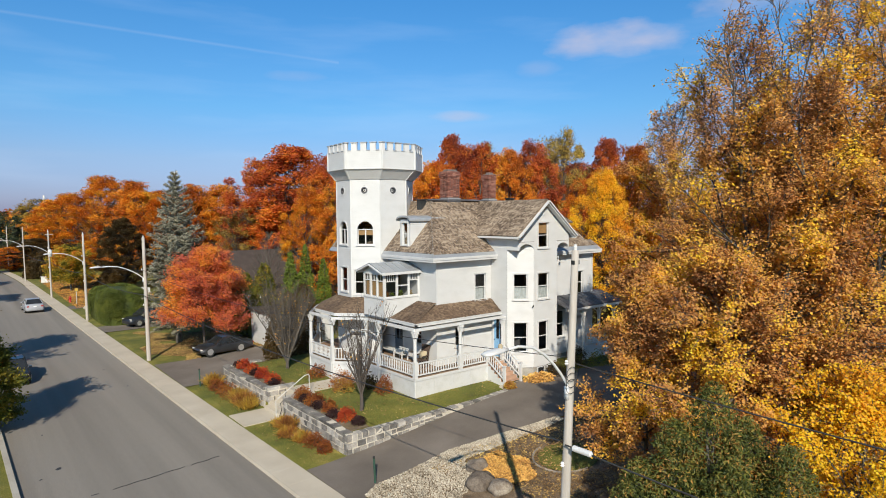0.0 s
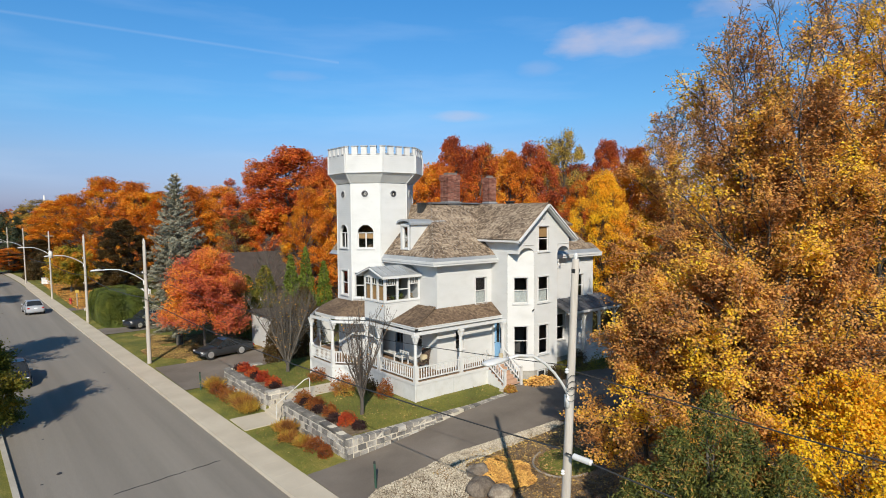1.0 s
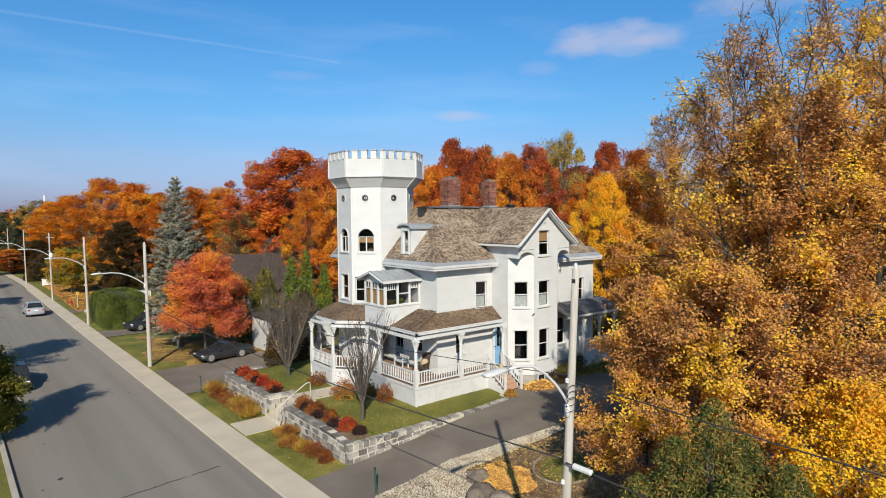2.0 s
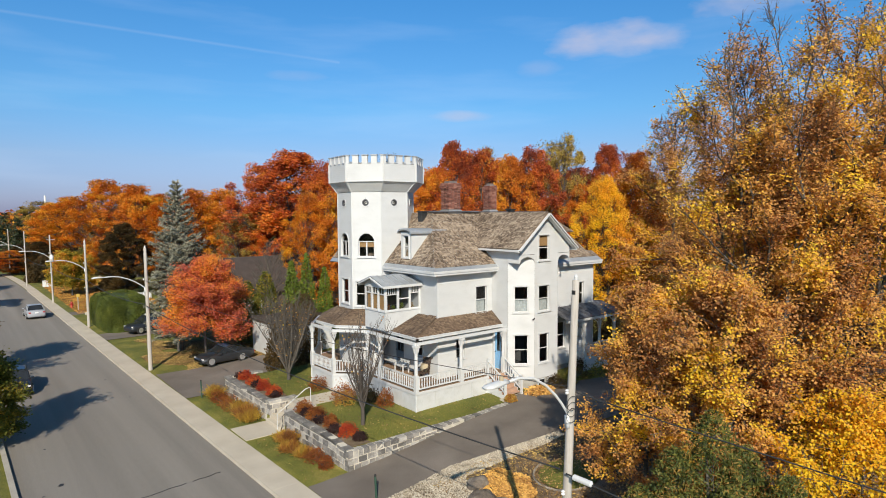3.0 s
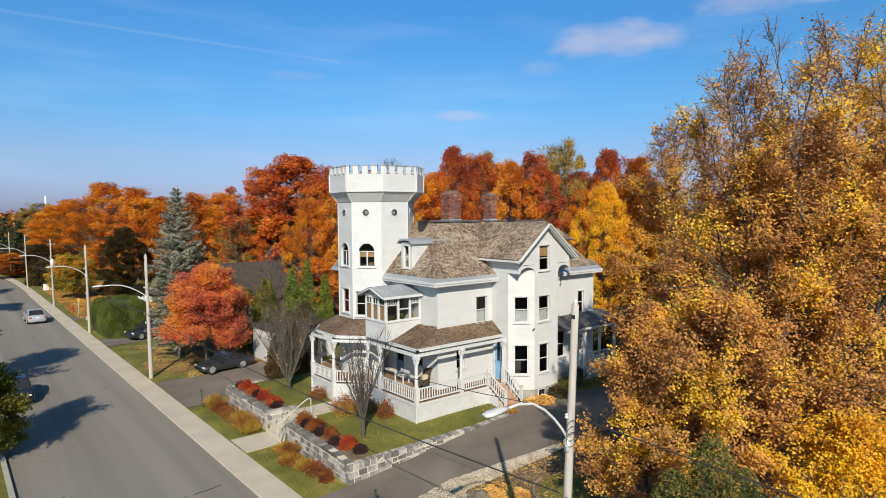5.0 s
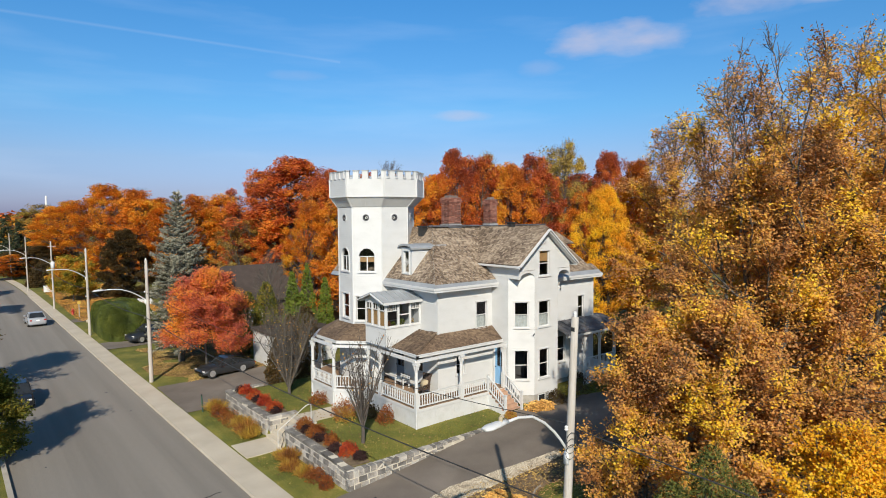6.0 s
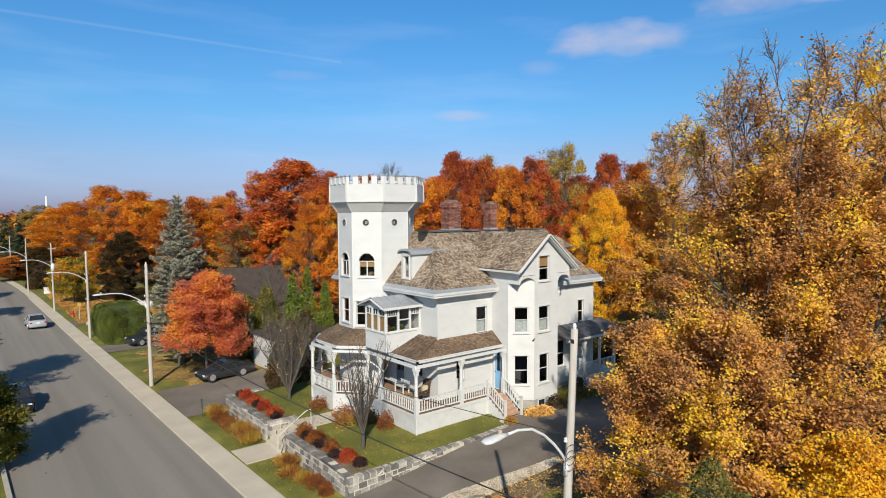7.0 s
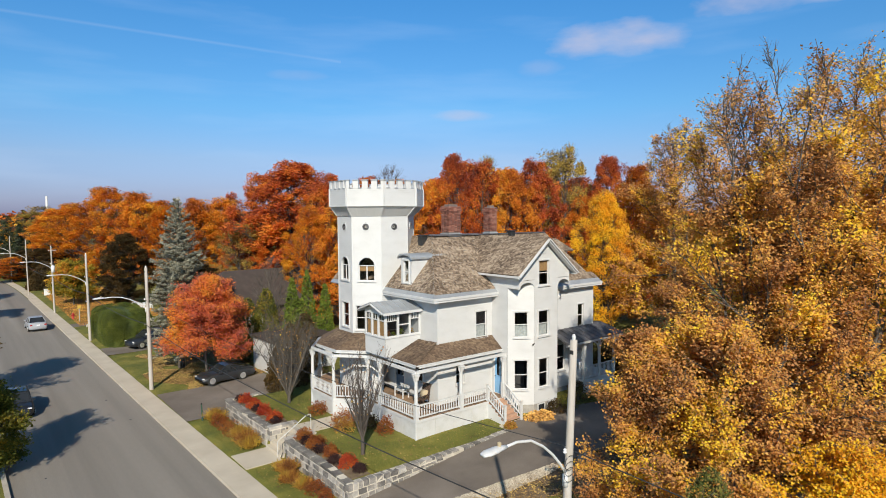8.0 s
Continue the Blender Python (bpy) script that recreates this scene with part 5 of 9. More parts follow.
def porch():
    # deck boards
    outline = PORCH + [(21.5, 36.3), (21.5, 26.0), (WX0 - 0.06, 26.0)]
    bm = bmesh.new()
    prism(bm, outline[::-1] if sum((b[0] - a[0]) * (b[1] + a[1]) for a, b in zip(outline, outline[1:] + outline[:1])) > 0 else outline, FLOOR1 - 0.14, FLOOR1 - 0.02)
    bmesh.ops.recalc_face_normals(bm, faces=bm.faces[:])
    deck = part("porch_deck", bm, M["deck"], house, "worn brown board porch floor")
    v, f = [], []
    x = 18.0
    while x < WX0 - 0.1:
        k = len(v)
        y1 = MY0 + 0.05 if x > MX0 else 30.3
        for (a, b, z) in ((x, 24.40, FLOOR1 - 0.019), (x + 0.105, 24.40, FLOOR1 - 0.019), (x + 0.105, y1, FLOOR1 - 0.019), (x, y1, FLOOR1 - 0.019),
                          (x, 24.40, FLOOR1), (x + 0.105, 24.40, FLOOR1), (x + 0.105, y1, FLOOR1), (x, y1, FLOOR1)):
            v.append((a, b, z))
        f += [(k + a, k + b, k + c, k + d) for a, b, c, d in ((4, 5, 6, 7), (0, 1, 5, 4), (1, 2, 6, 5), (3, 0, 4, 7), (2, 3, 7, 6))]
        x += 0.115
    tagged(arrays("decking", v, f, M["deck"], deck), kind="stuff")
    bm = bmesh.new()
    for a, b in zip(PORCH[::-1], PORCH[-2::-1]):
        fc = Face(a, b)
        fc.box(bm, -0.02, fc.length + 0.02, FLOOR1 - 0.16, FLOOR1 - 0.01, -0.05, 0.045)
    part("deck_edge", bm, M["trim"], house)
    # skirting of wide white panels down to the lawn
    for a, b in zip(PORCH[::-1], PORCH[-2::-1]):
        fc = Face(a, b)
        stairs = abs(fc.a.y - 24.42) < 0.05 and fc.d.x > 0.9
        length = fc.length - (1.38 if stairs else 0.0)
        n = max(1, round(length / 1.25))
        bm = bmesh.new()
        fc.box(bm, 0, length, 0.8, FLOOR1 - 0.17, -0.06, -0.02)
        sk = part("skirting", bm, M["skirt"], house, "white painted porch skirting")
        for k in range(n):
            bm = bmesh.new()
            fc.box(bm, length * k / n + 0.006, length * (k + 1) / n - 0.006, 0.8, FLOOR1 - 0.165, -0.03, 0.0)
            part("panel", bm, M["skirt"], sk)
    for (x, y) in PORCH[1:6] + [(23.08, 24.42)]:
        bm = bmesh.new()
        lathe(bm, (x, y, 0.8), [(0, 0.055), (FLOOR1 - 0.98, 0.055)], 8)
        part("corner_board", bm, M["skirt"], house)
    # posts
    posts = [(18.06, 24.46), (21.12, 24.46), (24.35, 24.46), (18.06, 27.85), (18.06, 29.12), (16.68, 30.64), (16.68, 33.28), (18.35, 35.55)]
    for (x, y) in posts:
        bm = bmesh.new()
        block(bm, x - 0.10, x + 0.10, y - 0.10, y + 0.10, FLOOR1 - 0.02, FLOOR1 + 0.86)
        lathe(bm, (x, y, FLOOR1), [(0.86, 0.10), (1.0, 0.098), (1.9, 0.09), (2.05, 0.10)], 10)
        hexa(bm, [(x - 0.09, y - 0.09, 4.17), (x + 0.09, y - 0.09, 4.17), (x + 0.09, y + 0.09, 4.17), (x - 0.09, y + 0.09, 4.17),
                  (x - 0.13, y - 0.13, 4.42), (x + 0.13, y - 0.13, 4.42), (x + 0.13, y + 0.13, 4.42), (x - 0.13, y + 0.13, 4.42)])
        block(bm, x - 0.155, x + 0.155, y - 0.155, y + 0.155, 4.42, 4.52)
        post = part("porch_post", bm, M["trim"], house, "white turned porch post with a flared capital")
        bm = bmesh.new()
        for dx, dy in ((1, 0), (-1, 0), (0, 1), (0, -1)):
            pipe(bm, [(x + 0.07 * dx, y + 0.07 * dy, 4.12), (x + 0.10 * dx, y + 0.10 * dy, 4.28), (x + 0.14 * dx, y + 0.14 * dy, 4.42)], [0.025, 0.032, 0.028], 5)
        part("bracket", bm, M["trim"], post)
    # rails and balusters
    bal = bmesh.new()
    lathe(bal, (0, 0, 0), [(0, 0.026), (0.1, 0.026), (0.13, 0.038), (0.3, 0.024), (0.45, 0.036), (0.5, 0.026), (0.56, 0.026)], 6)
    first = None
    runs = [((21.02, 24.46), (18.18, 24.46)), ((23.0, 24.46), (21.24, 24.46)), ((18.06, 24.58), (18.06, 27.74)), ((18.06, 27.96), (18.06, 29.02)),
            ((18.0, 29.2), (16.76, 30.54)), ((16.68, 30.76), (16.68, 33.16)), ((16.75, 33.38), (18.28, 35.46))]
    for a, b in runs:
        bm = bmesh.new()
        beam(bm, (*a, FLOOR1 + 0.73), (*b, FLOOR1 + 0.73), 0.10, 0.06)
        beam(bm, (*a, FLOOR1 + 0.12), (*b, FLOOR1 + 0.12), 0.07, 0.06)
        rail = part("porch_rail", bm, M["trim"], house, "white porch railing")
        n = max(2, round(math.dist(a, b) / 0.165))
        for k in range(n):
            t = (k + 0.5) / n
            if first is None:
                first = part("baluster", bal, M["trim"], rail)
                ob = first
            else:
                ob = new("baluster", first.data)
            ob.parent = rail
            ob.matrix_basis = pose(a[0] + (b[0] - a[0]) * t, a[1] + (b[1] - a[1]) * t, FLOOR1 + 0.145)
    # beam and ceiling under the roof
    bm = bmesh.new()
    line = [(24.68, 24.46), (18.06, 24.46), (18.06, 29.12), (16.68, 30.64), (16.68, 33.28), (18.35, 35.55), (20.4, 36.2)]
    for a, b in zip(line, line[1:]):
        beam(bm, (*a, 4.60), (*b, 4.60), 0.16, 0.14)
    part("porch_beam", bm, M["trim"], house)
    bm = bmesh.new()
    eave = grown(PORCH, 0.32)
    poly = [(WX0 - 0.02, eave[0][1])] + eave[1:] + [(21.3, 36.5), (21.3, 26.0), (WX0 - 0.02, 26.0)]
    bm.faces.new([bm.verts.new((x, y, 4.69)) for x, y in poly])
    part("porch_ceiling", bm, M["trim"], house)
    # roof planes between the eave line and the wall line
    ez, wz = 4.86, 5.55
    planes = [([(eave[1][0], eave[1][1], ez), (WX0 + 0.12, eave[0][1], ez), (WX0 + 0.12, MY0, wz), (MX0, MY0, wz)], 21),
              ([(eave[2][0], eave[2][1], ez), (eave[1][0], eave[1][1], ez), (MX0, MY0, wz), (MX0 - 0.3, 29.8, wz)], 22),
              ([(eave[3][0], eave[3][1], ez), (eave[2][0], eave[2][1], ez), (MX0 - 0.3, 29.8, wz), (18.5, 31.4, wz)], 23),
              ([(eave[4][0], eave[4][1], ez), (eave[3][0], eave[3][1], ez), (18.5, 31.4, wz), (18.5, 33.3, wz)], 24),
              ([(eave[5][0], eave[5][1], ez), (eave[4][0], eave[4][1], ez), (18.5, 33.3, wz), (19.8, 34.6, wz)], 25),
              ([(eave[6][0], eave[6][1], ez), (eave[5][0], eave[5][1], ez), (19.8, 34.6, wz), (21.0, 34.6, wz)], 26)]
    for c, s in planes:
        shingled(house, c, M["shingle_dark"], 0.0, 0.07, label="dark brown shingled porch roof", seed=s, step=0.11)
    bm = bmesh.new()
    ev = [(WX0 + 0.12, eave[0][1])] + eave[1:]
    for a, b in zip(ev[4::-1], ev[3::-1]):
        fc = Face(a, b)
        fc.box(bm, -0.02, fc.length + 0.02, ez - 0.17, ez - 0.03, -0.10, 0.02)
        fc.box(bm, -0.03, fc.length + 0.03, ez - 0.05, ez + 0.005, -0.04, 0.05)
    part("eave", bm, M["trim"], house, "white porch gutter and fascia")
    # stairs down to the drive
    x0, x1 = 23.12, 24.36
    n = 6
    rise, run = (FLOOR1 - 1.10) / n, 0.26
    bm = bmesh.new()
    for k in range(1, n):
        z = FLOOR1 - k * rise
        block(bm, x0, x1, 24.38 - k * run, 24.38 - (k - 1) * run + 0.02, z - 0.04, z)
    st = part("stairs", bm, M["stair_wood"], house, "wooden porch steps")
    bm = bmesh.new()
    for k in range(1, n):
        z = FLOOR1 - k * rise
        block(bm, x0 + 0.02, x1 - 0.02, 24.38 - (k - 1) * run - 0.02, 24.38 - (k - 1) * run + 0.0, z, z + rise - 0.04)
    part("riser", bm, M["stair_wood"], st)
    for x in (x0 - 0.05, x1 + 0.01):
        bm = bmesh.new()
        for k in range(1, n):
            block(bm, x, x + 0.04, 24.38 - k * run + 0.001, 24.38 - (k - 1) * run, 0.9, FLOOR1 - k * rise)
        part("stringer", bm, M["trim"], st)
    for x in (x0 - 0.02, x1 + 0.02):
        bm = bmesh.new()
        beam(bm, (x, 24.40, FLOOR1 + 0.82), (x, 23.06, FLOOR1 - 0.06), 0.08, 0.06)
        beam(bm, (x, 24.40, FLOOR1 + 0.14), (x, 23.06, FLOOR1 - 0.72), 0.06, 0.06)
        block(bm, x - 0.06, x + 0.06, 22.98, 23.10, 1.0, FLOOR1 + 0.02)
        block(bm, x - 0.08, x + 0.08, 22.96, 23.12, FLOOR1 + 0.02, FLOOR1 + 0.08)
        block(bm, x - 0.06, x + 0.06, 24.38, 24.50, FLOOR1, FLOOR1 + 0.95)
        rail = part("stair_rail", bm, M["trim"], st, "white stair railing")
        for k in range(7):
            y = 24.26 - k * 0.17
            ob = new("baluster", first.data)
            ob.parent = st
            ob.matrix_basis = pose(x, y, FLOOR1 + 0.14 - (24.40 - y) * 0.642 + 0.02)
    bm = bmesh.new()
    block(bm, x0 - 0.3, x1 + 0.35, 22.55, 23.2, 0.95, 1.12)
    part("landing", bm, M["concrete"], st, "pale concrete landing slab")


def side_porch():
    """The small porch on the drive side, under a dark metal roof."""
    x0, x1, y0, y1, z0 = 30.9, 34.3, 23.75, 25.0, 2.05
    bm = bmesh.new()
    block(bm, x0, x1, y0, 26.5, z0 - 0.15, z0)
    block(bm, x0 + 0.05, x1 - 0.05, y0 + 0.04, y0 + 0.10, 1.0, z0 - 0.15)
    deck = part("porch_deck", bm, M["skirt"], house, "grey painted side porch floor")
    metal_plane(house, [(29.0, y0 - 0.35, 4.72), (x1 + 0.4, y0 - 0.35, 4.72), (x1 + 0.05, 25.05, 5.3), (29.0, 25.05, 5.3)], M["dark_metal"], 0.5, 0.1, label="dark sheet-metal porch roof")
    metal_plane(house, [(x1 + 0.4, y0 - 0.35, 4.72), (x1 + 0.4, 27.5, 4.72), (33.2, 27.5, 5.3), (x1 + 0.05, 25.05, 5.3)], M["dark_metal"], 0, 0.1, label="dark sheet-metal porch roof")
    bm = bmesh.new()
    beam(bm, (29.0, y0 - 0.3, 4.6), (x1 + 0.35, y0 - 0.3, 4.6), 0.06, 0.16)
    beam(bm, (29.2, y0, 4.52), (x1, y0, 4.52), 0.12, 0.2)
    part("eave", bm, M["rail_steel"], house)
    for x in (31.0, 32.6, x1 - 0.08):
        bm = bmesh.new()
        block(bm, x - 0.07, x + 0.07, y0 + 0.0, y0 + 0.14, z0, 4.45)
        for s in (-1, 1):
            pipe(bm, [(x + 0.07 * s, y0 + 0.07, 3.8), (x + 0.22 * s, y0 + 0.07, 4.2), (x + 0.6 * s, y0 + 0.07, 4.42)], 0.035, 6)
        part("porch_post", bm, M["rail_steel"], house, "grey porch post with curved brackets")
    for a, b in (((31.08, y0 + 0.07), (32.52, y0 + 0.07)), ((32.68, y0 + 0.07), (x1 - 0.15, y0 + 0.07))):
        bm = bmesh.new()
        beam(bm, (*a, z0 + 0.8), (*b, z0 + 0.8), 0.08, 0.06)
        beam(bm, (*a, z0 + 0.1), (*b, z0 + 0.1), 0.06, 0.05)
        rail = part("porch_rail", bm, M["skirt"], house, "grey white porch railing")
        n = 10
        for k in range(n):
            x = a[0] + (b[0] - a[0]) * (k + 0.5) / n
            bm = bmesh.new()
            block(bm, x - 0.018, x + 0.018, a[1] - 0.018, a[1] + 0.018, z0 + 0.12, z0 + 0.78)
            part("baluster", bm, M["skirt"], rail)
    bm = bmesh.new()
    block(bm, 31.6, 32.25, 24.5, 25.0, 3.2, 3.75)
    part("utility_box", bm, M["trim"], house, "white box on the porch wall")


porch()
side_porch()
chimneys()


def hook():
    bm = bmesh.new()
    f = Face((WX0, 24.28), (25.8, WY0))
    p = f.at(f.length - 0.1, 5.15, 0.02)
    pipe(bm, [p, p + f.n * 0.12, p + f.n * 0.2 + Vector((0.1, 0, 0.12))], 0.03, 6)
    part("cable_hook", bm, M["iron"], house)


hook()


# ---- the stone wall and garden ----
def stone_wall():
    """A low retaining wall of dressed grey blocks in pale mortar, each block a stone of its own."""
    rng = random.Random(12)

    def block_mesh(seed):
        r = random.Random(seed)
        bm = bmesh.new()
        block(bm, -0.5, 0.5, -0.16, 0.16, -0.5, 0.5)
        for v in bm.verts:
            v.co += Vector((r.uniform(-0.05, 0.03), r.uniform(-0.03, 0.03), r.uniform(-0.09, 0.06) if v.co.z < 0 else r.uniform(-0.08, 0.02)))
        return bm

    runs = [("garden wall beside the driveway", [(12.74, 22.25), (23.0, 22.25)], 1), ("garden wall along the sidewalk", [(12.75, 28.62), (12.75, 22.29)], 0), ("garden wall along the sidewalk beyond the steps", [(12.75, 37.6), (12.75, 31.18)], 0),
            ("garden wall return by the neighbour's drive", [(15.2, 37.7), (12.85, 37.7)], 0), ("wall end beside the garden steps", [(12.80, 30.84), (14.5, 30.84)], 2), ("wall end beside the garden steps", [(14.5, 28.96), (12.80, 28.96)], 2)]
    meshes = []
    for lab, (a, b), mode in runs:
        f = Face(a, b)

        def top(u):
            x = f.a.x + f.d.x * u
            if mode == 1:
                return max(ground_z(x, 22) + 0.04, 1.0)
            return 1.17 - (0.14 * (1 - smooth_step(22.4, 24.2, f.a.y + f.d.y * u)) if mode == 0 else 0.0)

        def foot(u):
            x = f.a.x + f.d.x * u
            return ground_z(x, 22) - 0.05 if mode == 1 else 0.05
        bm = bmesh.new()
        n = max(2, int(f.length / 0.4))
        for k in range(n):
            u0, u1 = 0.08 + (f.length - 0.16) * k / n, 0.08 + (f.length - 0.16) * (k + 1) / n
            face_low = min(foot(u0), foot(u1)) - 0.3
            hexa(bm, [f.at(u0, face_low, -0.022), f.at(u1, face_low, -0.022), f.at(u1, face_low, -0.36), f.at(u0, face_low, -0.36),
                      f.at(u0, top(u0) - 0.012, -0.016), f.at(u1, top(u1) - 0.012, -0.016), f.at(u1, top(u1) - 0.012, -0.36), f.at(u0, top(u0) - 0.012, -0.36)])
        wall = tagged(part("garden_wall", bm, M["mortar"]), "low grey stone " + lab + ", pale mortar joints", "stone wall")
        bounds = (0.0, 0.34, 0.67, 1.0) if mode == 1 else (0.0, 0.30, 0.58, 0.84, 1.0)
        courses = len(bounds) - 1
        for c in range(courses):
            u = -rng.uniform(0.0, 0.25)
            while u < f.length - 0.05:
                w = rng.uniform(0.5, 1.0) if c == courses - 1 and mode != 1 else rng.uniform(0.24, 0.52)
                a0, a1 = max(u, 0.0) + 0.026, min(u + w, f.length) - 0.026
                u += w
                if a1 - a0 < 0.12:
                    continue
                lo, hi = foot((a0 + a1) / 2), top((a0 + a1) / 2)
                if hi - lo < 0.22:
                    if c < courses - 1:
                        continue
                    z0, z1 = lo, hi
                else:
                    z0 = lo + (hi - lo) * bounds[c]
                    z1 = lo + (hi - lo) * bounds[c + 1]
                z0, z1 = z0 + 0.022 + rng.uniform(0, 0.02), z1 - (0.022 + rng.uniform(0, 0.02) if c < courses - 1 else 0.0)
                if z1 - z0 < 0.05:
                    continue
                if len(meshes) < 5:
                    ob = part("stone", block_mesh(len(meshes)), M["stone"], wall)
                    meshes.append(ob.data)
                else:
                    ob = new("stone", meshes[rng.randrange(5)])
                    ob.parent = wall
                deep = 1.18 if c == courses - 1 else 1.0
                if c == courses - 1 and mode == 0:
                    ob.material_slots[0].link = 'OBJECT'
                    ob.material_slots[0].material = M["cap_stone"]
                m = Matrix.Translation(f.at((a0 + a1) / 2, (z0 + z1) / 2, 0.018 - 0.16 * deep + rng.uniform(-0.01, 0.012))) @ Matrix.Rotation(math.atan2(f.d.y, f.d.x), 4, "Z") @ Matrix.Diagonal((a1 - a0, deep, z1 - z0, 1))
                ob.matrix_basis = m


def garden_steps():
    t = thing("garden_steps", (12.8, 29.85, 0.1), "pale stone garden steps with a steel handrail", "steps")
    bm = bmesh.new()
    for k in range(5):
        block(bm, 12.6 + 0.32 * k, 14.3, 28.97, 30.83, 0.0, 0.1 + 0.19 * (k + 1))
    bmesh.ops.bevel(bm, geom=bm.edges[:], offset=0.012, segments=1, affect="EDGES")
    part("steps", bm, M["concrete"], t)
    bm = bmesh.new()
    pipe(bm, [(12.55, 29.15, 0.1), (12.55, 29.15, 0.95), (12.62, 29.15, 1.02), (14.15, 29.15, 1.98), (14.4, 29.15, 2.03), (14.45, 29.15, 1.98), (14.45, 29.15, 1.0)], 0.022, 8)
    part("handrail", bm, M["rail_steel"], t, "grey tubular steel handrail")
    bm = bmesh.new()
    pipe(bm, [(12.6, 28.9, 0.15), (12.72, 28.86, 0.5), (12.7, 28.92, 0.85), (12.95, 28.86, 1.1), (12.9, 28.8, 1.35), (13.02, 28.82, 1.42)], 0.018, 6)
    part("iron_rail", bm, M["iron"], t, "twisted black iron rail")
    for (x0, x1, z) in ((10.72, 12.6, 0.135), (14.3, 17.9, 1.10)):
        bm = bmesh.new()
        y0, y1 = (28.75, 30.9) if x0 < 12 else (29.0, 30.6)
        block(bm, x0, x1, y0, y1, z - 0.15, z)
        tagged(part("path", bm, M["concrete"]), "pale concrete path from the sidewalk to the porch", "path", kind="structure")


garden_steps()


# ---- foliage ----
def unit(rng, n):
    d = rng.normal(size=(n, 3))
    return d / np.linalg.norm(d, axis=1, keepdims=True)


def leaf_quads(rng, centres, size, up=0.35, slim=0.62, fold=0.25):
    """One small kite-shaped leaf at each centre."""
    n = len(centres)
    nrm = unit(rng, n)
    nrm[:, 2] = np.abs(nrm[:, 2]) + up
    nrm += np.array(to_sun) * 0.45      # leaves turn their faces to the light
    nrm /= np.linalg.norm(nrm, axis=1, keepdims=True)
    t = unit(rng, n)
    t -= nrm * np.sum(t * nrm, axis=1, keepdims=True)
    t /= np.linalg.norm(t, axis=1, keepdims=True) + 1e-9
    b = np.cross(nrm, t)
    s = (size * rng.uniform(0.65, 1.3, n))[:, None]
    p = np.stack([centres - t * s * 0.5, centres + b * s * slim * 0.5 + nrm * s * fold * 0.5, centres + t * s * 0.55, centres - b * s * slim * 0.5 + nrm * s * fold * 0.5], axis=1)
    return p.reshape(-1, 3), np.arange(4 * n).reshape(n, 4)


def vase_tree(name, at, height, spread, label, seed, stems=9, branches=11, twigs=4, leaf=0.0, r=0.10, bark="bark_pale", fork_z=1.05):
    """A small bare tree: one short trunk that forks into many rising stems with fine upright branches."""
    rng = np.random.default_rng(seed)
    ob = thing(name, at, label, "tree")
    wood, spots = Wood(), []
    base = np.array(at, float)
    fork = curve_from(rng, base - np.array([0, 0, 0.1]), (0.02, 0, 1), fork_z, 5, 0.03, 0)
    wood.limb(fork, r, r * 0.8, 10)
    for i in range(stems):
        az = i * 2.4 + rng.uniform(-0.3, 0.3)
        out = 0.12 + 0.55 * rng.random()
        length = (height - 1.0) * rng.uniform(0.75, 1.0)
        st = curve_from(rng, fork[-1 - (i % 2)], (math.cos(az) * out * spread, math.sin(az) * out * spread, 1.0), length, 9, 0.05, 0.05)
        wood.limb(st, r * 0.42, 0.008, 6)
        for j in range(branches):
            g = 0.12 + 0.85 * (j + rng.random()) / branches
            q = st[min(int(g * 9), 9)]
            a2 = rng.uniform(0, 6.28)
            br = curve_from(rng, q, (math.cos(a2) * 0.75, math.sin(a2) * 0.75, 1.0), (1.25 - 0.6 * g) * rng.uniform(0.6, 1.15), 5, 0.09, 0.09)
            wood.limb(br, 0.017 * (1.25 - g), 0.005, 4)
            for m in range(twigs):
                k = 1 + m * 4 // max(1, twigs)
                a3 = rng.uniform(0, 6.28)
                tw = curve_from(rng, br[k], (math.cos(a3) * 0.7, math.sin(a3) * 0.7, 1.0), rng.uniform(0.2, 0.5), 3, 0.1, 0.08)
                wood.limb(tw, 0.006, 0.003, 3)
                if rng.random() < leaf:
                    spots.append(tw[-1] + rng.normal(size=3) * 0.06)
                    spots.append(tw[1] + rng.normal(size=3) * 0.06)
    wood.mesh("trunk", M[bark], ob)
    if spots:
        v, f = leaf_quads(rng, np.array(spots), 0.11)
        arrays("crown", v, f, M["leaf_gold"], ob)
    return ob


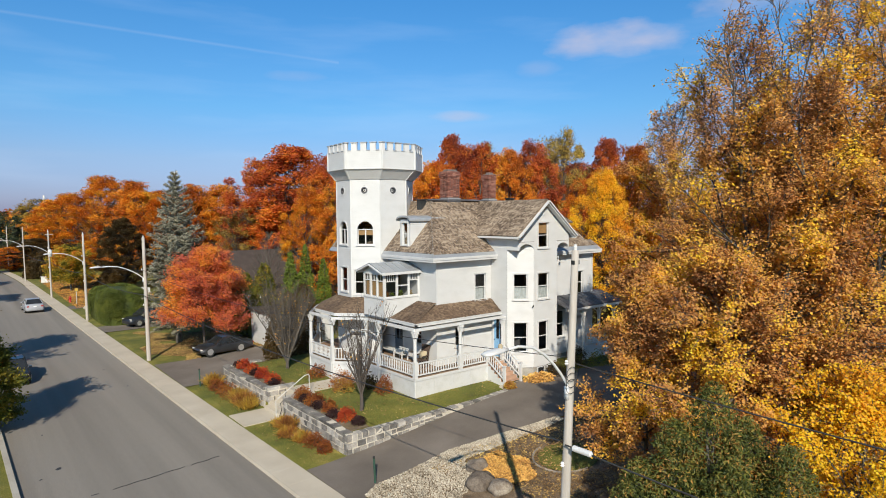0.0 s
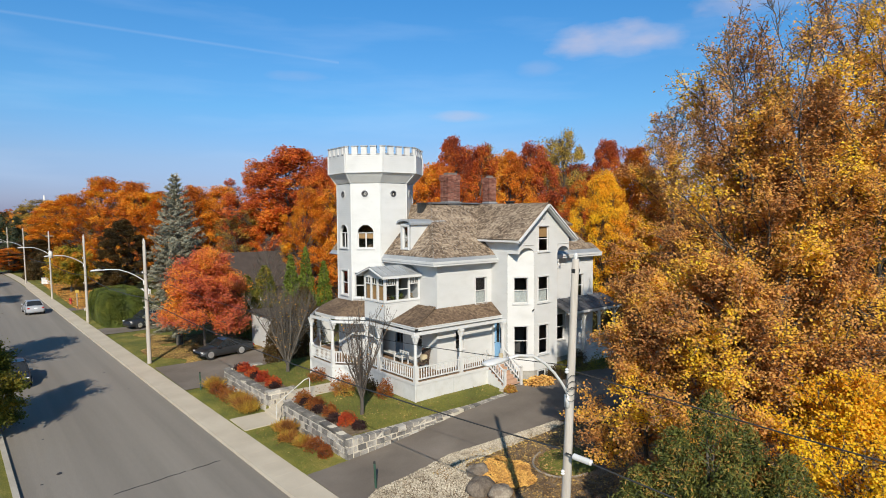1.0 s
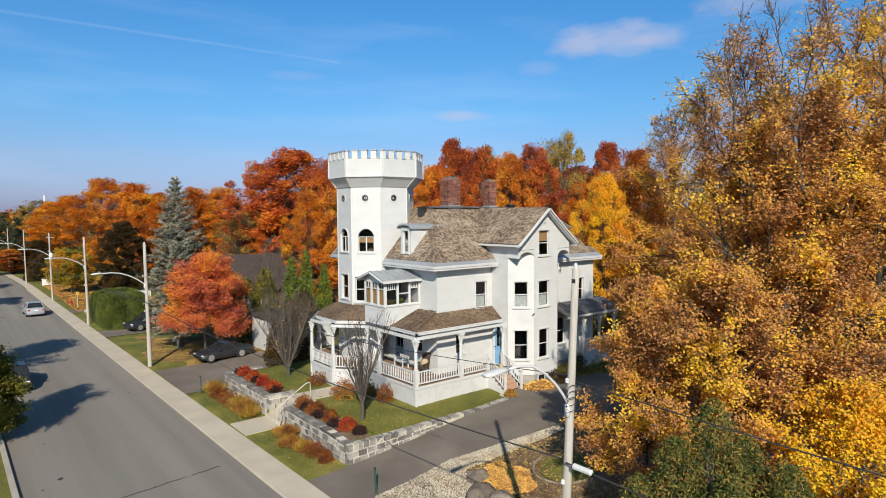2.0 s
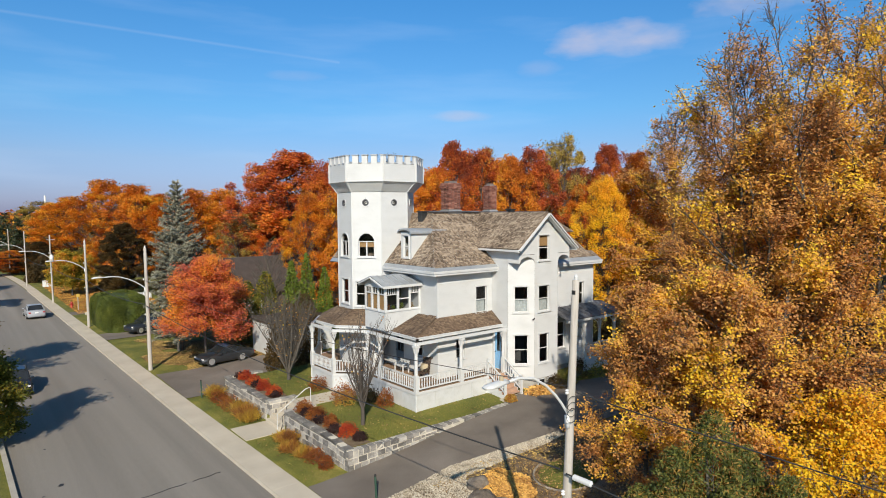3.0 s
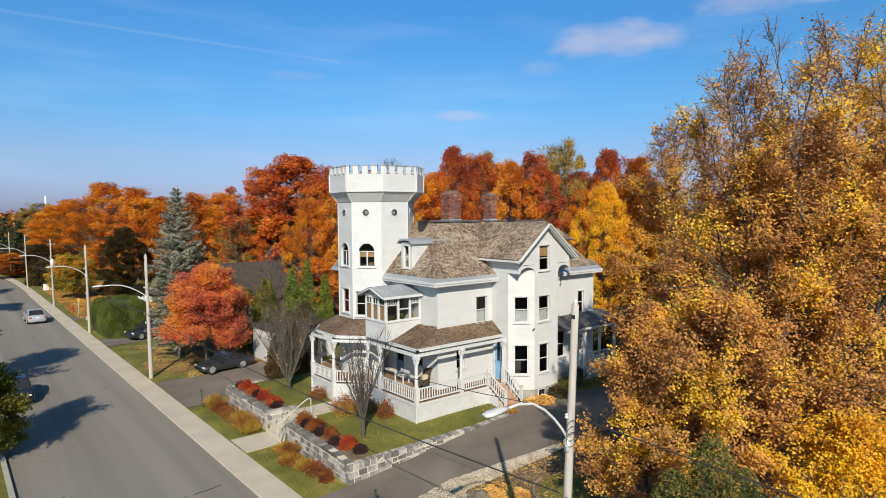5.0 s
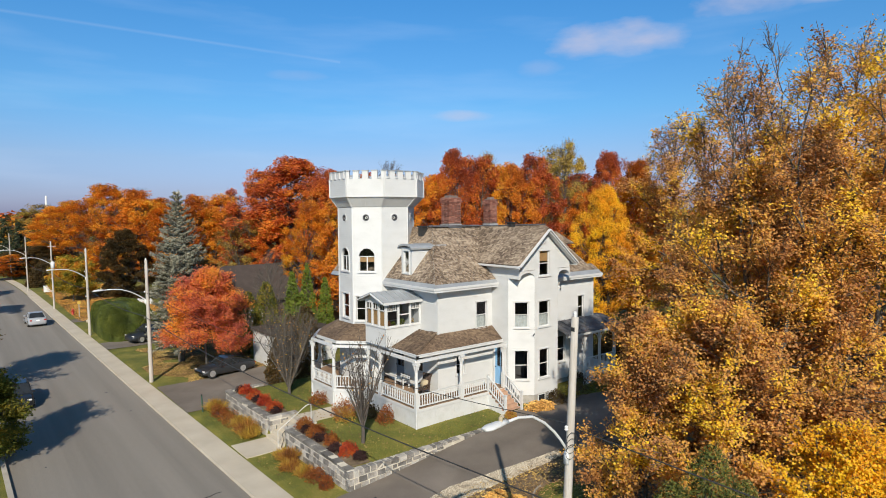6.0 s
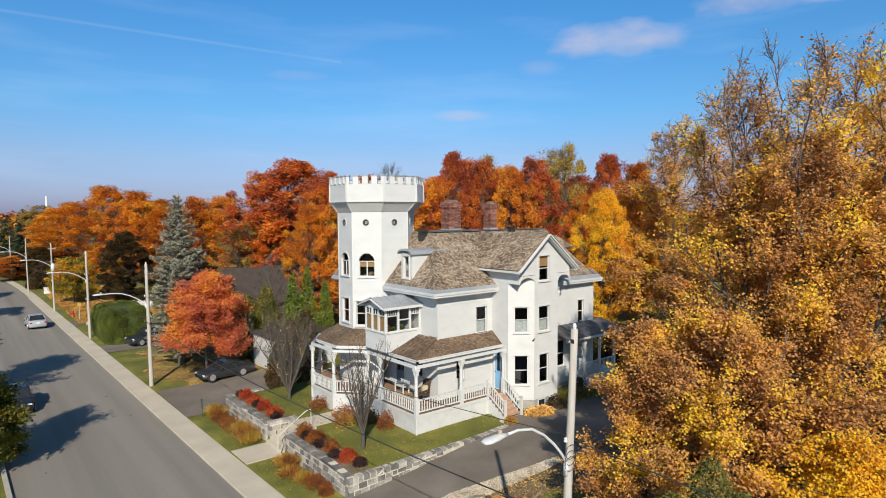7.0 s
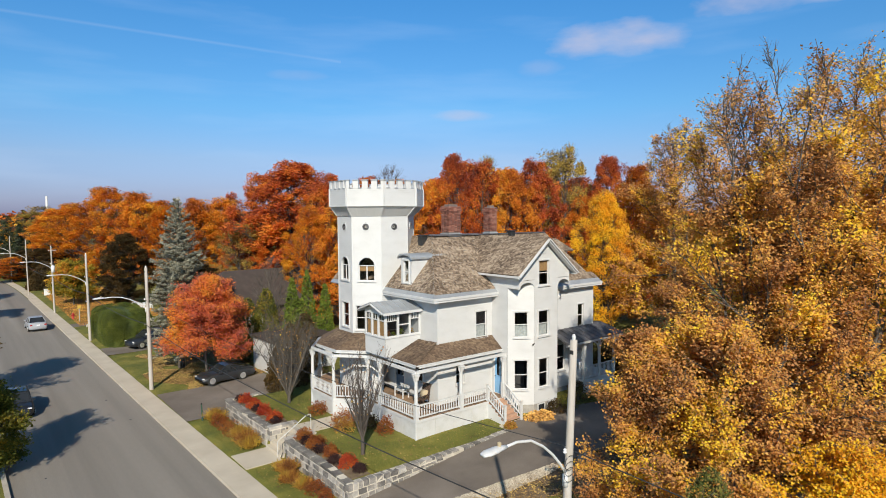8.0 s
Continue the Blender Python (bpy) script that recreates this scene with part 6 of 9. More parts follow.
class Wood:
    """Tapered limbs gathered into one mesh."""

    def __init__(self):
        self.v, self.f, self.n = [], [], 0

    def limb(self, pts, r0, r1, sides):
        pts = np.asarray(pts)
        k = len(pts)
        d = np.gradient(pts, axis=0)
        d /= np.linalg.norm(d, axis=1, keepdims=True) + 1e-9
        ref = np.array([0.31, 0.17, 0.93]) if abs(d[0][2]) < 0.9 else np.array([1.0, 0.2, 0.1])
        e = np.cross(d, ref)
        e /= np.linalg.norm(e, axis=1, keepdims=True) + 1e-9
        f = np.cross(d, e)
        a = np.arange(sides) * 2 * np.pi / sides
        r = np.linspace(r0, r1, k)[:, None, None]
        ring = pts[:, None, :] + r * (np.cos(a)[None, :, None] * e[:, None, :] + np.sin(a)[None, :, None] * f[:, None, :])
        self.v.append(ring.reshape(-1, 3))
        i = np.arange(k - 1)[:, None] * sides
        j = np.arange(sides)[None, :]
        q = np.stack([i + j, i + (j + 1) % sides, i + sides + (j + 1) % sides, i + sides + j], axis=-1).reshape(-1, 4)
        self.f.append(q + self.n)
        self.n += k * sides

    def mesh(self, name, material, parent):
        return arrays(name, np.concatenate(self.v), np.concatenate(self.f), material, parent, smooth=True)


def curve_from(rng, p, d, length, seg, wobble, lift):
    pts = [np.array(p, float)]
    d = np.array(d, float) / np.linalg.norm(d)
    for _ in range(seg):
        d = d + rng.normal(size=3) * wobble + np.array([0, 0, lift])
        d /= np.linalg.norm(d)
        pts.append(pts[-1] + d * length / seg)
    return np.array(pts)


def broadleaf(name, at, height, spread, leaf_mat, label, category="tree", seed=1, trunk_r=0.22, crown_base=0.22, limbs=20, branches=8, twigs=6, leaves=26, size=0.16, bare_top=0.0, scatter=0.35,
              shape=None, stems=1, bark=None, group="", lean=(0, 0), rise=0.35, density=1.0, ascend=8, twig_r=0.010, thin=0.0, slim=0.62, fine_top=False, fade=None, top_el=60, leaders=()):
    """A tree grown limb by limb: trunk, limbs, branches, twigs, and leaves along the twigs."""
    rng = np.random.default_rng(seed)
    ob = thing(name, at, label, category, group)
    wood, spots = Wood(), []
    base = np.array(at, float)
    shape = shape or (lambda f: math.sqrt(max(0.02, 1 - ((f - 0.38) / 0.64) ** 2)))
    for s in range(len(leaders) or stems):
        d0 = np.array([lean[0] + rng.normal() * (0.03 if stems == 1 else 0.16), lean[1] + rng.normal() * (0.03 if stems == 1 else 0.16), 1.0])
        trunk = curve_from(rng, base - np.array([0, 0, 0.15]), d0, height * (0.97 if stems == 1 else rng.uniform(0.75, 0.97)), 14, 0.035, 0.02)
        if leaders:
            right, ahead, tall = leaders[s]
            u = np.linspace(0, 1, 15)[:, None]
            tip = np.array([0.775 * right + 0.632 * ahead, -0.632 * right + 0.775 * ahead, 0.0])
            bend = rng.normal(size=3) * np.array([1, 1, 0]) * np.sin(u * rng.uniform(4.0, 7.0)) + rng.normal(size=3) * np.array([1, 1, 0]) * np.sin(u * rng.uniform(8.0, 12.0)) * 0.4
            trunk = base + tip * u ** 1.35 + np.array([0, 0, tall + 0.15]) * u - np.array([0, 0, 0.15]) + rng.normal(size=(15, 3)) * 0.10 * u + bend * 0.34 * u
            wood.limb(trunk[:8], trunk_r, trunk_r * 0.42, 10)
            wood.limb(trunk[7:], trunk_r * 0.42, 0.008, 8)
        else:
            wood.limb(trunk, trunk_r, trunk_r * 0.10, 10)
        for i in range(limbs):
            f = (i + rng.uniform(0, 1)) / limbs
            h = crown_base + (0.97 - crown_base) * f
            k = h * 14
            p = trunk[int(k)] + (trunk[min(int(k) + 1, 14)] - trunk[int(k)]) * (k - int(k))
            az = i * 2.39996 + rng.uniform(-0.4, 0.4) + s
            el = radians(ascend + (top_el - ascend) * f + rng.uniform(-10, 12))
            length = spread * shape(f) * rng.uniform(0.8, 1.15)
            d = (math.cos(az) * math.cos(el), math.sin(az) * math.cos(el), math.sin(el))
            r = trunk_r * (1 - 0.8 * h) * 0.5
            limb = curve_from(rng, p, d, length, 8, 0.10, 0.05 * rise)
            wood.limb(limb, r, 0.012, 6)
            sparse = 0.6 if bare_top and f > 1 - bare_top and not fine_top else 1.0
            for j in range(int(branches * sparse)):
                g = 0.22 + 0.78 * (j + rng.uniform(0, 1)) / (branches * sparse)
                q = limb[min(int(g * 8), 8)]
                dd = (limb[min(int(g * 8) + 1, 8)] - limb[max(int(g * 8) - 1, 0)])
                dd = dd / (np.linalg.norm(dd) + 1e-9) + unit(rng, 1)[0] * 0.85 + np.array([0, 0, 0.12 * rise])
                bl = length * (0.42 - 0.18 * g) * rng.uniform(0.7, 1.25) + 0.25
                br = curve_from(rng, q, dd, bl, 5, 0.13, 0.04 * rise)
                wood.limb(br, r * 0.34 * (1.2 - g) + 0.012, 0.008, 4)
                for m in range(int(twigs * sparse * (1.0 if not fade else 1.0 - 0.45 * max(0.0, f - 0.5)))):
                    w = min(0.99, (m + 0.6) / (twigs * sparse))
                    tp = br[min(int(w * 5), 5)]
                    td = (br[-1] - br[0]) / (np.linalg.norm(br[-1] - br[0]) + 1e-9) + unit(rng, 1)[0] * 0.9
                    tw = curve_from(rng, tp, td, bl * rng.uniform(0.22, 0.5) + 0.1, 3, 0.15, 0.03 * rise)
                    wood.limb(tw, twig_r, twig_r * 0.4, 3)
                    if bare_top and f > 1 - bare_top and rng.random() < 0.55 + 0.45 * (f - 1 + bare_top) / bare_top:
                        continue
                    share = density * (1 - thin * max(0.0, (f - 0.42) / 0.58))
                    if fade:
                        share *= 1 - min(0.97, max(0.0, ((tw[1][2] - base[2]) / height - fade[0]) / (fade[1] - fade[0])))
                    nl = rng.poisson(leaves * share)
                    if nl:
                        idx = rng.uniform(0.3, 3, nl)
                        a = idx.astype(int).clip(0, 2)
                        pos = tw[a] + (tw[a + 1] - tw[a]) * (idx - a)[:, None]
                        spots.append(pos + rng.normal(size=(nl, 3)) * scatter * np.array([1, 1, 0.7]) * 0.5)
    wood.mesh("trunk", bark or M["bark"], ob)
    if spots:
        v, f = leaf_quads(rng, np.concatenate(spots), size, slim=slim)
        arrays("crown", v, f, leaf_mat, ob)
    return ob


def full_tree(name, at, height, spread, leaf_mat, label, seed=1, trunk_r=0.24, crown_base=0.12, clumps=150, leaves=170, size=0.26, puff=0.62, group="", bare=0.0, egg=0.42, bark=None):
    """A tree in full leaf: a trunk, a bough to each of many leafy clumps, and the clumps filling an uneven crown."""
    rng = np.random.default_rng(seed)
    ob = thing(name, at, label, "tree", group)
    wood, spots = Wood(), []
    base = np.array(at, float)
    trunk = curve_from(rng, base - np.array([0, 0, 0.15]), (rng.normal() * 0.03, rng.normal() * 0.03, 1.0), height * 0.93, 14, 0.04, 0.03)
    wood.limb(trunk, trunk_r, trunk_r * 0.10, 8)
    for i in range(clumps):
        f = (i + rng.random()) / clumps
        z = crown_base + (0.985 - crown_base) * f ** 0.85
        q = (z - crown_base) / (1 - crown_base)
        wide = (q / egg) ** 0.45 if q < egg else max(0.02, 1 - ((q - egg) / (1 - egg)) ** 2.1) ** 0.72
        az = i * 2.39996 + rng.uniform(-0.6, 0.6)
        lobes = 1 + 0.20 * math.sin(3 * az + seed) + 0.13 * math.sin(5 * az + 9 * q + seed * 2.0)
        rad = spread * wide * lobes * math.sqrt(rng.uniform(0.28, 1.0))
        c = base + np.array([math.cos(az) * rad, math.sin(az) * rad, height * z + rng.normal() * 0.35])
        h = max(1.0, 14 * (z - 0.05 - 0.22 * rad / max(spread, 0.1)))
        k = min(int(h), 13)
        p = trunk[k] + (trunk[k + 1] - trunk[k]) * (h - k)
        m = (p + c) / 2 + np.array([0, 0, 0.10 * rad]) + rng.normal(size=3) * 0.15
        way = np.array([p, (p + m) / 2 + rng.normal(size=3) * 0.08, m, (m + c) / 2 + rng.normal(size=3) * 0.1, c])
        wood.limb(way, trunk_r * 0.32 * (1.05 - z), 0.015, 5)
        for _ in range(6):
            wood.limb(curve_from(rng, way[3], unit(rng, 1)[0] + np.array([0, 0, 0.7]) + (c - p) / (np.linalg.norm(c - p) + 1e-6), puff * 2.2, 3, 0.15, 0.05), 0.016, 0.006, 3)
        if rng.random() < bare * (0.35 + 1.1 * q):
            continue
        n = rng.poisson(leaves * rng.uniform(0.6, 1.4))
        d = unit(rng, n) * (rng.uniform(0.25, 1.15, n) ** 0.6)[:, None]
        spots.append(c + d * puff * rng.uniform(0.75, 1.35) * np.array([1.15, 1.15, 0.85]) + rng.normal(size=(n, 3)) * 0.10)
    wood.mesh("trunk", bark or M["bark"], ob)
    if spots:
        v, f = leaf_quads(rng, np.concatenate(spots), size)
        arrays("crown", v, f, leaf_mat, ob)
    return ob


def conifer(name, at, height, spread, mat, label, seed, tiers=34, per=9, size=0.2, base=0.04, droop=-0.25, count=16, group="", narrow=1.0, widest=99.0):
    """A conifer: a straight stem, whorls of drooping boughs, and sprays of needles along them."""
    rng = np.random.default_rng(seed)
    ob = thing(name, at, label, "conifer", group)
    wood, spots, ways = Wood(), [], []
    b = np.array(at, float)
    wood.limb(curve_from(rng, b - np.array([0, 0, 0.1]), (0, 0, 1), height, 8, 0.01, 0), 0.02 * height, 0.02, 8)
    for t in range(tiers):
        f = base + (1 - base) * (t / tiers) ** 0.9
        length = min(widest, spread * (1 - f) ** narrow) * (0.92 + 0.16 * rng.random()) + 0.12
        n = max(4, int(per * (1 - 0.5 * f)))
        for k in range(n):
            az = t * 1.3 + k * 2 * math.pi / n + rng.uniform(-0.25, 0.25)
            d = (math.cos(az), math.sin(az), droop * (1 - f) + 0.5 * f + rng.uniform(-0.1, 0.1))
            L = length * rng.uniform(0.7, 1.12)
            pts = curve_from(rng, b + np.array([0, 0, f * height]), d, L, 5, 0.05, 0.05)
            wood.limb(pts, 0.012 + 0.02 * (1 - f), 0.004, 4)
            m = max(4, int(count * L / spread * 2.2))
            i = rng.uniform(0.4, 4.99, m)
            a = i.astype(int)
            p = pts[a] + (pts[a + 1] - pts[a]) * (i - a)[:, None]
            side = np.cross(pts[-1] - pts[0], (0, 0, 1))
            side /= np.linalg.norm(side) + 1e-9
            spots.append(p + side * (rng.uniform(-1, 1, m) * L * 0.22 * (1.2 - i / 5))[:, None] + rng.normal(size=(m, 3)) * 0.05 - np.array([0, 0, 1]) * rng.uniform(0, 0.14, m)[:, None])
    wood.mesh("trunk", M["bark"], ob)
    v, f = leaf_quads(rng, np.concatenate(spots), size, up=0.6, slim=0.4)
    arrays("crown", v, f, mat, ob)
    return ob


def column(name, at, height, radius, mat, label, seed, count=5000, size=0.14, taper=0.75, category="conifer", lumps=9, group="", slim=0.5, rough=0.32):
    """A dense upright evergreen: a stem, short boughs and flat sprays on a lumpy spindle."""
    rng = np.random.default_rng(seed)
    ob = thing(name, at, label, category, group)
    wood = Wood()
    b = np.array(at, float)
    wood.limb(curve_from(rng, b - np.array([0, 0, 0.1]), (0, 0, 1), height * 0.95, 8, 0.01, 0), 0.05 * radius + 0.04, 0.015, 7)
    for k in range(40):
        z = rng.uniform(0.05, 0.9)
        az = rng.uniform(0, 6.28)
        wood.limb(curve_from(rng, b + np.array([0, 0, z * height]), (math.cos(az), math.sin(az), 0.9), radius * (1 - z * taper), 3, 0.1, 0.1), 0.02, 0.005, 4)
    wood.mesh("trunk", M["bark"], ob)
    z = rng.beta(1.15, 1.35, count)
    az = rng.uniform(0, 2 * math.pi, count)
    prof = np.minimum(1, (z + 0.04) / 0.14) ** 0.5 * (1 - z ** 1.6 * 0.98) ** taper
    lump = np.array([noise.noise((math.cos(a) * 2.2 + seed, math.sin(a) * 2.2, h * lumps)) for a, h in zip(az, z)])
    r = radius * prof * (1 + rough * lump) * np.sqrt(rng.uniform(0.45, 1.05, count))
    pts = b + np.stack([np.cos(az) * r, np.sin(az) * r, z * height], axis=1) + rng.normal(size=(count, 3)) * 0.05
    v, f = leaf_quads(rng, pts, size, up=0.1, slim=slim)
    arrays("crown", v, f, mat, ob)
    return ob


def bush(name, at, radius, height, mat, label, seed, count=500, size=0.10, category="shrub", group="", spiky=False):
    """A shrub: stems from one root and leaves over an uneven dome; spiky ones are blades in a fan."""
    rng = np.random.default_rng(seed)
    ob = thing(name, at, label, category, group)
    b = np.array(at, float)
    if spiky:
        az, el = rng.uniform(0, 6.28, count), np.radians(rng.uniform(34, 88, count))
        root = b + rng.normal(size=(count, 3)) * np.array([radius * 0.3, radius * 0.3, 0.0])
        d = np.stack([np.cos(az) * np.cos(el), np.sin(az) * np.cos(el), np.sin(el)], axis=1)
        L = height * rng.uniform(0.6, 1.15, count)
        side = np.cross(d, unit(rng, count))
        side /= np.linalg.norm(side, axis=1, keepdims=True) + 1e-9
        w = (size * rng.uniform(0.12, 0.28, count))[:, None]
        midp = root + d * L[:, None] * 0.55
        tip = root + d * L[:, None] + np.stack([np.cos(az), np.sin(az), -0.6 * np.ones(count)], axis=1) * (L * 0.18 * np.cos(el))[:, None]
        v = np.stack([root, midp + side * w, tip, midp - side * w], axis=1).reshape(-1, 3)
        arrays("foliage", v, np.arange(4 * count).reshape(count, 4), mat, ob)
        return ob
    wood = Wood()
    for k in range(14):
        az = rng.uniform(0, 6.28)
        wood.limb(curve_from(rng, b, (math.cos(az) * 0.8, math.sin(az) * 0.8, 1), height * rng.uniform(0.6, 0.95), 4, 0.12, 0.02), 0.014, 0.004, 4)
    wood.mesh("stem", M["bark_pale"], ob)
    d = unit(rng, count)
    d[:, 2] = np.abs(d[:, 2])
    lump = np.array([noise.noise((q[0] * 2.1 + seed, q[1] * 2.1, q[2] * 2.1)) for q in d])
    r = (1 + 0.35 * lump) * rng.uniform(0.55, 1.05, count)
    pts = b + d * r[:, None] * np.array([radius, radius, height]) + np.array([0, 0, 0.03])
    v, f = leaf_quads(rng, pts, size)
    arrays("foliage", v, f, mat, ob)
    return ob


# ---- trees ----
def seen_from(right, depth, z=0.0):
    """A place given as a tangent to the right of the first view's middle and a depth along it."""
    return (depth * 0.632 + right * depth * 0.775, depth * 0.775 - right * depth * 0.632, z)


def near_trees():
    dome = lambda f: 1.0 if f < 0.25 else 1.0 - 0.72 * (f - 0.25)
    broadleaf("maple_tree", (21.5, 8.9, 0.7), 17.8, 4.0, M["leaf_gold"], "tall golden-brown maple with thin bare top branches", seed=21, trunk_r=0.15, crown_base=0.14, limbs=13, branches=9, twigs=8, leaves=26,
              size=0.086, scatter=0.25, shape=dome, ascend=10, rise=1.0, twig_r=0.006, slim=0.88, fade=(0.55, 0.98), top_el=66,
              leaders=((-2.0, 0.9, 13.8), (-1.0, 0.4, 15.2), (-1.4, -0.6, 16.4), (-0.3, 1.2, 16.2), (0.8, 0.5, 16.8), (0.2, 2.4, 15.6), (0.3, -2.0, 15.0)))
    broadleaf("maple_tree", (24.3, 7.2, 0.9), 18.2, 4.4, M["leaf_gold"], "tall golden maple beside the driveway", seed=22, trunk_r=0.16, crown_base=0.14, limbs=13, branches=9, twigs=8, leaves=27,
              size=0.09, scatter=0.26, shape=dome, ascend=12, rise=1.0, twig_r=0.006, slim=0.88, fade=(0.64, 1.02), top_el=66,
              leaders=((-2.0, -0.4, 15.8), (-0.9, 1.3, 16.6), (0.2, 0.2, 17.0), (1.5, 1.0, 16.2), (2.3, -0.3, 16.8), (3.8, 0.5, 15.6), (0.4, -2.2, 15.4)))
    broadleaf("maple_tree", (18.6, 11.6, 0.5), 7.9, 2.5, M["leaf_gold"], "low spreading yellow-brown maple over the drive", seed=23, trunk_r=0.10, crown_base=0.14, limbs=24, branches=10, twigs=6, leaves=30,
              size=0.082, scatter=0.22, slim=0.88)
    broadleaf("maple_tree", (18.4, 8.9, 0.6), 8.4, 2.7, M["leaf_gold"], "low golden maple in front of the tall ones", seed=28, trunk_r=0.12, crown_base=0.12, limbs=24, branches=10, twigs=6, leaves=30,
              size=0.082, scatter=0.22, slim=0.88)
    broadleaf("maple_tree", (18.9, 5.2, 0.6), 4.9, 2.6, M["leaf_yellow"], "young bright yellow maple under the tall ones", seed=24, trunk_r=0.09, crown_base=0.10, limbs=26, branches=9, twigs=7, leaves=22,
              size=0.08, scatter=0.22, slim=0.88)
    broadleaf("tree", (51.0, 29.3, 1.0), 19.4, 5.9, M["leaf_gold"], "brown autumn tree with a grey bare top", seed=25, trunk_r=0.26, crown_base=0.12, limbs=40, branches=9, twigs=7, leaves=24, size=0.19, bare_top=0.48, scatter=0.5, slim=0.8, fine_top=True, twig_r=0.014)
    broadleaf("tree", (38.5, 13.0, 1.0), 15.5, 5.6, M["leaf_gold"], "large russet tree behind the tall maples", seed=26, trunk_r=0.3, crown_base=0.1, limbs=28, branches=8, twigs=5, leaves=24, size=0.2, bare_top=0.2, scatter=0.6, slim=0.8)
    broadleaf("tree", (40.0, 3.5, 1.0), 17.0, 6.5, M["leaf_gold"], "large russet tree behind the tall maples", seed=27, trunk_r=0.3, crown_base=0.1, limbs=28, branches=8, twigs=5, leaves=24, size=0.2, scatter=0.6, bare_top=0.2, slim=0.8)
    for k, (x, y, h, r) in enumerate(((14.6, 7.2, 5.9, 1.25), (14.1, 7.9, 4.9, 1.1), (13.7, 8.7, 3.7, 1.0), (15.3, 6.7, 5.0, 1.1), (14.3, 6.6, 4.2, 1.0), (15.2, 5.6, 4.6, 1.1))):
        column("cedar", (x, y, 0.3), h, r, M["cedar"], "loose feathery green cedar touched with brown", 31 + k, 12000, 0.105, 0.62, slim=0.36, rough=0.75, group="cedars", lumps=14)
    broadleaf("maple_tree", (14.55, 46.6, 0.25), 6.6, 3.0, M["leaf_maple"], "round young maple with scarlet and orange leaves", seed=47, trunk_r=0.12, crown_base=0.40, limbs=56, branches=8, twigs=6, leaves=30, size=0.115, scatter=0.36,
              rise=0.5, ascend=6, top_el=72, shape=lambda f: (0.88 + 0.6 * f) if f < 0.2 else math.sqrt(max(0.05, 1 - ((f - 0.2) / 0.92) ** 2.2)), slim=0.8)
    conifer("blue_spruce", (14.1, 52.0, 0.25), 14.2, 4.6, M["spruce"], "tall blue-grey spruce behind the scarlet maple", 42, 27, 17, 0.21, count=130, base=0.10, narrow=0.85, widest=2.35)
    vase_tree("bare_tree", (14.95, 24.65, 1.06), 5.7, 0.72, "small leafless grey tree with many upright stems", 51, 13, 13, 5, 0.03)
    vase_tree("bare_tree", (15.7, 34.6, 1.06), 6.3, 0.95, "small upright tree with a few last brown leaves", 52, 30, 20, 7, 0.05, 0.12, "bark", 0.55)
    for k, (x, y, h, r) in enumerate(((21.9, 47.3, 7.0, 1.0), (23.0, 46.7, 7.6, 1.0), (24.2, 45.8, 6.4, 0.9))):
        column("thuja", (x, y, 0.5), h, r, M["thuja"], "slim green thuja behind the garage", 60 + k, 3800, 0.2, 0.8, group="thuja row")
    for k, (x, y, h, r) in enumerate(((17.9, 39.0, 4.6, 1.3), (16.9, 38.6, 3.4, 1.0), (19.6, 40.2, 5.0, 1.4))):
        column("bush", (x, y, 0.6), h, r, M["leaf_brown"], "dark overgrown bush beside the garage drive", 66 + k, 4200, 0.16, 0.6, "bush", group="dark bushes")
    for k, (x, y, h, r) in enumerate(((37.6, 28.2, 3.0, 1.5), (39.6, 27.2, 2.6, 1.4), (36.9, 25.6, 1.9, 1.1))):
        column("bush", (x, y, 1.0), h, r, M["leaf_brown"], "dark brown bush behind the side porch", 86 + k, 4200, 0.16, 0.5, "bush", group="side porch bushes")
    for k, (x, y, h, r) in enumerate(((20.1, 48.5, 6.0, 1.25), (18.9, 49.5, 5.2, 1.2))):
        column("bush", (x, y, 0.6), h, r, M["leaf_green"], "tall green bush yellowing behind the garage", 76 + k, 5200, 0.16, 0.55, "bush", group="green bushes")
    # street trees on the far side of the road
    broadleaf("street_tree", (0.8, 36.4, 0.1), 4.2, 1.45, M["leaf_green"], "small street tree with green and yellow leaves", seed=71, trunk_r=0.07, crown_base=0.14, limbs=22, branches=8, twigs=6, leaves=24, size=0.12, scatter=0.35, slim=0.8, group="street trees")
    broadleaf("street_tree", (-0.9, 34.6, 0.1), 6.6, 2.5, M["leaf_green"], "street tree with green and yellow leaves", seed=72, trunk_r=0.1, crown_base=0.3, limbs=18, branches=6, twigs=5, leaves=12, size=0.2, scatter=0.45, group="street trees")
    broadleaf("street_tree", (-1.1, 49.6, 0.1), 9.4, 3.0, M["leaf_brown"], "street tree with dark sparse leaves", seed=73, trunk_r=0.14, crown_base=0.22, limbs=30, branches=7, twigs=5, leaves=13, size=0.2, scatter=0.45, group="street trees")


near_trees()


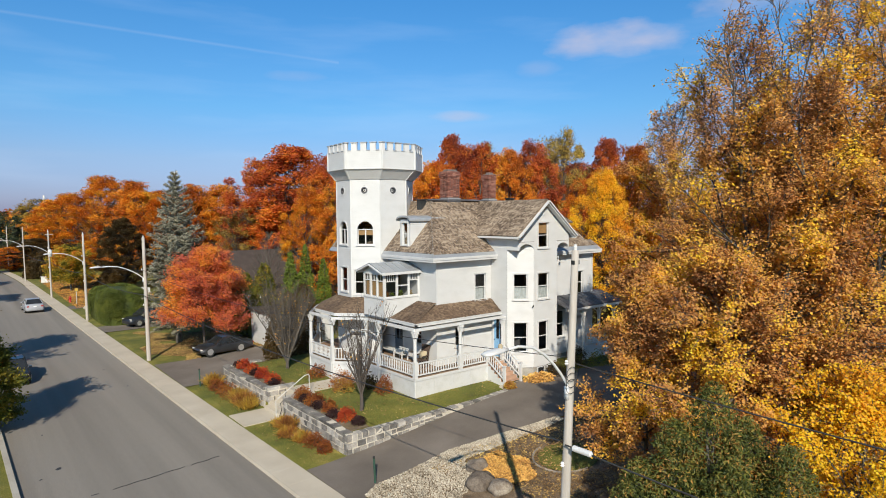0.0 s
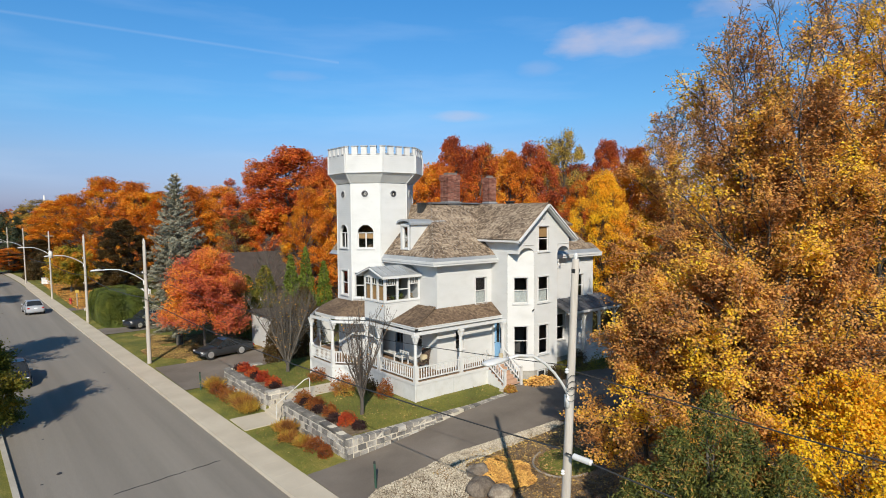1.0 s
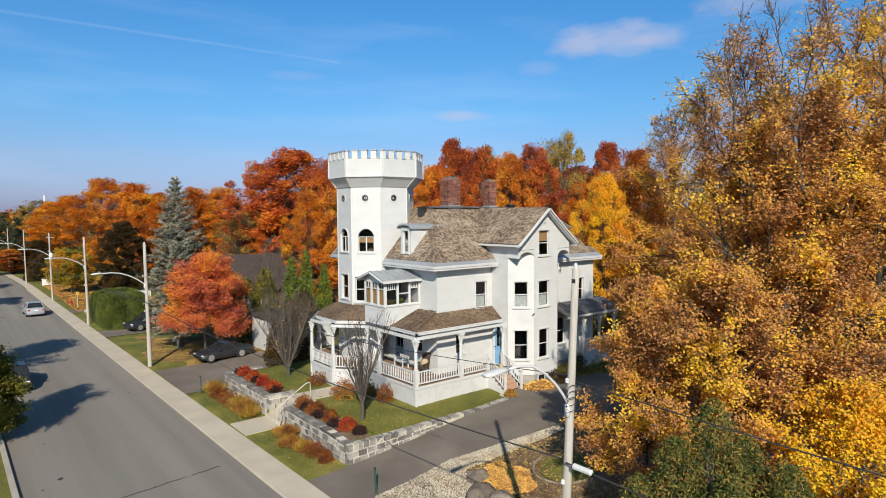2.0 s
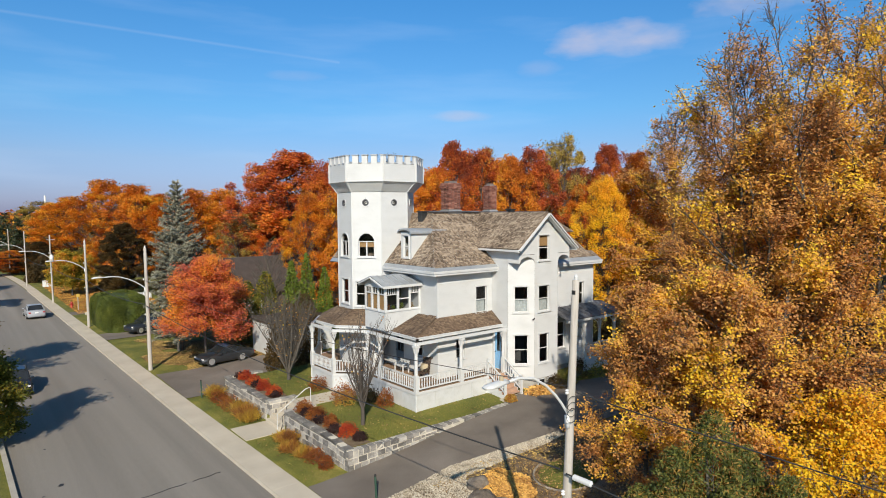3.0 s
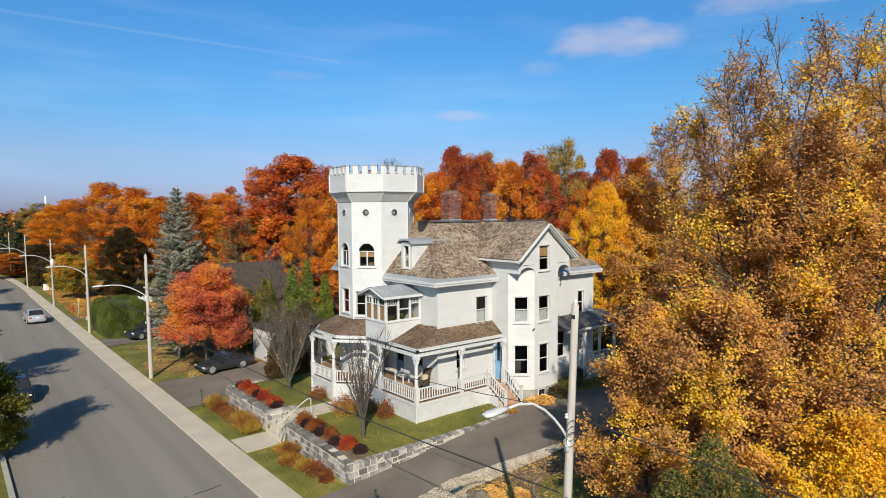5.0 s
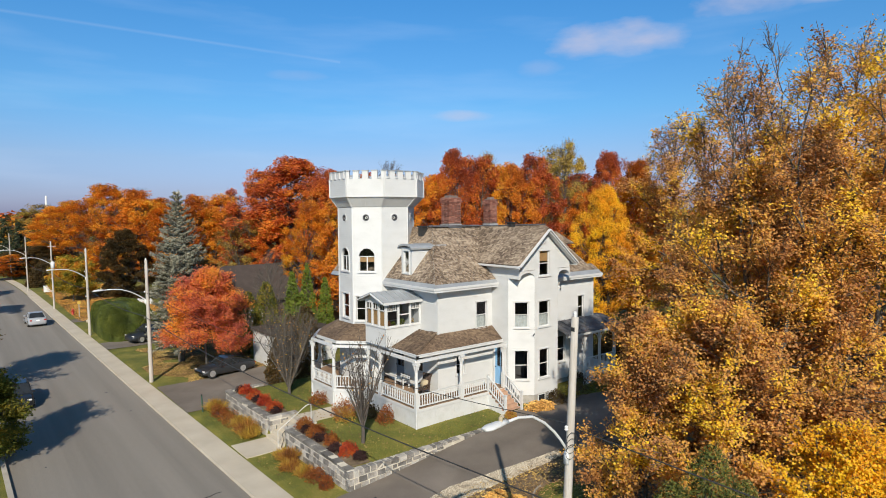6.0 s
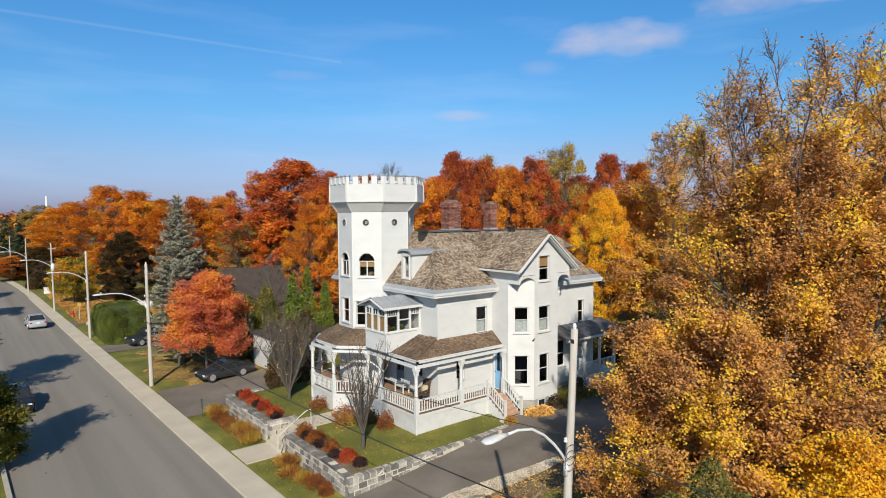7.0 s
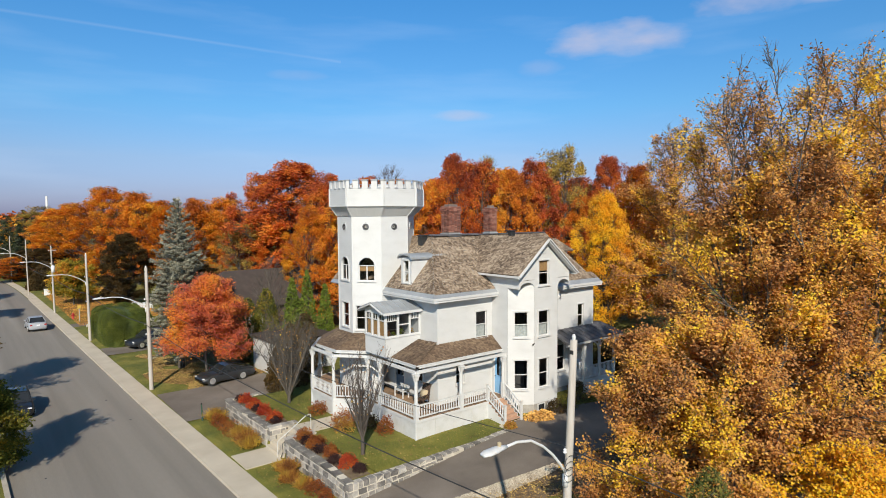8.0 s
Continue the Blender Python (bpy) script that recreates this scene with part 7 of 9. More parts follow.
def back_trees():
    """Trees behind the house and along the street; a few grown kinds, copied at many places and sizes."""
    kinds = {}
    for k, (key, mat, lab) in enumerate((("red", "leaf_red", "russet-red autumn tree in full leaf"), ("orange", "leaf_orange", "bright orange autumn tree in full leaf"), ("yellow", "leaf_amber", "amber and yellow autumn tree in full leaf"),
                                         ("brown", "leaf_brown", "dull copper-brown tree in full leaf"), ("olive", "leaf_olive", "olive-yellow tree with a thinning top"), ("red2", "leaf_red", "russet-red autumn tree in full leaf"),
                                         ("orange2", "leaf_orange", "orange autumn tree with a ragged crown"), ("bare", "leaf_olive", "nearly bare grey tree with few leaves"))):
        kinds[key] = (mat, lab, 100 + k)
    protos = {}

    def plant(key, right, depth, top, half, bottom=0.3):
        mat, lab, seed = kinds[key]
        x, y, _ = seen_from(right, depth)
        h = top - bottom
        r = 1.3 * half * depth / 1060.0
        if key not in protos:
            thin = {"bare": (0.97, 20), "olive": (0.48, 90), "brown": (0.0, 300)}.get(key, (0.03, 170))
            protos[key] = (full_tree("tree", (x, y, bottom), 18.0, 5.0, M[mat], lab, seed=seed, crown_base=0.12 if key == "yellow" else 0.07, clumps=300 if key == "yellow" else 175, leaves=thin[1], size=0.2 if key == "yellow" else 0.27, puff=0.66, group="autumn trees", bare=thin[0], egg=(0.36, 0.48, 0.30, 0.42)[seed % 4]), h, r)
            m = pose(x, y, bottom) @ Matrix.Diagonal((r / 5.6, r / 5.6, h / 18.3, 1))
            protos[key][0].matrix_basis = m
        else:
            rng = random.Random(round(right * 1000) + round(depth * 7))
            m = pose(x, y, bottom, 0, 0, rng.uniform(0, 360)) @ Matrix.Diagonal((r / 5.6, r / 5.6, h / 18.3, 1))
            ob = protos[key][0]
            saved = ob.matrix_basis.copy()
            ob.matrix_basis = pose(*saved.translation)
            copy_thing(ob, m)
            ob.matrix_basis = saved

    def row(items):
        for key, px, depth, ytop, half in items:
            plant(key, (px - 784) / 1060.0, depth, 10.44 + (383 - ytop) / 1060.0 * depth, half)

    row([("red", 520, 82, 256, 88), ("red2", 462, 88, 282, 55), ("red2", 582, 74, 276, 45), ("orange2", 615, 64, 300, 55), ("orange", 765, 70, 288, 45), ("red", 800, 68, 238, 42), ("red2", 852, 74, 258, 48),
         ("orange2", 905, 68, 268, 45), ("red2", 940, 72, 254, 50), ("olive", 1003, 78, 224, 48), ("red", 1075, 74, 246, 45), ("yellow", 1070, 58, 300, 46), ("orange", 1030, 76, 320, 40), ("orange2", 1125, 66, 262, 55), ("red2", 1138, 82, 322, 45),
         ("orange", 700, 78, 290, 60), ("red", 650, 85, 285, 55), ("bare", 690, 78, 262, 60), ("olive", 860, 95, 250, 50), ("olive", 980, 95, 240, 60), ("red2", 825, 85, 262, 60), ("orange", 880, 84, 275, 60), ("red", 770, 88, 290, 55), ("orange2", 960, 86, 285, 60), ("red", 1020, 90, 290, 60), ("orange", 545, 66, 330, 40)])
    for key, x, y, h, half in (("brown", -5.2, 86.0, 12.0, 48), ("orange2", -6.0, 106.0, 13.0, 45)):
        d = 0.632 * x + 0.775 * y
        plant(key, (0.775 * x - 0.632 * y) / d, d, h, half)
    row([("orange", 395, 98, 325, 55), ("orange2", 345, 90, 325, 45), ("olive", 425, 80, 362, 45), ("red2", 448, 86, 388, 42), ("red", 490, 80, 372, 46), ("bare", 478, 54, 408, 42), ("orange", 185, 112, 308, 55), ("orange2", 240, 108, 318, 52), ("orange", 130, 122, 338, 55),
         ("orange2", 95, 135, 350, 45), ("olive", 70, 160, 345, 50), ("brown", 214, 82, 384, 40), ("orange", 20, 118, 432, 42), ("brown", 66, 118, 418, 34), ("brown", 38, 126, 422, 30), ("brown", 92, 128, 410, 30), ("orange", 300, 104, 340, 55), ("orange2", 275, 125, 336, 60),
         ("olive", 240, 150, 345, 70), ("orange", 560, 95, 300, 60), ("brown", 330, 72, 420, 50), ("bare", 240, 115, 315, 45)])
    broadleaf("street_tree", (12.7, 100.6, 0.2), 4.9, 3.4, M["leaf_turning"], "low spreading tree turning from green to orange", seed=74, trunk_r=0.14, crown_base=0.26, limbs=26, branches=8, twigs=6, leaves=20, size=0.2, scatter=0.45, slim=0.8, ascend=6, group="street trees")
    # Dark bushes added to stand in for the deep shade at the street's end.
    for k, (px, depth, h, r) in enumerate(((60, 104, 3.0, 2.0), (100, 106, 3.6, 2.6), (78, 112, 4.2, 3.0), (56, 132, 4.4, 3.6), (34, 140, 4.6, 3.8), (12, 138, 4.2, 3.6), (118, 104, 3.0, 2.4), (200, 90, 2.6, 2.6))):
        x, y, _ = seen_from((px - 784) / 1060.0, depth)
        column("bush", (x, y, 0.1), h, r, M["leaf_brown"], "dark bush added in place of shade below the far trees", 140 + k, 3600, 0.34, 0.5, "bush", group="far undergrowth")
    for k, (px, depth, ytop, half) in enumerate(((30, 140, 376, 52), (2, 150, 372, 50), (48, 175, 380, 34), (285, 140, 360, 26))):
        x, y, _ = seen_from((px - 784) / 1060.0, depth)
        conifer("pine", (x, y, 0.2), 10.3 + (383 - ytop) / 1060.0 * depth, half * depth / 1060, M["dark_pine"], "dark green pine down the street", 130 + k, 26, 8, 0.75, count=16, group="far pines")


back_trees()


def far_woods():
    """Wooded distance all round, a low band of autumn crowns on the horizon."""
    rng = np.random.default_rng(9)
    for mat, lab, share, lo, hi in (("leaf_red", "far russet woods on the horizon", 5200, 260, 900), ("leaf_brown", "far brown woods on the horizon", 4200, 240, 800), ("leaf_orange", "far orange woods on the horizon", 2600, 220, 700)):
        d = np.sqrt(rng.uniform(lo ** 2, hi ** 2, share))
        a = rng.uniform(0, 2 * math.pi, share)
        crowns = np.stack([np.sin(a) * d, np.cos(a) * d, np.zeros(share)], axis=1)
        per = 16
        c = np.repeat(crowns, per, axis=0)
        h = np.repeat(10.5 + d * 0.006 + rng.normal(size=share) * 1.6, per)
        off = unit(rng, share * per) * np.array([4.2, 4.2, 0.0]) * rng.uniform(0.2, 1, (share * per, 1))
        c = c + off
        c[:, 2] = h * rng.uniform(0.35, 1.0, share * per)
        v, f = leaf_quads(rng, c, 3.2, up=0.5, slim=0.85)
        tagged(arrays("woods", v, f, M[mat]), lab, "woods", kind="stuff")
    mast = thing("radio_mast", seen_from((80 - 784) / 1060.0, 700, 0), "far white lattice mast on the horizon", "mast")
    bm = bmesh.new()
    x, y, _ = seen_from((80 - 784) / 1060.0, 700)
    lathe(bm, (x, y, 0), [(0, 1.5), (30, 1.2), (38, 0.9)], 8)
    part("tower", bm, M["far_white"], mast)


far_woods()


def hedge():
    ob = thing("hedge", (12.9, 69.0, 0.1), "tall clipped green hedge with a rounded top", "hedge")
    rng = np.random.default_rng(77)
    n = 95000
    d = unit(rng, n)
    d[:, 2] = np.abs(d[:, 2])
    e = 0.42
    s = np.sign(d) * np.abs(d) ** e
    lump = np.array([noise.noise(tuple(q * 3.0)) for q in d])
    p = s * np.array([2.3, 5.2, 3.3]) * (1 + 0.05 * lump + rng.uniform(-0.05, 0.02, n))[:, None] + np.array([12.9, 69.0, 0.1])
    v, f = leaf_quads(rng, p, 0.085, up=0.2)
    bm = bmesh.new()
    bmesh.ops.create_uvsphere(bm, u_segments=24, v_segments=14, radius=1.0)
    for q in bm.verts:
        w = np.array(q.co)
        w = np.sign(w) * np.abs(w) ** e * np.array([2.15, 5.0, 3.15])
        q.co = Vector((12.9 + w[0], 69.0 + w[1], max(-0.1, w[2] + 0.1)))
    part("core", bm, M["hedge"], ob)
    arrays("foliage", v, f, M["hedge"], ob)


hedge()


def white_fence():
    """A low white picket fence behind the hedge."""
    c = Vector(seen_from((243 - 784) / 1060.0, 80.0, 0.0))
    ob = thing("picket_fence", (c.x, c.y, 0.05), "low white picket fence behind the clipped hedge", "fence")
    for k in range(15):
        p = c + Vector((0.775, -0.632, 0)) * (k * 0.2 - 1.4)
        bm = bmesh.new()
        beam(bm, p + Vector((0, 0, 0.05)), p + Vector((0, 0, 1.15 + 0.12 * math.sin(k * 0.9) ** 2)), 0.13, 0.03, (0.632, 0.775, 0))
        part("slat", bm, M["trim"], ob)
    for z in (0.35, 0.95):
        bm = bmesh.new()
        beam(bm, c + Vector((-1.12, 0.92, z)), c + Vector((1.12, -0.92, z)), 0.05, 0.09)
        part("rail", bm, M["trim"], ob)


white_fence()


def garden_beds():
    rng = random.Random(4)
    for (y0, y1) in ((31.3, 37.2), (22.75, 28.5)):
        bm = bmesh.new()
        n = 14
        rows = []
        for k in range(n + 1):
            y = y0 + (y1 - y0) * k / n
            wob = 0.15 * noise.noise((y * 1.3, 0, 0))
            rows.append([bm.verts.new((x, y, ground_z(13.6, y) + 0.04 + 0.03 * noise.noise((x * 4, y * 4, 1)))) for x in (13.05, 13.5, 14.15 + wob)])
        for p, q in zip(rows, rows[1:]):
            for i in range(2):
                bm.faces.new((p[i], p[i + 1], q[i + 1], q[i]))
        tagged(part("ground", bm, M["soil"], smooth=True), "strip of dark soil behind the garden wall", "soil", kind="structure")
    for k, y in enumerate((36.4, 35.0, 33.5, 32.1)):
        bush("shrub", (13.65, y, 1.08), 0.44, 0.55, M["shrub_red"], "scarlet-leaved shrub on top of the stone wall", 200 + k, 1100, 0.085, group="wall shrubs")
    for k, y in enumerate((37.0, 34.3, 31.6)):
        bush("shrub", (13.5, y, 1.08), 0.32, 0.36, M["shrub_plum"], "low dark plum shrub on the stone wall", 210 + k, 500, 0.085, group="plum shrubs")
    for k, (y, r) in enumerate(((28.3, 0.72), (27.0, 0.78), (25.4, 0.6), (23.9, 0.72))):
        bush("shrub", (13.65, y, ground_z(13.65, y) + 0.03), r * 0.62, 0.55, M["shrub_rust"] if k != 3 else M["shrub_red"], "rust-orange shrub on top of the stone wall", 220 + k, 1100, 0.085, group="wall shrubs")
    for k, (x, y) in enumerate(((13.5, 26.2), (13.4, 24.6), (13.9, 23.2), (13.5, 27.7))):
        bush("shrub", (x, y, ground_z(x, y) + 0.03), 0.36, 0.36, M["shrub_plum"], "low dark plum shrub on the stone wall", 230 + k, 500, 0.085, group="plum shrubs")
    k = 0
    for y0, y1 in ((31.5, 37.8), (23.3, 28.4)):
        y = y0
        while y < y1:
            m = rng.choice(("perennial", "tall_grass", "shrub_rust", "perennial", "shrub_rust", "leaf_olive"))
            bush("perennial", (12.05 + rng.uniform(-0.25, 0.25), y, 0.1), rng.uniform(0.35, 0.6), rng.uniform(0.4, 0.9), M[m], "fading tawny perennial below the stone wall" if m not in ("shrub_rust",) else "rusty brown perennial below the stone wall",
                 240 + k, 900, 0.07 if m == "shrub_rust" else 0.085, "plant", "border plants", spiky=(m in ("perennial", "tall_grass")))
            y += rng.uniform(0.6, 1.1)
            k += 1
    for k, (x, y, r, h, m, lab) in enumerate(((16.4, 29.0, 0.8, 0.9, "shrub_rust", "rusty shrub in front of the porch"), (15.9, 28.1, 0.6, 0.7, "perennial", "yellow-brown shrub in front of the porch"), (16.1, 31.5, 0.6, 0.8, "shrub_rust", "rusty shrub in front of the porch"),
                                              (17.35, 26.3, 0.5, 1.0, "shrub_rust", "orange shrub against the porch skirting"), (17.2, 27.6, 0.55, 0.8, "leaf_brown", "brown shrub against the porch skirting"),
                                              (26.9, 22.6, 0.6, 0.85, "leaf_brown", "dull brown shrub at the house wall"), (28.1, 22.8, 0.7, 0.9, "leaf_green", "green shrub at the house wall"), (29.6, 23.2, 0.8, 1.3, "leaf_brown", "dull brown shrub by the side porch"),
                                              (31.0, 22.6, 0.9, 0.9, "leaf_green", "green shrub by the side porch"), (23.0, 22.55, 0.35, 0.35, "perennial", "pale tuft beside the steps"))):
        bush("shrub", (x, y, ground_z(x, y) if y > 22.6 else 1.08), r, h, M[m], lab, 300 + k, 900, 0.085)
    for k, (x, y) in enumerate(((25.0, 22.6), (25.6, 22.35))):
        bush("hosta", (x, y, 1.08), 0.55, 0.42, M["dry_leaves"], "yellowed hosta clump by the steps", 330 + k, 420, 0.17, "plant", "hostas")
    # boulders and the leaf-strewn bed by the drive
    for k, (x, y, r) in enumerate(((15.75, 17.2, 0.42), (15.0, 16.2, 0.5), (15.2, 15.4, 0.42), (22.5, 16.9, 0.5))):
        bm = bmesh.new()
        bmesh.ops.create_icosphere(bm, subdivisions=3, radius=r)
        z = ground_z(x, y)
        for v in bm.verts:
            n = noise.noise(v.co * (1.6 / r) + Vector((k * 7.0, 0, 0)))
            v.co = v.co * (1 + 0.28 * n)
            v.co = Vector((v.co.x * 1.15 + x, v.co.y + y, v.co.z * 0.75 + z + r * 0.25))
        tagged(part("boulder", bm, M["boulder"], smooth=True), "rounded brown-grey boulder edging the gravel bed", "boulder", "boulders")
    bm = bmesh.new()
    pts = [(18.6 + 1.25 * math.cos(a), 15.2 + 1.25 * math.sin(a)) for a in np.linspace(1.6, 4.6, 26)]
    pipe(bm, [(x, y, ground_z(x, y) + 0.05) for x, y in pts], 0.05, 5)
    disc = bmesh.new()
    mid = disc.verts.new((18.7, 15.1, ground_z(18.7, 15.1) + 0.09))
    rim = [disc.verts.new((x, y, ground_z(x, y) + 0.06)) for x, y in [(18.7 + 1.2 * math.cos(a), 15.1 + 1.2 * math.sin(a)) for a in np.linspace(0, 2 * math.pi, 25)[:-1]]]
    for p, q in zip(rim, rim[1:] + rim[:1]):
        disc.faces.new((mid, p, q))
    tagged(part("ground", disc, M["grass"], smooth=True), "round patch of lawn inside the stone edging", "lawn", kind="structure")
    tagged(part("edging", bm, M["boulder"]), "curved stone edging round a patch of lawn", "edging", kind="structure")


garden_beds()


def litter_and_gravel():
    rng = np.random.default_rng(15)

    def scatter(n, x0, x1, y0, y1, size, mat, name, lab, keep=None, lift=0.03):
        x, y = rng.uniform(x0, x1, n), rng.uniform(y0, y1, n)
        ok = np.array([(keep is None or keep(a, b)) for a, b in zip(x, y)])
        x, y = x[ok], y[ok]
        z = np.array([ground_z(a, b) for a, b in zip(x, y)]) + lift + rng.uniform(0, 0.03, len(x))
        v, f = leaf_quads(rng, np.stack([x, y, z], axis=1), size, up=1.6)
        tagged(arrays(name, v, f, M[mat]), lab, "leaves", kind="stuff")

    def edge(x):
        return drive_edges(x)[0]

    bm = bmesh.new()
    xs = np.arange(11.3, 40, 0.5)
    rows = []
    for x in xs:
        s = edge(x) - 0.02
        low = -4.0 if x > 14.8 else 12.2
        rows.append([bm.verts.new((x, s + (low - s) * k / 8, ground_z(x, 15) + 0.02 + 0.035 * noise.noise((x * 0.9, k * 1.1, 3)))) for k in range(9)])
    for p, q in zip(rows, rows[1:]):
        for i in range(8):
            bm.faces.new((p[i + 1], q[i + 1], q[i], p[i]))
    tagged(part("ground", bm, M["soil"], smooth=True), "dark bark mulch under the maples", "mulch", kind="structure")
    scatter(52000, 14.5, 34, 2, 19, 0.095, "litter", "leaf_litter", "fallen yellow and brown leaves under the maples", lambda x, y: y < edge(x) - 0.5 - 0.6 * noise.noise((x * 0.8, y * 0.8, 0)) and noise.noise((x * 0.5, y * 0.5, 7)) > -0.28, 0.05)
    scatter(9000, 15.0, 18.0, 14.4, 18.2, 0.12, "dry_leaves", "leaf_litter", "heap of dry yellow fallen leaves", lambda x, y: (x - 16.4) ** 2 + ((y - 16.3) * 0.75) ** 2 < 0.95 + 0.6 * noise.noise((x, y, 0)), 0.12)
    scatter(46000, 11.0, 19, 44.9, 60.6, 0.09, "litter", "leaf_litter", "fallen tan leaves on the neighbour's lawn", lambda x, y: noise.noise((x * 0.4, y * 0.25, 2)) > -0.30 + 0.045 * max(0.0, y - 49))
    scatter(1300, 11.0, 24, 22.8, 37, 0.10, "litter", "leaf_litter", "scattered fallen leaves on the lawn", lambda x, y: x > 13.2 or y < 28.6)
    scatter(30000, 10.6, 20, 80, 120, 0.13, "litter_orange", "leaf_litter", "orange fallen leaves on the far lawn", lambda x, y: x + bend(y) > 10.9)

    # gravel: one stone shape per few hundred, scattered as one loose bed
    n = 16000
    x = rng.uniform(11.4, 21.5, n * 2)
    y = np.array([edge(a) for a in x]) + 0.15 - rng.uniform(0, 1, n * 2) ** 1.15 * np.interp(x, [11.4, 12.5, 15.0, 15.8, 21.5], [3.2, 3.6, 2.8, 1.2, 0.5])
    keep = (y > 13.0)
    x, y = x[keep][:n], y[keep][:n]
    ico = bmesh.new()
    bmesh.ops.create_icosphere(ico, subdivisions=1, radius=1.0)
    base_v = np.array([v.co[:] for v in ico.verts])
    base_f = np.array([[v.index for v in f.verts] for f in ico.faces])
    ico.free()
    size = rng.uniform(0.02, 0.05, len(x))
    jitter = rng.uniform(0.7, 1.25, (len(x), len(base_v), 1))
    flat = rng.uniform(0.55, 0.95, (len(x), 1, 3))
    z = np.array([ground_z(a, b) for a, b in zip(x, y)]) + 0.04
    v = base_v[None] * jitter * flat * size[:, None, None] + np.stack([x, y, z + size * 0.4], axis=1)[:, None, :]
    f = base_f[None] + (np.arange(len(x)) * len(base_v))[:, None, None]
    tagged(arrays("gravel", v.reshape(-1, 3), f.reshape(-1, 3), M["gravel"]), "bed of pale rounded river stones beside the drive", "gravel", kind="stuff")

    # grass blades at the lawn's edges and over the near lawn
    m = 26000
    gx, gy = rng.uniform(11.0, 23, m), rng.uniform(22.6, 37.3, m)
    ok = np.array([((a < 12.6 and not 28.6 < b < 31.0) or (a > 13.2 and not (a < 18 and 28.9 < b < 30.7))) and not (a > 17.95 and b > 24.3) and not (a > 21.8 and b < 23.3) for a, b in zip(gx, gy)])
    gx, gy = gx[ok], gy[ok]
    gz = np.array([ground_z(a, b) for a, b in zip(gx, gy)])
    root = np.stack([gx, gy, gz], axis=1)
    lean = rng.normal(size=(len(gx), 3)) * np.array([0.03, 0.03, 0])
    tip = root + lean + np.stack([np.zeros(len(gx)), np.zeros(len(gx)), rng.uniform(0.05, 0.11, len(gx))], axis=1)
    side = unit(rng, len(gx)) * np.array([0.012, 0.012, 0])
    tri = np.stack([root - side, root + side, tip], axis=1).reshape(-1, 3)
    tagged(arrays("grass", tri, np.arange(len(tri)).reshape(-1, 3), M["blades"]), "short uneven lawn grass", "grass", kind="stuff")


litter_and_gravel()


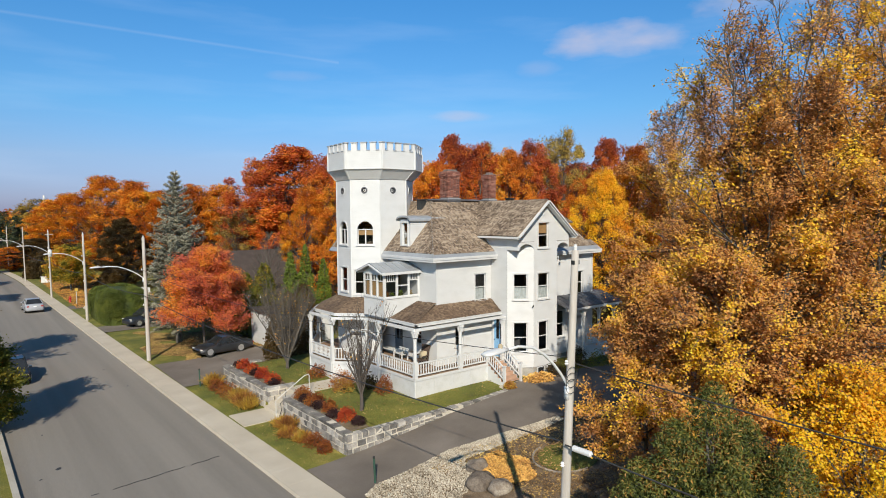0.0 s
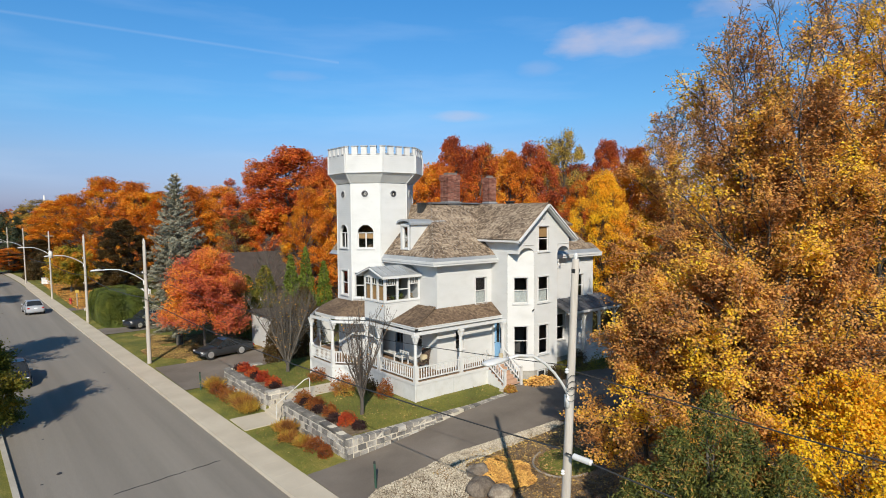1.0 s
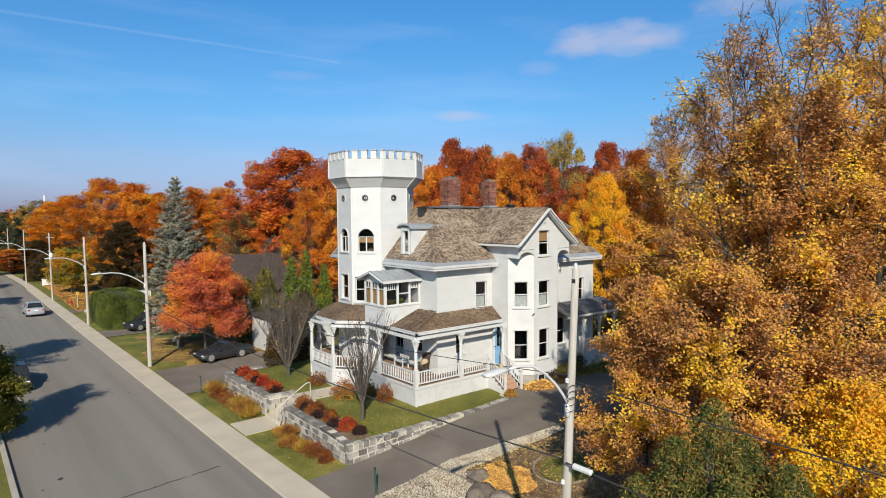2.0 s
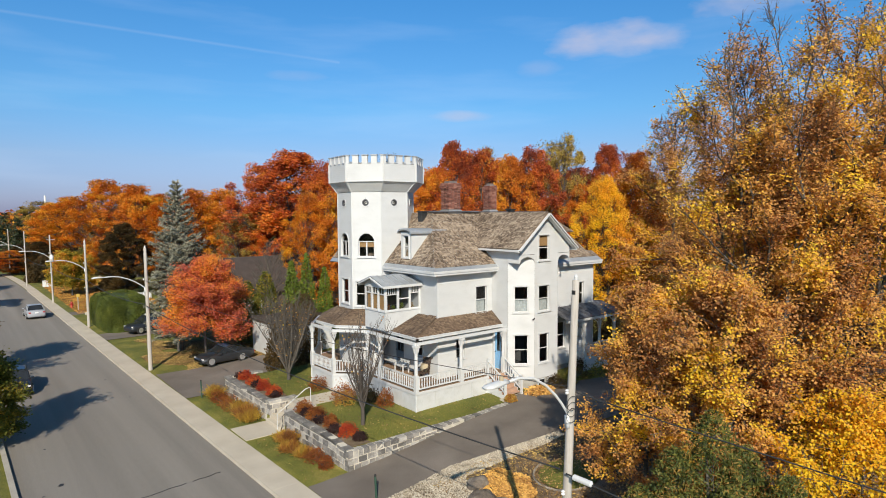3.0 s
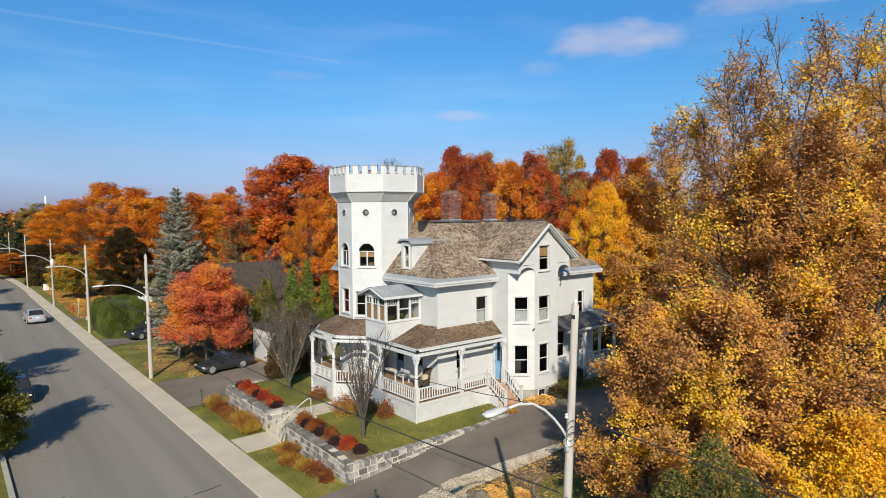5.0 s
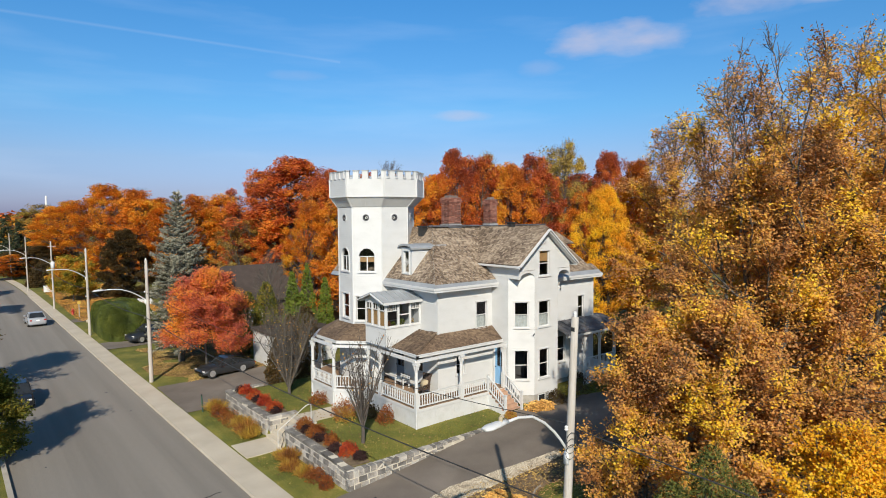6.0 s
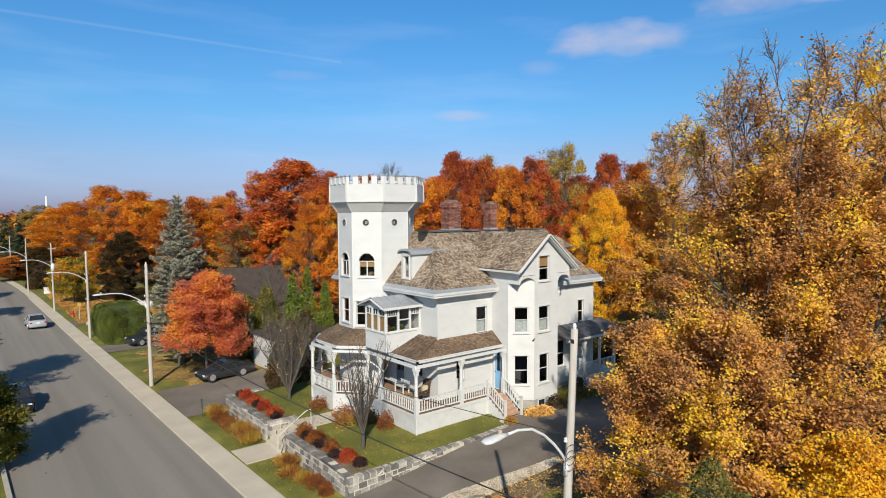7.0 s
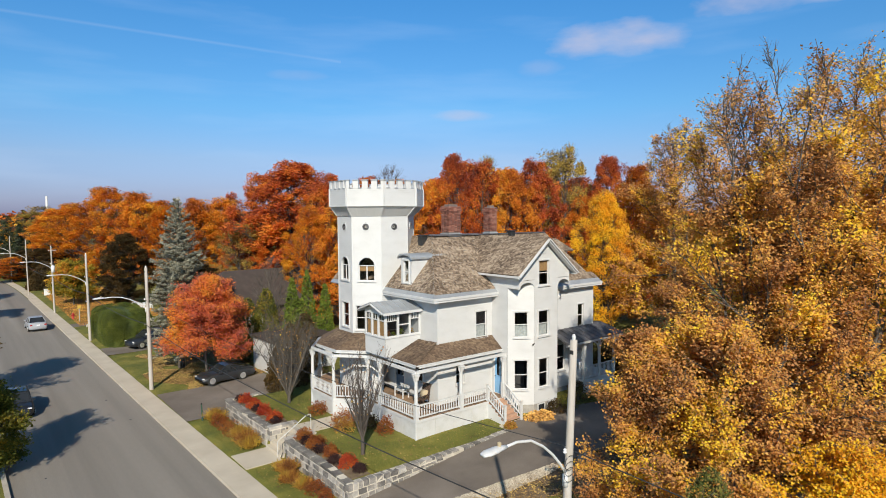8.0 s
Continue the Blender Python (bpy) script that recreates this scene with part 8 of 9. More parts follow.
# ---- poles, lamps and cables ----
def pole(at, height, lamp_z, reach, seed, lean=(0.0, 0.0), r=0.16, box=False, can=False, rise=1.12):
    x, y, z = at
    t = thing("utility_pole", at, "weathered wooden utility pole with a curved street-lamp arm", "utility pole", "poles along the street")
    top = Vector((x + lean[0], y + lean[1], height))
    at_z = lambda h: Vector((x, y, z)).lerp(top, (h - z) / (height - z))
    bm = bmesh.new()
    pipe(bm, [(x, y, z - 0.5)] + [tuple(at_z(z + (height - z) * k / 6)) for k in range(7)], [r * 1.02] + [r * (1 - 0.35 * k / 6) for k in range(7)], 14)
    part("pole", bm, M["pole_wood"], t, smooth=True)
    b = at_z(lamp_z)
    bm = bmesh.new()
    pts = [b + Vector((-reach * u, 0, rise * math.sin(min(1, u * 1.25) * math.pi / 2) ** 0.8 - 0.12 * max(0, u - 0.6))) for u in (0, 0.06, 0.14, 0.25, 0.4, 0.58, 0.78, 1.0)]
    pipe(bm, pts, 0.034, 8)
    block(bm, b.x - r * 0.8 - 0.04, b.x - r * 0.3, b.y - 0.06, b.y + 0.06, b.z - 0.16, b.z + 0.16)
    arm = part("lamp_arm", bm, M["lamp_metal"], t, "curved galvanised lamp arm", True)
    e = pts[-1]
    bm = bmesh.new()
    rows = []
    for u, w, hi, lo in ((0.18, 0.05, 0.05, -0.03), (0.0, 0.08, 0.08, -0.04), (-0.18, 0.13, 0.09, -0.05), (-0.42, 0.15, 0.06, -0.06), (-0.55, 0.10, 0.02, -0.05)):
        c = e + Vector((u, 0, 0))
        rows.append([bm.verts.new(c + Vector((0, w * math.cos(a), (hi if math.sin(a) > 0 else -lo) * math.sin(a)))) for a in np.linspace(0, 2 * math.pi, 11)[:-1]])
    for p, q in zip(rows, rows[1:]):
        for i in range(10):
            bm.faces.new((p[i], p[(i + 1) % 10], q[(i + 1) % 10], q[i]))
    bm.faces.new(rows[0][::-1])
    bm.faces.new(rows[-1])
    bmesh.ops.recalc_face_normals(bm, faces=bm.faces[:])
    head = part("lamp_head", bm, M["lamp_metal"], t, "pale cobra-head street lamp", True)
    bm = bmesh.new()
    lathe(bm, (e.x - 0.05, e.y, e.z + 0.07), [(0, 0.05), (0.08, 0.05), (0.1, 0.03)], 8)
    part("photocell", bm, M["cushion"], head)
    for h in (lamp_z + 0.75, lamp_z - 1.8):
        bm = bmesh.new()
        c = at_z(h)
        lathe(bm, (c.x - r - 0.03, c.y, c.z - 0.05), [(0, 0.03), (0.03, 0.055), (0.06, 0.03), (0.09, 0.05), (0.12, 0.03)], 8)
        part("insulator", bm, M["far_white"], t)
    bm = bmesh.new()
    c = top
    block(bm, c.x - 0.1, c.x + 0.1, c.y - 0.05, c.y + 0.05, c.z - 0.35, c.z - 0.25)
    part("top_fitting", bm, M["iron"], t)
    bm = bmesh.new()
    lathe(bm, (c.x, c.y, c.z), [(-0.02, 0.04), (0.08, 0.05), (0.14, 0.03)], 8)
    part("cap", bm, M["lamp_metal"], t)
    if can:
        bm = bmesh.new()
        c = at_z(5.5)
        lathe(bm, c + Vector((0.05, -0.42, 0)), [(0, 0.16), (0.03, 0.23), (0.82, 0.23), (0.88, 0.12), (0.98, 0.05)], 14)
        beam(bm, c + Vector((0, 0, 0.6)), c + Vector((0.05, -0.42, 0.6)), 0.08, 0.12)
        part("transformer", bm, M["lamp_metal"], t, "grey pole transformer can", True)
        bm = bmesh.new()
        c = at_z(height - 0.5)
        beam(bm, c + Vector((-0.35, 0, 0)), c + Vector((0.55, 0, 0)), 0.07, 0.09)
        part("cross_arm", bm, M["pole_wood"], t)
    if box:
        bm = bmesh.new()
        c = at_z(4.78)
        d = Vector((0.05, -1, -0.02)).normalized()
        lathe(bm, c + d * 0.32 + Vector((-0.22, 0, 0.02)), [(0, 0.04), (0.03, 0.075), (0.52, 0.075), (0.55, 0.04)], 12, d)
        part("splice_case", bm, M["lamp_metal"], t, "grey cable splice case")
        bm = bmesh.new()
        for k, s in enumerate((0.0, 0.15, 0.3)):
            c = at_z(6.25 + s)
            pipe(bm, [c + Vector((-0.12 + 0.2 * math.cos(a), -0.14, 0.18 * math.sin(a))) for a in np.linspace(0, 6.28, 13)], 0.008, 4)
        part("wire_coil", bm, M["cable"], t)
    return at_z


def span_cable(name, a, b, sag, r, label, n=24):
    a, b = Vector(a), Vector(b)
    bm = bmesh.new()
    pipe(bm, [a.lerp(b, k / n) - Vector((0, 0, 4 * sag * (k / n) * (1 - k / n))) for k in range(n + 1)], r, 5)
    return tagged(part(name, bm, M["cable"]), label, "cable", "overhead cables")


def street_poles():
    lean = pole((11.5, 9.5, 0.15), 9.58, 6.06, 2.35, 1, (0.30, -0.18), 0.135, True, rise=1.42)
    others = [((10.6, 46.9, 0.15), 9.05), ((10.2, 70.2, 0.1), 8.9), ((9.6, 93.5, 0.1), 8.9), ((8.7, 119.0, 0.1), 9.0), ((8.0, 145.0, 0.1), 9.0)]
    tops = [lean]
    for k, (p, h) in enumerate(others):
        tops.append(pole(p, h, 5.9 if k else 6.0, 2.9, 2 + k, (-0.12, 0.0), (0.15, 0.14, 0.12, 0.11, 0.11)[k], can=(k == 2)))
    span_cable("telecom_cable", lean(4.85) + Vector((-0.2, 0.1, 0)), tops[1](4.9) + Vector((-0.18, 0, 0)), 0.55, 0.022, "thick black telephone cable between the poles")
    span_cable("telecom_cable", lean(4.80) + Vector((-0.2, -0.1, 0)), (12.6, -26, 5.0), 0.5, 0.022, "thick black telephone cable between the poles")
    span_cable("power_line", lean(6.95) + Vector((-0.15, 0, 0)), tops[1](6.7) + Vector((-0.1, 0, 0)), 0.75, 0.011, "thin overhead power line")
    span_cable("power_line", lean(6.75) + Vector((0.15, 0, 0)), (12.9, -26, 7.0), 0.6, 0.016, "thin overhead power line")
    for a, b in zip(tops[1:], tops[2:]):
        span_cable("telecom_cable", a(4.9), b(4.9), 0.4, 0.028, "thick black telephone cable between the poles")
        span_cable("power_line", a(6.7), b(6.7), 0.5, 0.012, "thin overhead power line")
    # two green marker stakes by the drives
    for (x, y) in ((12.25, 19.25), (11.35, 37.6)):
        t = thing("marker_stake", (x, y, 0.1), "dark green marker stake with a dull capped tip", "stake", "stakes")
        bm = bmesh.new()
        z = ground_z(x, y)
        pipe(bm, [(x, y, z - 0.1), (x - 0.04, y + 0.02, z + 1.02)], 0.045, 8)
        part("stake", bm, M["green_stake"], t)
        bm = bmesh.new()
        pipe(bm, [(x - 0.04, y + 0.02, z + 1.02), (x - 0.043, y + 0.02, z + 1.09)], 0.048, 8)
        part("tip", bm, M["rubber"], t)


street_poles()


def kerbside():
    """A hydrant, a small sign, a white stand-in box and a pale rock on the far verge."""
    x, y, z = 10.75, 86.2, 0.1
    t = thing("fire_hydrant", (x, y, z), "red fire hydrant on the far verge", "hydrant")
    bm = bmesh.new()
    lathe(bm, (x, y, z), [(0, 0.17), (0.05, 0.17), (0.06, 0.12), (0.55, 0.12), (0.58, 0.16), (0.62, 0.16), (0.74, 0.10), (0.80, 0.03)], 12)
    part("barrel", bm, M["hydrant_red"], t, smooth=True)
    for s in (-1, 1):
        bm = bmesh.new()
        lathe(bm, (x + 0.1 * s, y, z + 0.44), [(0, 0.07), (0.1, 0.07), (0.12, 0.05)], 8, (s, 0, 0))
        part("outlet", bm, M["hydrant_red"], t)
    x, y = 11.1, 83.6
    t = thing("sign_post", (x, y, z), "small yellow marker sign on a pale post", "sign")
    bm = bmesh.new()
    pipe(bm, [(x, y, z - 0.2), (x, y, z + 1.9)], 0.05, 8)
    part("post", bm, M["pole_wood"], t)
    bm = bmesh.new()
    beam(bm, (x, y - 0.06, z + 1.6), (x, y - 0.06, z + 1.98), 0.36, 0.02, (0, 1, 0))
    part("panel", bm, M["gold"], t)
    # Made-up box with a door, standing in for an unidentified white object.
    x, y = 11.2, 115.8
    t = thing("utility_cabinet", (x, y, z), "white box standing in for an unclear white object at the far verge", "cabinet")
    bm = bmesh.new()
    block(bm, x - 0.65, x + 0.65, y - 0.3, y + 0.3, z, z + 0.95)
    block(bm, x - 0.70, x + 0.70, y - 0.35, y + 0.35, z + 0.95, z + 1.02)
    part("body", bm, M["far_white"], t)
    bm = bmesh.new()
    block(bm, x - 0.55, x - 0.02, y - 0.325, y - 0.30, z + 0.1, z + 0.88)
    part("door", bm, M["far_white"], t)
    bm = bmesh.new()
    bmesh.ops.create_icosphere(bm, subdivisions=3, radius=0.6)
    for v in bm.verts:
        v.co *= 1 + 0.3 * noise.noise(v.co * 2.2)
        v.co = Vector((v.co.x * 1.3 + 11.9, v.co.y + 78.6, v.co.z * 0.7 + 0.25))
    tagged(part("boulder", bm, M["concrete"], smooth=True), "pale rounded rock beside the far drive", "boulder", "boulders")


kerbside()


# ---- cars ----
def car(name, at, turn, size, paint, label, roof=(0.30, 0.42, 0.72, 0.90), low=0.6, wheel=0.33, tail=0.62, axles=(0.19, 0.81)):
    """A car, nose along +x before the turn. size: length, width, height; roof: where the windscreen and rear window begin and end, along the length from the tail."""
    L, W, H = size
    t = thing(name, at, label, "car", "cars")
    made = []

    def station(bm, x, zb, zt, hw, crown=0.06):
        return [bm.verts.new((x, hw * sy, z)) for sy, z in ((-0.86, zb), (-1.0, zb + 0.12), (-1.0, (zb + zt) / 2), (-0.95, zt - 0.08), (-0.80, zt), (0, zt + crown), (0.80, zt), (0.95, zt - 0.08), (1.0, (zb + zt) / 2), (1.0, zb + 0.12), (0.86, zb))]

    def loft(bm, rows):
        for p, q in zip(rows, rows[1:]):
            n = len(p)
            for i in range(n):
                bm.faces.new((p[i], p[(i + 1) % n], q[(i + 1) % n], q[i]))
        bm.faces.new(rows[0][::-1])
        bm.faces.new(rows[-1])
        bmesh.ops.recalc_face_normals(bm, faces=bm.faces[:])

    h = W / 2
    belt = low * H
    bm = bmesh.new()
    prof = [(0.0, 0.34, tail * H - 0.12, 0.84), (0.02, 0.24, tail * H - 0.02, 0.92), (0.10, 0.20, tail * H + 0.0, 0.98), (0.25, 0.18, belt + 0.04, 1.0), (0.5, 0.18, belt + 0.01, 1.0), (0.72, 0.18, belt - 0.02, 1.0), (0.86, 0.2, belt - 0.10, 0.98), (0.95, 0.22, belt - 0.19, 0.9), (0.99, 0.28, belt - 0.28, 0.78), (1.0, 0.36, belt - 0.34, 0.66)]
    loft(bm, [station(bm, (f - 0.5) * L, zb, zt, h * w, 0.03) for f, zb, zt, w in prof])
    body = finish("body", mesh_of(bm, "body"), paint, t, "", True)
    made.append(body)
    a, b, c, d = roof
    bm = bmesh.new()
    rows = []
    for f, z, w in ((a - 0.02, belt - 0.03, 0.86), (b, H - 0.06, 0.70), ((b + c) / 2, H - 0.01, 0.72), (c, H - 0.06, 0.70), (d, belt - 0.05, 0.84)):
        x = (f - 0.5) * L
        rows.append([bm.verts.new((x, s * h, zz)) for s, zz in ((-0.90, belt - 0.05), (-w, z - 0.03 if z > belt else z), (-w * 0.8, z), (w * 0.8, z), (w, z - 0.03 if z > belt else z), (0.90, belt - 0.05))])
    loft(bm, rows)
    made.append(finish("windows", mesh_of(bm, "windows"), M["car_glass"], t, "dark car windows"))
    bm = bmesh.new()
    rows = []
    for f, z in ((b - 0.01, H - 0.05), ((b + c) / 2, H + 0.005), (c + 0.01, H - 0.05)):
        rows.append([bm.verts.new(((f - 0.5) * L, s * h, zz)) for s, zz in ((-0.74, z - 0.06), (-0.66, z + 0.005), (0, z + 0.02), (0.66, z + 0.005), (0.74, z - 0.06))])
    for p, q in zip(rows, rows[1:]):
        for i in range(4):
            bm.faces.new((p[i], p[i + 1], q[i + 1], q[i]))
    for s in (-1, 1):
        for (f0, z0, f1, z1) in ((a, belt - 0.02, b, H - 0.06), (d - 0.005, belt - 0.04, c, H - 0.06), ((a + d) / 2 - 0.03, belt - 0.02, (b + c) / 2, H - 0.03)):
            beam(bm, ((f0 - 0.5) * L, s * h * 0.885, z0), ((f1 - 0.5) * L, s * h * 0.71, z1), 0.06, 0.06)
    made.append(finish("roof", mesh_of(bm, "roof"), paint, t))
    for f in axles:
        for s in (-1, 1):
            bm = bmesh.new()
            y = s * (h - 0.10)
            lathe(bm, ((f - 0.5) * L, y - 0.11, wheel), [(0, wheel * 0.7), (0.0, wheel * 0.93), (0.03, wheel), (0.19, wheel), (0.22, wheel * 0.93), (0.22, wheel * 0.7)], 20, (0, 1, 0))
            w = finish("wheel", mesh_of(bm, "wheel"), M["rubber"], t)
            bm = bmesh.new()
            c0 = ((f - 0.5) * L, y + s * 0.112, wheel)
            lathe(bm, c0, [(-0.02, wheel * 0.62), (0.012, wheel * 0.66), (0.014, wheel * 0.58)], 18, (0, s, 0))
            for k in range(5):
                g = k * 2 * math.pi / 5
                beam(bm, (c0[0], c0[1] + s * 0.016, c0[2]), (c0[0] + wheel * 0.6 * math.cos(g), c0[1] + s * 0.016, c0[2] + wheel * 0.6 * math.sin(g)), 0.06, 0.03, (0, 1, 0))
            rim = finish("rim", mesh_of(bm, "rim"), M["rim"], w)
            made.append(w)
    for s in (-1, 1):
        bm = bmesh.new()
        block(bm, 0.455 * L, 0.480 * L, s * h * 0.70 - 0.12, s * h * 0.70 + 0.12, belt - 0.29, belt - 0.21)
        made.append(finish("headlight", mesh_of(bm, "headlight"), M["headlight"], t))
        bm = bmesh.new()
        block(bm, -0.505 * L, -0.47 * L, s * h * 0.74 - 0.12, s * h * 0.74 + 0.10, tail * H - 0.27, tail * H - 0.13)
        made.append(finish("tail_light", mesh_of(bm, "tail_light"), M["tail_light"], t))
        bm = bmesh.new()
        block(bm, (d - 0.5 - 0.06) * L, (d - 0.5 - 0.02) * L, s * (h + 0.02) - 0.08, s * (h + 0.02) + 0.08, belt - 0.02, belt + 0.10)
        made.append(finish("mirror", mesh_of(bm, "mirror"), paint, t))
    bm = bmesh.new()
    block(bm, -0.507 * L, -0.49 * L, -0.16, 0.16, tail * H - 0.30, tail * H - 0.16)
    made.append(finish("plate", mesh_of(bm, "plate"), M["plate"], t))
    for ob in made:
        ob.matrix_parent_inverse = Matrix.Identity(4)
    t.matrix_basis = pose(*at, 0, 0, turn)
    return t


def mesh_of(bm, name):
    me = bpy.data.meshes.new(name)
    bm.to_mesh(me)
    bm.free()
    return me


car("sports_car", (15.42, 45.35, 0.28), 186, (4.15, 1.82, 1.27), M["graphite_paint"], "dark grey sports coupe parked under the scarlet maple", (0.05, 0.40, 0.56, 0.72), 0.62, 0.35, 0.62, (0.26, 0.83))
car("suv", (14.3, 62.9, 0.22), 196, (4.5, 1.85, 1.6), M["black_paint"], "black estate car parked by the hedge", (0.03, 0.10, 0.58, 0.74), 0.6, 0.34, 0.6)
car("car", (2.55, 47.4, 0.0), -91, (4.5, 1.8, 1.5), M["black_paint"], "black car parked at the far kerb", (0.14, 0.30, 0.60, 0.76), 0.62, 0.33, 0.64)
car("car", (6.55, 82.0, 0.0), 91.5, (4.5, 1.8, 1.47), M["silver_paint"], "silver saloon car driving down the street", (0.14, 0.30, 0.60, 0.76), 0.62, 0.33, 0.66)
car("suv", (50.8, 37.6, 1.1), 20, (4.7, 1.9, 1.7), M["brown_paint"], "bronze-brown car parked behind the house", (0.03, 0.10, 0.58, 0.74), 0.6, 0.36, 0.6)


# ---- neighbours ----
def garage():
    t = thing("garage", (20.5, 45.0, 0.4), "white wooden garage beside the driveway", "garage")
    x0, x1, y0, y1, z0, z1 = 18.55, 23.5, 43.4, 47.6, 0.3, 2.95
    for a, b in (((x0, y1), (x0, y0)), ((x0, y0), (x1, y0)), ((x1, y0), (x1, y1)), ((x1, y1), (x0, y1))):
        f = Face(a, b)
        lapped_wall(t, f, z0, z1, inner=False)
    bm = bmesh.new()
    block(bm, x0 - 0.2, x1 + 0.2, y0 - 0.2, y1 + 0.2, z1, z1 + 0.15)
    part("roof", bm, M["brown_roof"], t, "flat dark garage roof")
    bm = bmesh.new()
    f = Face((x0, y1), (x0, y0))
    f.box(bm, 0.7, 3.5, z0, z0 + 2.1, 0.0, 0.05)
    for k in range(3):
        f.box(bm, 0.7, 3.5, z0 + 0.5 + 0.52 * k, z0 + 0.53 + 0.52 * k, 0.05, 0.07)
    part("garage_door", bm, M["trim"], t)


def brown_house():
    t = thing("house", (27.0, 63.0, 0.3), "low brown house with a dark hipped roof", "house")
    x0, x1, y0, y1, z0, z1, rz = 18.5, 36.0, 59.5, 68.0, 0.2, 3.6, 6.9
    bm = bmesh.new()
    block(bm, x0, x1, y0, y1, z0, z1)
    part("wall", bm, M["wood_wall"], t)
    e = 0.6
    bm = bmesh.new()
    c = [(x0 - e, y0 - e, z1), (x1 + e, y0 - e, z1), (x1 + e, y1 + e, z1), (x0 - e, y1 + e, z1)]
    r = [(x0 + 3.2, (y0 + y1) / 2, rz), (x1 - 3.2, (y0 + y1) / 2, rz)]
    cv, rv = [bm.verts.new(p) for p in c], [bm.verts.new(p) for p in r]
    low = [bm.verts.new((p[0], p[1], p[2] - 0.18)) for p in c]
    bm.faces.new((cv[0], cv[1], rv[1], rv[0]))
    bm.faces.new((cv[1], cv[2], rv[1]))
    bm.faces.new((cv[2], cv[3], rv[0], rv[1]))
    bm.faces.new((cv[3], cv[0], rv[0]))
    bm.faces.new(low[::-1])
    for i in range(4):
        bm.faces.new((low[i], low[(i + 1) % 4], cv[(i + 1) % 4], cv[i]))
    part("roof", bm, M["brown_roof"], t, "dark brown hipped roof")
    for f in (Face((x0, y0), (x1, y0)), Face((x0, y1), (x0, y0))):
        for u in (2.0, 5.0):
            bm = bmesh.new()
            f.box(bm, u - 0.7, u + 0.7, 1.4, 2.6, -0.02, 0.05)
            w = part("window", bm, M["trim"], t)
            pane_of(w, f, [(u - 0.6, 1.5), (u + 0.6, 1.5), (u + 0.6, 2.5), (u - 0.6, 2.5)], 0.055).data.materials[0] = M["car_glass"]


garage()
brown_house()


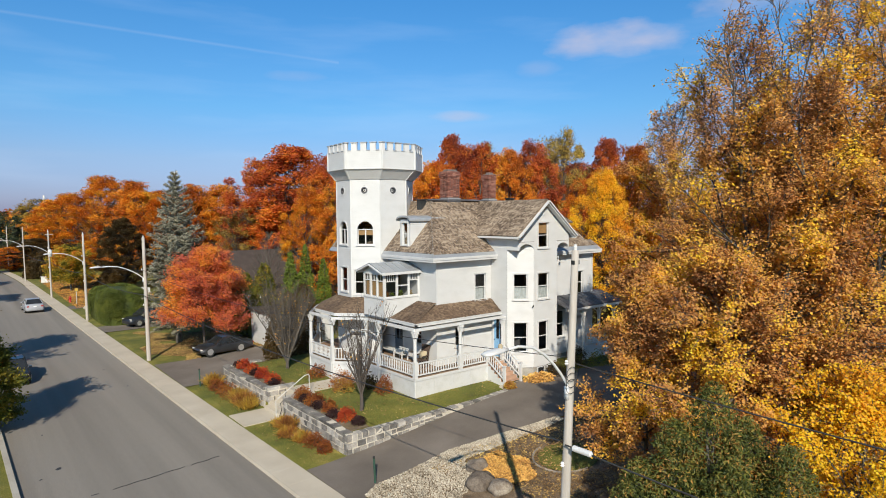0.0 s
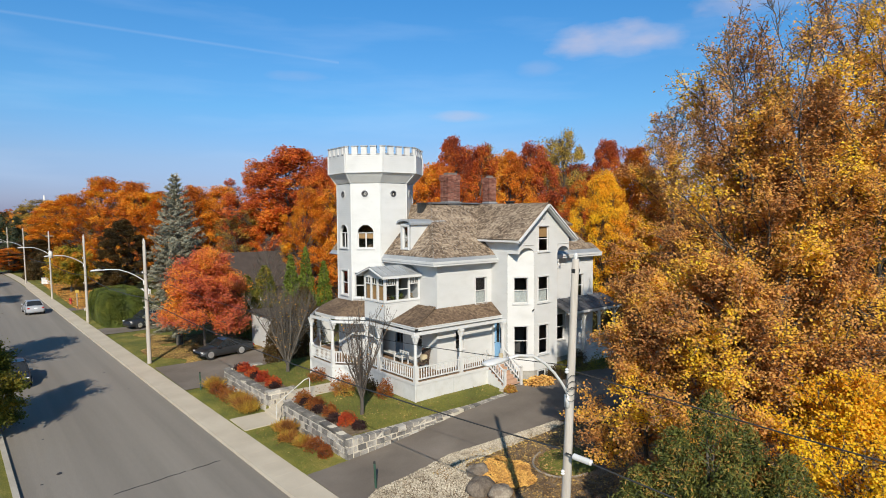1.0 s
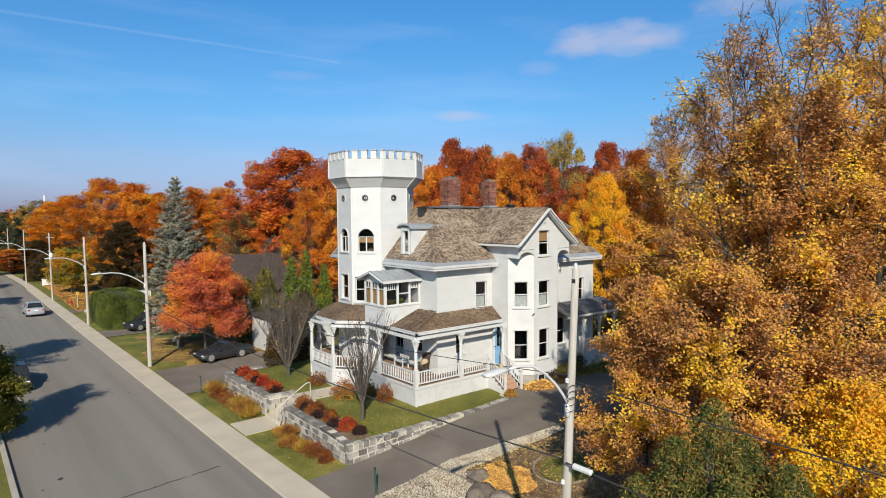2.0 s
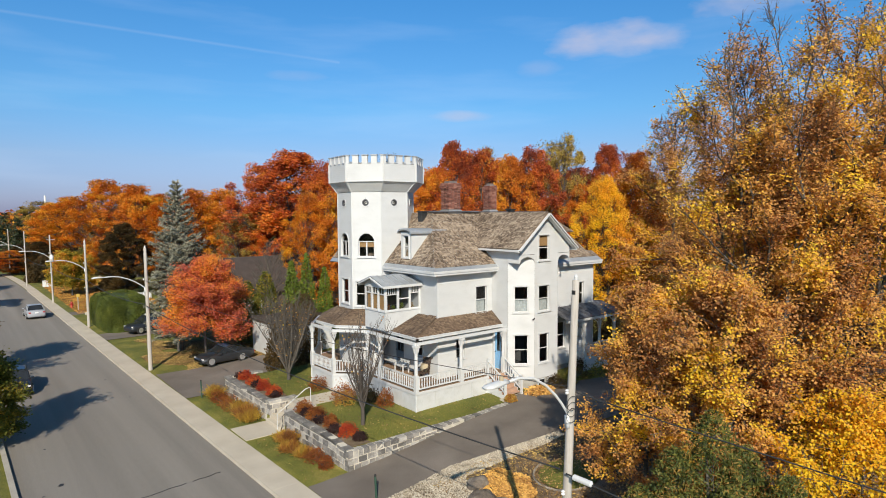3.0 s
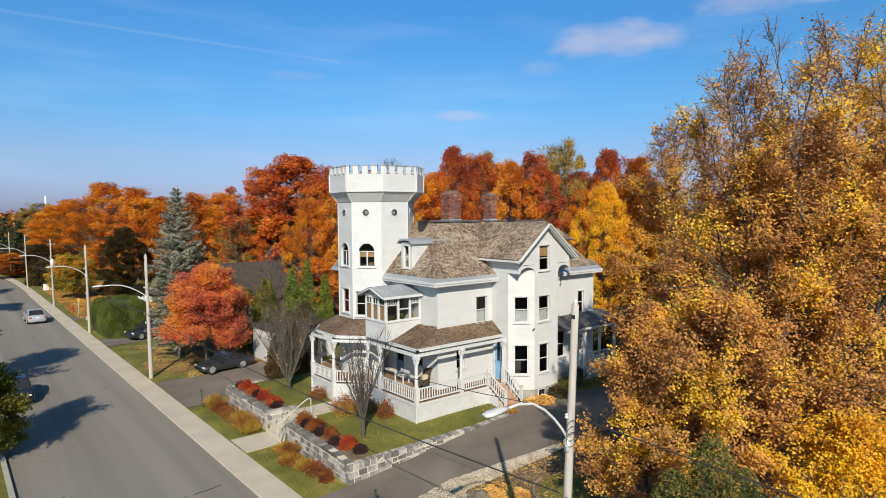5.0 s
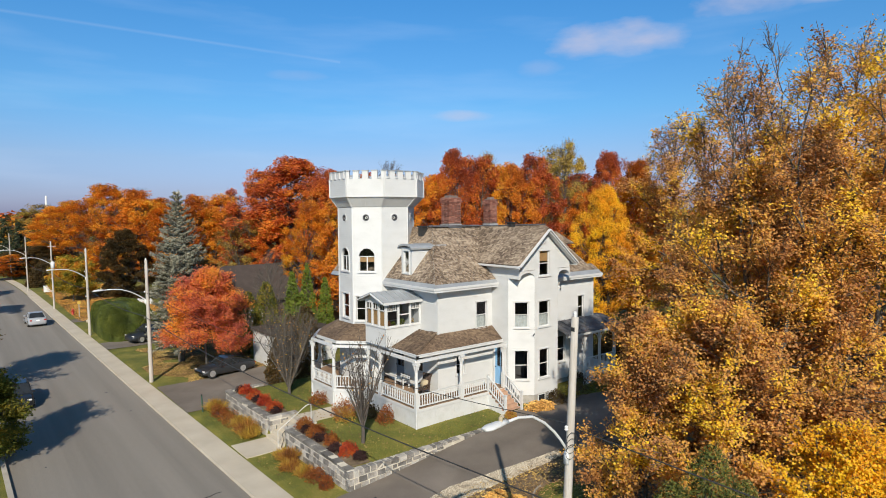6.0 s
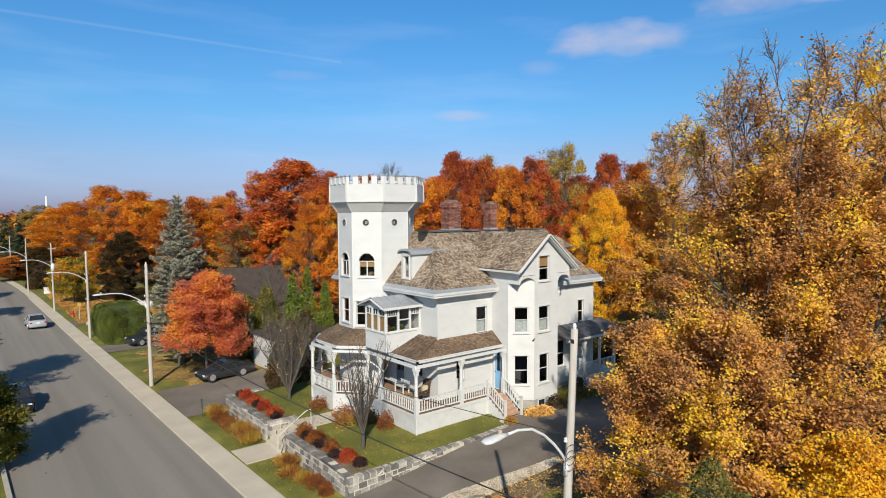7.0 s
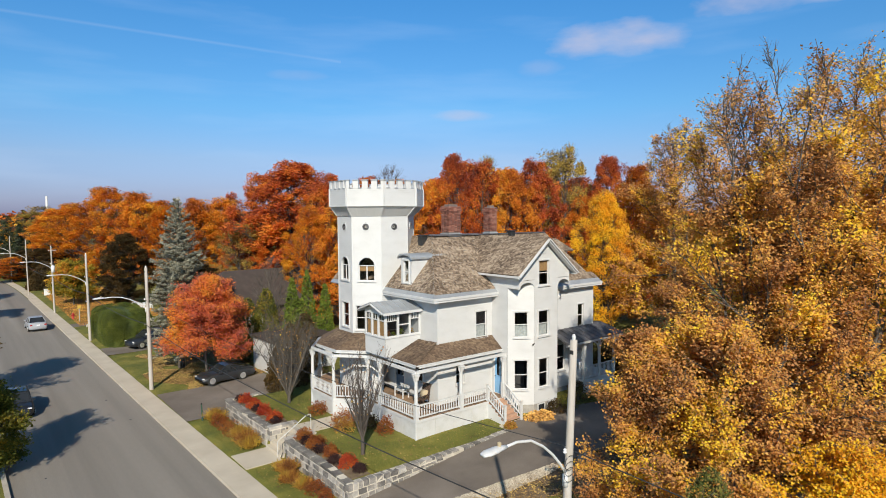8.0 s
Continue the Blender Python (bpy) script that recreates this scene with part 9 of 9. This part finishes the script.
# ---- on the porch ----
def rocking_chair(at, turn):
    t = thing("rocking_chair", (0, 0, 0), "dark brown wooden rocking chair with a beige cushion", "chair")
    parts = []
    bm = bmesh.new()
    block(bm, -0.28, 0.28, -0.27, 0.25, 0.38, 0.43)
    parts.append(part("seat", bm, M["wicker"], t))
    for s in (-1, 1):
        bm = bmesh.new()
        pipe(bm, [(s * 0.27, -0.5, 0.10), (s * 0.27, -0.25, 0.03), (s * 0.27, 0.1, 0.02), (s * 0.27, 0.5, 0.12)], 0.022, 6)
        parts.append(part("rocker", bm, M["wicker"], t))
        bm = bmesh.new()
        block(bm, s * 0.29 - 0.04, s * 0.29 + 0.04, -0.34, 0.28, 0.62, 0.66)
        parts.append(part("armrest", bm, M["wicker"], t))
        for y in (-0.27, 0.22):
            bm = bmesh.new()
            block(bm, s * 0.27 - 0.025, s * 0.27 + 0.025, y - 0.025, y + 0.025, 0.04, 0.63)
            parts.append(part("leg", bm, M["wicker"], t))
    bm = bmesh.new()
    for k in range(6):
        x = -0.24 + 0.096 * k
        beam(bm, (x, 0.24, 0.42), (x, 0.42, 1.15), 0.075, 0.025, (0, 1, 0))
    beam(bm, (-0.3, 0.42, 1.13), (0.3, 0.42, 1.13), 0.05, 0.1)
    parts.append(part("backrest", bm, M["wicker"], t))
    bm = bmesh.new()
    hexa(bm, [(-0.24, -0.05, 0.45), (0.24, -0.05, 0.45), (0.24, 0.2, 0.45), (-0.24, 0.2, 0.45), (-0.22, 0.12, 0.85), (0.22, 0.12, 0.85), (0.22, 0.3, 0.85), (-0.22, 0.3, 0.85)])
    bmesh.ops.bevel(bm, geom=bm.edges[:], offset=0.05, segments=2, affect="EDGES")
    tagged(part("cushion", bm, M["cushion"], t, smooth=True), "beige cushion")
    t.matrix_basis = pose(*at, 0, 0, turn)


def garden_bench(at, turn):
    t = thing("bench", (0, 0, 0), "small white wooden bench on the porch", "bench")
    bm = bmesh.new()
    for k in range(4):
        block(bm, -0.42, 0.42, -0.22 + 0.11 * k, -0.13 + 0.11 * k, 0.36, 0.39)
    part("seat", bm, M["trim"], t)
    bm = bmesh.new()
    for k in range(6):
        x = -0.38 + 0.152 * k
        block(bm, x - 0.03, x + 0.03, 0.22, 0.25, 0.39, 0.62)
    block(bm, -0.44, 0.44, 0.21, 0.26, 0.62, 0.68)
    part("backrest", bm, M["trim"], t)
    for s in (-1, 1):
        for y in (-0.2, 0.2):
            bm = bmesh.new()
            block(bm, s * 0.40 - 0.03, s * 0.40 + 0.03, y - 0.03, y + 0.03, 0.0, 0.52 if y < 0 else 0.39)
            part("leg", bm, M["trim"], t)
        bm = bmesh.new()
        block(bm, s * 0.40 - 0.04, s * 0.40 + 0.04, -0.26, 0.24, 0.52, 0.55)
        part("armrest", bm, M["trim"], t)
    t.matrix_basis = pose(*at, 0, 0, turn)


for k, (x, y, h, m) in enumerate(((18.45, 27.55, 0.34, "perennial"), (18.75, 27.5, 0.26, "thuja"), (19.35, 27.5, 0.42, "thuja"), (20.0, 27.5, 0.3, "tall_grass"))):
    bush("house_plant", (x, y, 5.95), 0.15, h, M[m], "leafy potted plant behind the sunroom glass", 500 + k, 120, 0.07, "plant", "sunroom plants")
rocking_chair((19.75, 26.15, FLOOR1), -75)
garden_bench((19.85, 28.3, FLOOR1), -90)

# ---- pieces of the wall and the sidewalk ----
stone_wall()
sidewalk()
